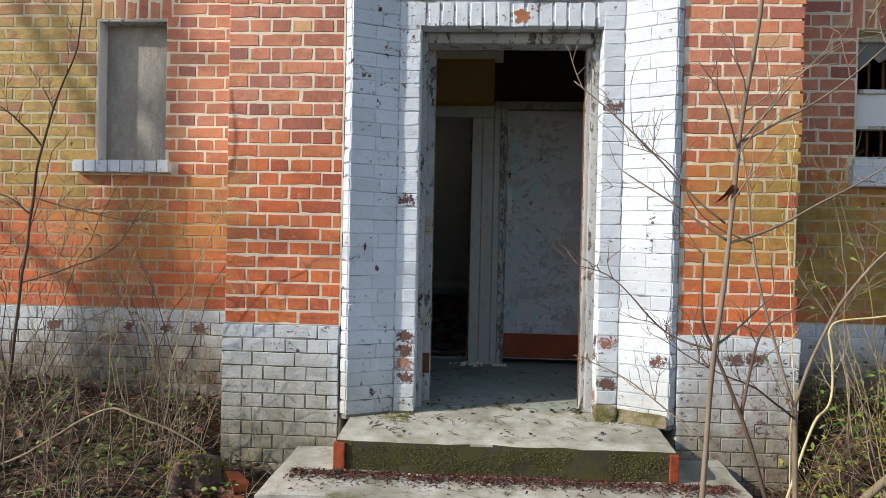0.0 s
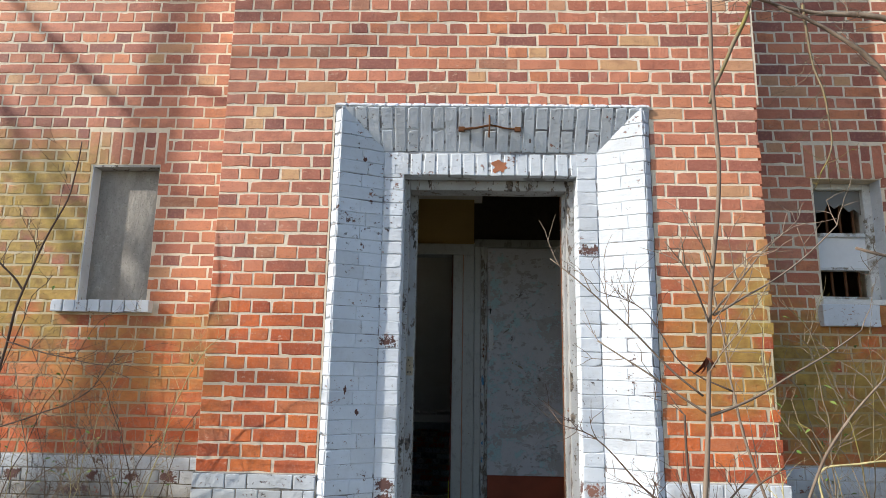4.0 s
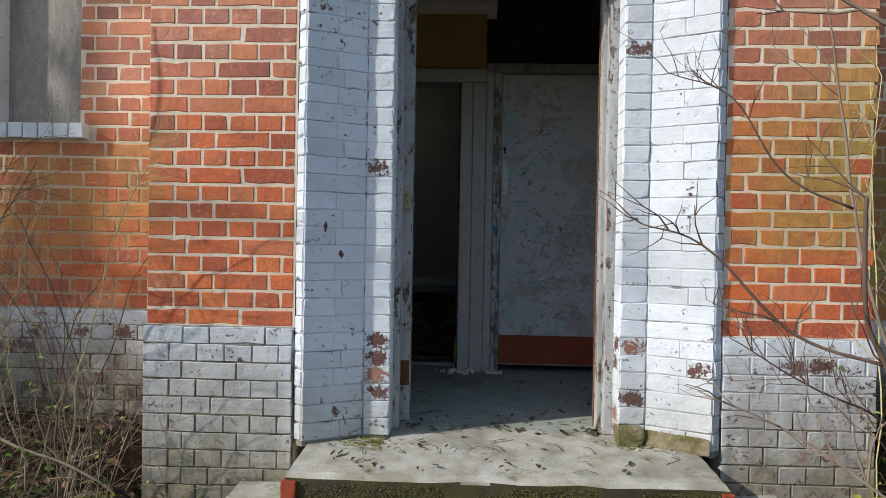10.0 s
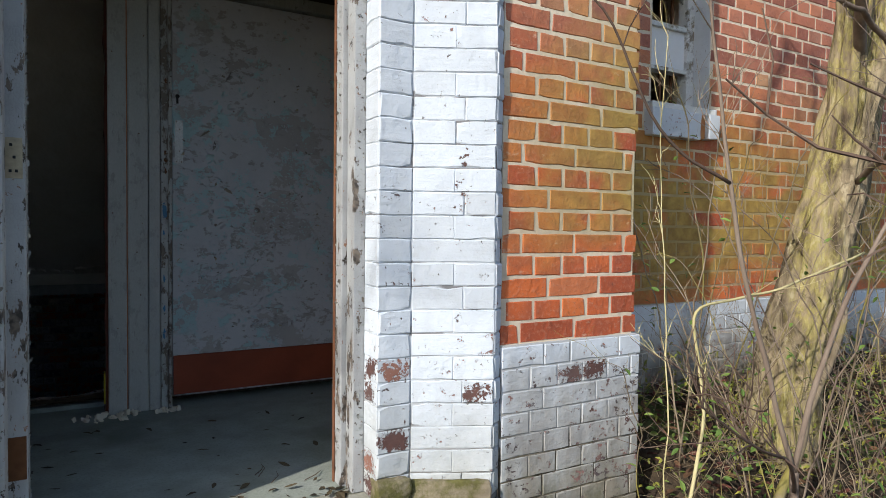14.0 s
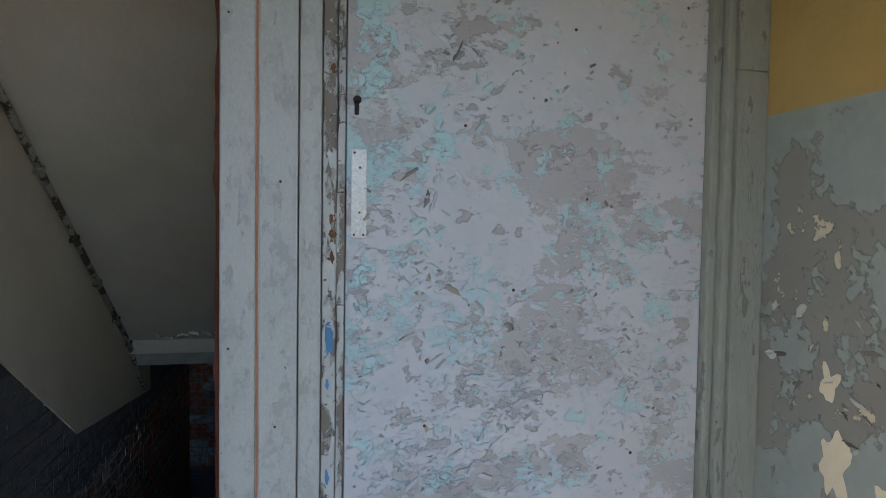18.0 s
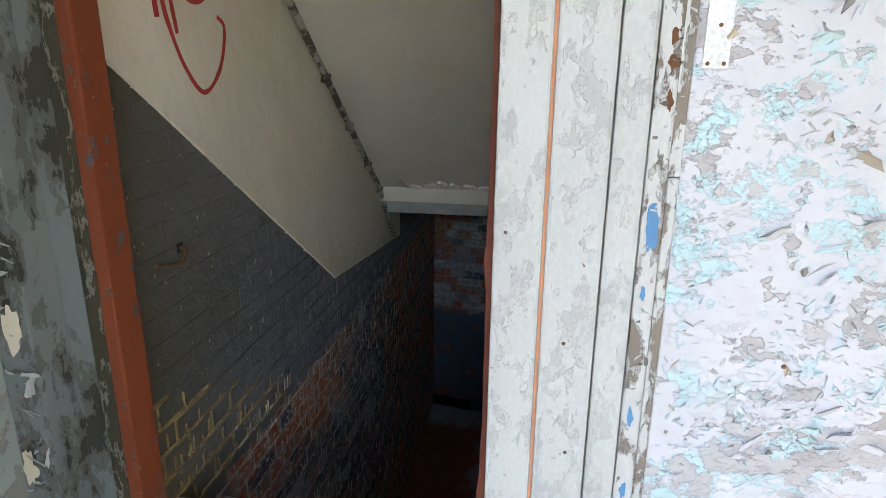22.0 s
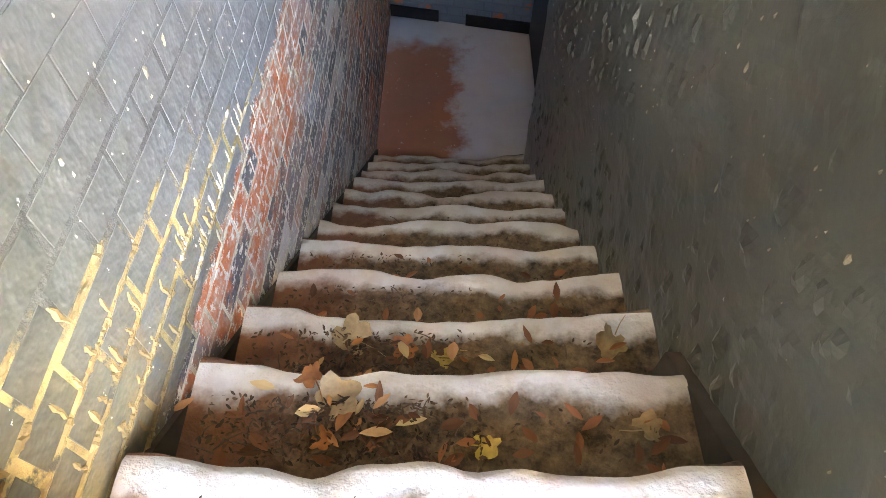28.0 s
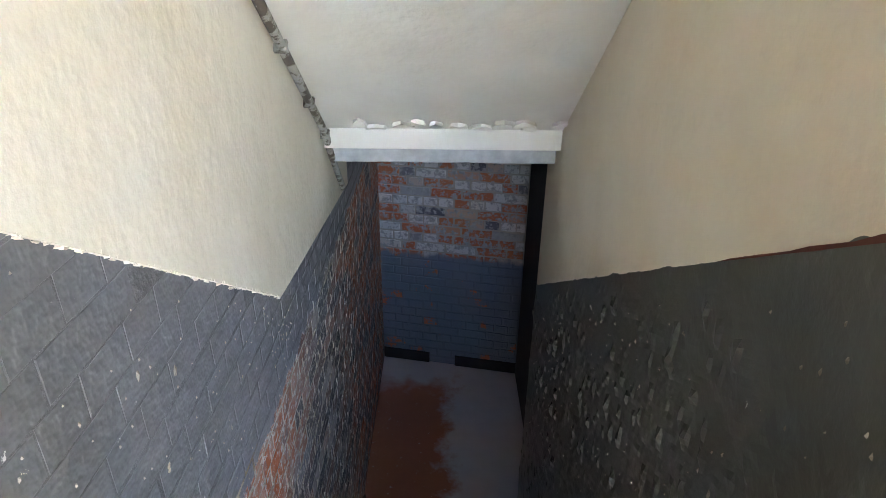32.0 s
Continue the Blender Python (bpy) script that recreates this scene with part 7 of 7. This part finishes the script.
tagged(part("plaster_shards", bm, SOFFIT, bpy.data.objects["ceiling_soffit"], "loose plaster shards over the beam"), kind="stuff")

# ---- leaves, twigs and dirt on the stairs ----
def on_stairs(count, first, last, spread):
    out = []
    for _ in range(count):
        k = min(last, first + int(abs(rng.gauss(0, spread))))
        y = Y0 + GOING * k - rng.uniform(0.09, 0.20)
        out.append((rng.uniform(SL + 0.05, SR - 0.08), y, TOPZ - RISE * k + 0.001))
    return out


stuff_y = [(min(-0.55, max(SL + 0.06, rng.gauss(-0.80, 0.14))), Y0 + GOING * k - rng.uniform(0.075, 0.20), TOPZ - RISE * k + 0.002 + 0.012 * rng.random()) for k in (1, 1, 1, 2, 2, 0, 3, 4) for _ in range(230)]
scatter("stair_leaves", "brown and black leaf crumbs heaped on the upper treads", "fallen leaves", on_stairs(700, 0, 11, 4) + stuff_y, leaf_mat("stair_leaf", (0.05, 0.035, 0.025), (0.15, 0.085, 0.045)), 0.014, 0.7, 0.004)
scatter("russet_leaves", "russet and brown dead leaves along the backs of the treads", "fallen leaves", [(rng.uniform(SL + 0.08, SR - 0.10), Y0 + GOING * k - rng.uniform(0.09, 0.2), TOPZ - RISE * k + 0.008) for k in (1, 1, 1, 2, 2, 3, 4) for _ in range(16)], leaf_mat("russet_leaf", (0.10, 0.04, 0.02), (0.30, 0.12, 0.05)), 0.045, 0.5, 0.006)
scatter("bright_leaves", "yellow and orange dead leaves on the upper treads", "fallen leaves", [(rng.gauss(-0.74, 0.13), Y0 + GOING * k - rng.uniform(0.05, 0.17), TOPZ - RISE * k + 0.012) for k in (1, 1, 1, 2, 2) for _ in range(4)], leaf_mat("bright_leaf", (0.42, 0.15, 0.05), (0.55, 0.42, 0.22)), 0.055, 0.35, 0.006)
bm = bmesh.new()
for k in (0, 1, 1, 1, 2, 2, 3, 4, 6):
    for _ in range(9):
        x, y, a, L = min(-0.3, rng.gauss(-0.80, 0.16)), Y0 + GOING * k - rng.uniform(0.09, 0.2), rng.uniform(0, math.pi), rng.uniform(0.02, 0.07)
        z = TOPZ - RISE * k + 0.005
        tube(bm, [(x, y, z), (x + math.cos(a) * L * 0.5, y + math.sin(a) * L * 0.3, z + 0.012), (x + math.cos(a) * L, y + math.sin(a) * L * 0.6, z + 0.006)], 0.0016, 0.001, 4)
tagged(part("stair_twigs", bm, BARK_DARK), "thin black twigs among the leaves on the treads", "twigs", kind="stuff")

def lobed_leaf(x, y, z, size, turn, material, label, seed):
    """A large dead leaf with five lobes, dished and curled."""
    r = random.Random(seed)
    bm = bmesh.new()
    rings = []
    for f in (0.35, 0.7, 1.0):
        ring = []
        for k in range(30):
            a = 2 * math.pi * k / 30
            lobe = (0.70 + 0.30 * abs(math.cos(a * 2.5)) if abs(a - math.pi) > 0.3 else 0.5) * (0.62 + 0.38 * abs(math.sin(a * 0.5 + seed)))
            d = size * 0.43 * f * (lobe if f > 0.5 else 0.8) * r.uniform(0.93, 1.05)
            ring.append(bm.verts.new((math.cos(a) * d, math.sin(a) * d, 0.45 * d * f * math.sin(a * 2 + seed) + 0.45 * d * f * r.uniform(0.1, 0.7))))
        rings.append(ring)
    mid = bm.verts.new((0, 0, 0.001))
    for k in range(30):
        m = (k + 1) % 30
        bm.faces.new((mid, rings[0][k], rings[0][m]))
        for p, q in zip(rings, rings[1:]):
            bm.faces.new((p[k], q[k], q[m], p[m]))
    tube(bm, [(-size * 0.2, 0, 0.002), (-size * 0.5, 0.004, 0.006), (-size * 0.75, 0.012, 0.002)], 0.0014, 0.0009, 4)
    ob = tagged(part("fallen_leaf", bm, material, smooth=True), label, "leaf", "large leaves on the stairs")
    ob.matrix_world = pose(x, y, z, r.uniform(-12, 12), r.uniform(-12, 12), turn)


TAN_LEAF, ORANGE_LEAF, YELLOW_LEAF = (plain(nm, c, 0.7, vary=0.6, scale=45) for nm, c in (("tan_leaf", (0.36, 0.25, 0.13)), ("orange_leaf", (0.38, 0.14, 0.045)), ("yellow_leaf", (0.48, 0.33, 0.08))))
for k, (x, y, z, size, turn, m, lb) in enumerate((
        (-0.81, 2.040, -0.122, 0.125, 40, TAN_LEAF, "large tan lobed dead leaf on the stairs"), (-0.83, 2.255, -0.300, 0.130, 160, TAN_LEAF, "large tan lobed dead leaf on the stairs"),
        (-0.70, 2.235, -0.302, 0.085, 75, ORANGE_LEAF, "curled orange dead leaf on the stairs"), (-0.62, 2.215, -0.302, 0.075, 210, YELLOW_LEAF, "yellow dead leaf on the stairs"),
        (-0.54, 1.965, -0.124, 0.070, 10, YELLOW_LEAF, "yellow dead leaf on the stairs"), (-0.83, 1.965, -0.124, 0.062, 300, ORANGE_LEAF, "curled orange dead leaf on the stairs"),
        (-0.86, 2.085, -0.122, 0.075, 130, ORANGE_LEAF, "curled orange dead leaf on the stairs"), (-0.24, 2.255, -0.302, 0.105, 250, TAN_LEAF, "large tan lobed dead leaf on the stairs"),
        (-0.25, 2.000, -0.124, 0.080, 20, TAN_LEAF, "large tan lobed dead leaf on the stairs"))):
    lobed_leaf(x, y, z, size, turn, m, lb, 300 + k)

# ---- bricks of the walls, last of all ----
def lay_front(parent, u0, u1, v0, v1, y, single, joined, holes=(), limit=300, near=None, seed=1, phase=0, lift=0.0, bared=(), edge=0.003, joint=JOINT):
    worn = random.Random(seed)
    rows = [(u, v, w - (worn.choice((0.004, 0.010, 0.022, 0.030)) if 0.6 < v < 1.35 else worn.uniform(0, 0.006)), h) if abs(u + w + joint - BAY_R) < 0.012 else (u, v, w, h) for u, v, w, h in bond(u0, u1, v0, v1, holes, phase, joint)]
    lay(parent, rows, Matrix.Translation((0, y - lift, 0)), single, joined, limit, near or (lambda u, v: abs(v - 1.2)), seed, edge, bared)


BARE_SPOTS = [(1.16, 0.40), (1.31, 0.36), (-2.1, 0.37), (-1.9, 0.37), (-2.3, 0.37), (-2.5, 0.28), (-2.8, 0.37)]


def soldiers(parent, x0, x1, v0, v1, place, single, joined, limit, seed, tiers=1):
    out, n = [], round((x1 - x0) / COURSE)
    w = (x1 - x0) / n
    for i in range(n):
        cut = [0.0, 1.0] if tiers == 1 else ([0.0, 0.5, 1.0] if i % 2 else [0.0, 1.0])
        for a, b in zip(cut, cut[1:]):
            out.append((x0 + i * w, v0 + (v1 - v0) * a, w - JOINT, (v1 - v0) * (b - a) - JOINT))
    lay(parent, out, place, single, joined, limit, lambda u, v: 0, seed)


lay_front(bay, BAY_L, BAY_R, PLINTH + 0.004, 4.2, 0.0, RED, RED_J, [(-SUR, SUR, 0, TOP)], near=lambda u, v: abs(v - 1.1) if abs(u) > SUR else 9)
lay_front(wall_left, -4.4, BAY_L, 0.504, 4.2, RECESS, RED, RED_J, [LW, (LW[0] - 0.04, LW[1] + 0.04, LW[3], LW[3] + 0.236), (-2.69, -2.07, 1.335, 1.425)], near=lambda u, v: abs(u + 2.1) + 0.4 * abs(v - 1.4), seed=2)
lay_front(wall_right, BAY_R, 6.5, 0.524, 4.2, RECESS, RED, RED_J, [RW, (RW[0] - 0.04, RW[1] + 0.04, RW[3], RW[3] + 0.236), (2.0, 2.50, 1.33, 1.495)], near=lambda u, v: abs(u - 2.2) + 0.4 * abs(v - 1.4), seed=3)
soldiers(wall_left, LW[0] - 0.04, LW[1] + 0.04, LW[3] + 0.004, LW[3] + 0.236, Matrix.Translation((0, RECESS, 0)), RED, RED_J, 0, 4, 2)
soldiers(wall_right, RW[0] - 0.04, RW[1] + 0.04, RW[3] + 0.004, RW[3] + 0.236, Matrix.Translation((0, RECESS, 0)), RED, RED_J, 0, 5, 2)
for u0, u1, y, top, seed in ((BAY_L - 0.008, -SUR, 0.0, PLINTH, 6), (SUR, BAY_R + 0.008, 0.0, PLINTH, 7), (-4.4, BAY_L - 0.008, RECESS, 0.50, 8), (BAY_R + 0.008, 6.5, RECESS, 0.52, 9)):
    lay_front(plinth, u0, u1, top - 11 * COURSE, top, y, WHITE, WHITE_J, limit=72, joint=0.0060, edge=0.0022, near=lambda u, v: abs(abs(u) - 1.1), seed=seed, lift=0.013, bared=BARE_SPOTS)

# mossy bare base blocks under the right-hand splay
BASE_MOSS = concrete("mossy_base", (0.34, 0.29, 0.22), (0.20, 0.16, 0.10), (0.16, 0.15, 0.05))
for m, w, h in ((facing((0.615, 0.083, -0.012), -26.57), 0.262, 0.072), (facing((0.497, 0.072, -0.012), 0.0), 0.112, 0.085)):
    bm = box(bmesh.new(), 0.0, w, -0.012, 0.06, 0.0, h, 0.007)
    bmesh.ops.subdivide_edges(bm, edges=bm.edges[:], cuts=2, use_grid_fill=True)
    for v in bm.verts:
        v.co += noise.noise_vector(v.co * 23 + Vector((w, h, 0)) * 40) * 0.010
    bm.transform(m)
    part("base_block", bm, BASE_MOSS, surround, "mossy bare base block")

# splays, faces, reveals and arrises of the surround
SPL = math.hypot(0.24, 0.12)
for s in (-1, 1):
    rows = []
    v, k = 0.004, 0
    while v < 2.52:
        h = min(COURSE, 2.53 - v) - JOINT * 0.24
        cuts = [0, 0.5, 1] if k % 2 else ([0, 1] if k % 4 else [0, 0.62, 1])
        rows += [(SPL * a, v, SPL * (b - a) - JOINT * 0.12, h) for a, b in zip(cuts, cuts[1:])]
        v, k = v + COURSE, k + 1
    lay(surround, rows, facing((-0.86, -0.03, 0), 26.57) if s < 0 else facing((0.62, 0.09, 0), -26.57), WHITE, WHITE_J, 60, lambda u, v: v, 20 + s, 0.0030, [] if s < 0 else [(0.2, 0.36)], proud=0.0024)
    face = [(0.0, 0.004 + k * COURSE, 0.117, COURSE - JOINT * 0.24) for k in range(30) if 0.004 + k * COURSE < 2.23]
    lay(surround, face, Matrix.Translation((-0.617 if s < 0 else 0.501, 0.09, 0)), WHITE, WHITE_J, 30, lambda u, v: v, 22 + s, 0.0034, [(0.05, z) for z in (0.20, 0.29, 0.37, 0.44, 1.19)] if s < 0 else [(0.05, z) for z in (0.22, 0.44, 1.74)], proud=0.0026)
    reveal = [(0.002, 0.004 + k * COURSE, 0.105, COURSE - JOINT * 0.24) for k in range(29) if 0.004 + k * COURSE < 2.09]
    lay(surround, reveal, facing((-0.50, 0.092, 0), 90) if s < 0 else facing((0.50, 0.20, 0), -90), WHITE, WHITE_J, 29, lambda u, v: v, 24 + s, 0.0034, [(0.05, z) for z in (0.44, 0.36, 0.14, 0.06)] if s > 0 else [])
    arris = [(0.002, 0.004 + k * COURSE, 0.050, COURSE - JOINT * 0.24) for k in range(34) if 0.004 + k * COURSE < 2.5]
    lay(surround, arris, facing((-0.905, 0.0, 0), -33.7) if s < 0 else facing((0.86, -0.03, 0), 33.7), WHITE, WHITE_J, 0, lambda u, v: v, 26 + s, 0.0055, proud=0.004)


def sloped(y0, z0, y1, z1):
    v = Vector((0, y1 - y0, z1 - z0)).normalized()
    d = v.cross(Vector((1, 0, 0)))
    return Matrix(((1, 0, 0, 0), (0, d.y, v.y, y0), (0, d.z, v.z, z0), (0, 0, 0, 1)))


soldiers(surround, -0.86, 0.86, 0.0, 0.268, sloped(0.09, 2.29, -0.03, 2.53), WHITE, WHITE_J, 40, 30, 2)
soldiers(surround, -0.62, 0.62, 0.0, 0.14, sloped(0.09, 2.15, 0.09, 2.29), WHITE, WHITE_J, 20, 31)
soldiers(surround, -0.90, 0.90, 0.0, 0.042, sloped(-0.03, 2.53, 0.0, 2.56), WHITE, WHITE_J, 0, 32)

# stair walls
rim = lambda y: 0.873 + 0.69 * (2.29 - y) if y < 3.265 else 0.20 - 0.11 * (y - 3.265)
rows = [b for b in bond(0.0, SB - 1.64, -2.1, 0.408, joint=0.0105) + bond(0.0, SB - 1.64, 0.408, 1.4, phase=33, joint=0.0040, jitter=0.011) if b[1] < rim(1.64 + b[0] + b[2] * 0.5) and b[1] > -RISE / GOING * (1.64 + b[0] - Y0) - 0.45]
wear = random.Random(77)
worn_rows = []
for u, v, w, h in rows:         # bricks rounded back where the paint has sprung off the joints beside the door
    if v + 0.42 * (1.64 + u) < 1.16 + wear.uniform(-0.12, 0.12) and v > PAINT_EDGE - 0.05:
        a, b = wear.uniform(0.002, 0.007), wear.uniform(0.002, 0.008)
        u, v, w, h = u + a * wear.random(), v + b * wear.random(), w - a, h - b
    worn_rows.append((u, v, w, h))
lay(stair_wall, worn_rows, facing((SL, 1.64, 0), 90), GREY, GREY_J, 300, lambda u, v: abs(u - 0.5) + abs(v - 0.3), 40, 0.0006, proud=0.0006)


def end_brick(joined):
    n = Nodes("mottled_old_brick")
    r = own_random(n, joined)
    high = n.ramp(r, [(0, (0.12, 0.12, 0.15)), (0.22, (0.62, 0.60, 0.60)), (0.5, (0.70, 0.67, 0.66)), (0.62, (0.55, 0.44, 0.38)), (0.66, (0.52, 0.20, 0.10)), (1, (0.52, 0.15, 0.07))])
    flake = n.step(n.noise(26, 6, 0.75), 0.50, 0.54)
    high = n.mix(flake, high, n.mix(n.noise(40), (0.66, 0.64, 0.63), (0.12, 0.12, 0.14)))
    low = n.mix(n.step(n.math("ADD", n.noise(5, 5, 0.7), n.math("MULTIPLY", r, 0.2)), 0.725, 0.745), (0.17, 0.205, 0.265), (0.50, 0.17, 0.09))
    z = n.math("ADD", n.axis(2), n.math("MULTIPLY", n.noise(5, 4), 0.22))
    n.bump((flake, 0.5, 0.004), (n.noise(40, 5), 0.5, 0.004))
    return n.done(n.mix(n.step(z, -0.97, -0.93), low, high), 0.7)


lay(stair_back, bond(0.0, END_W, LOW, 0.3), END, end_brick(False), end_brick(True), 300, lambda u, v: abs(u - 0.5) + abs(v + 0.9), 41)
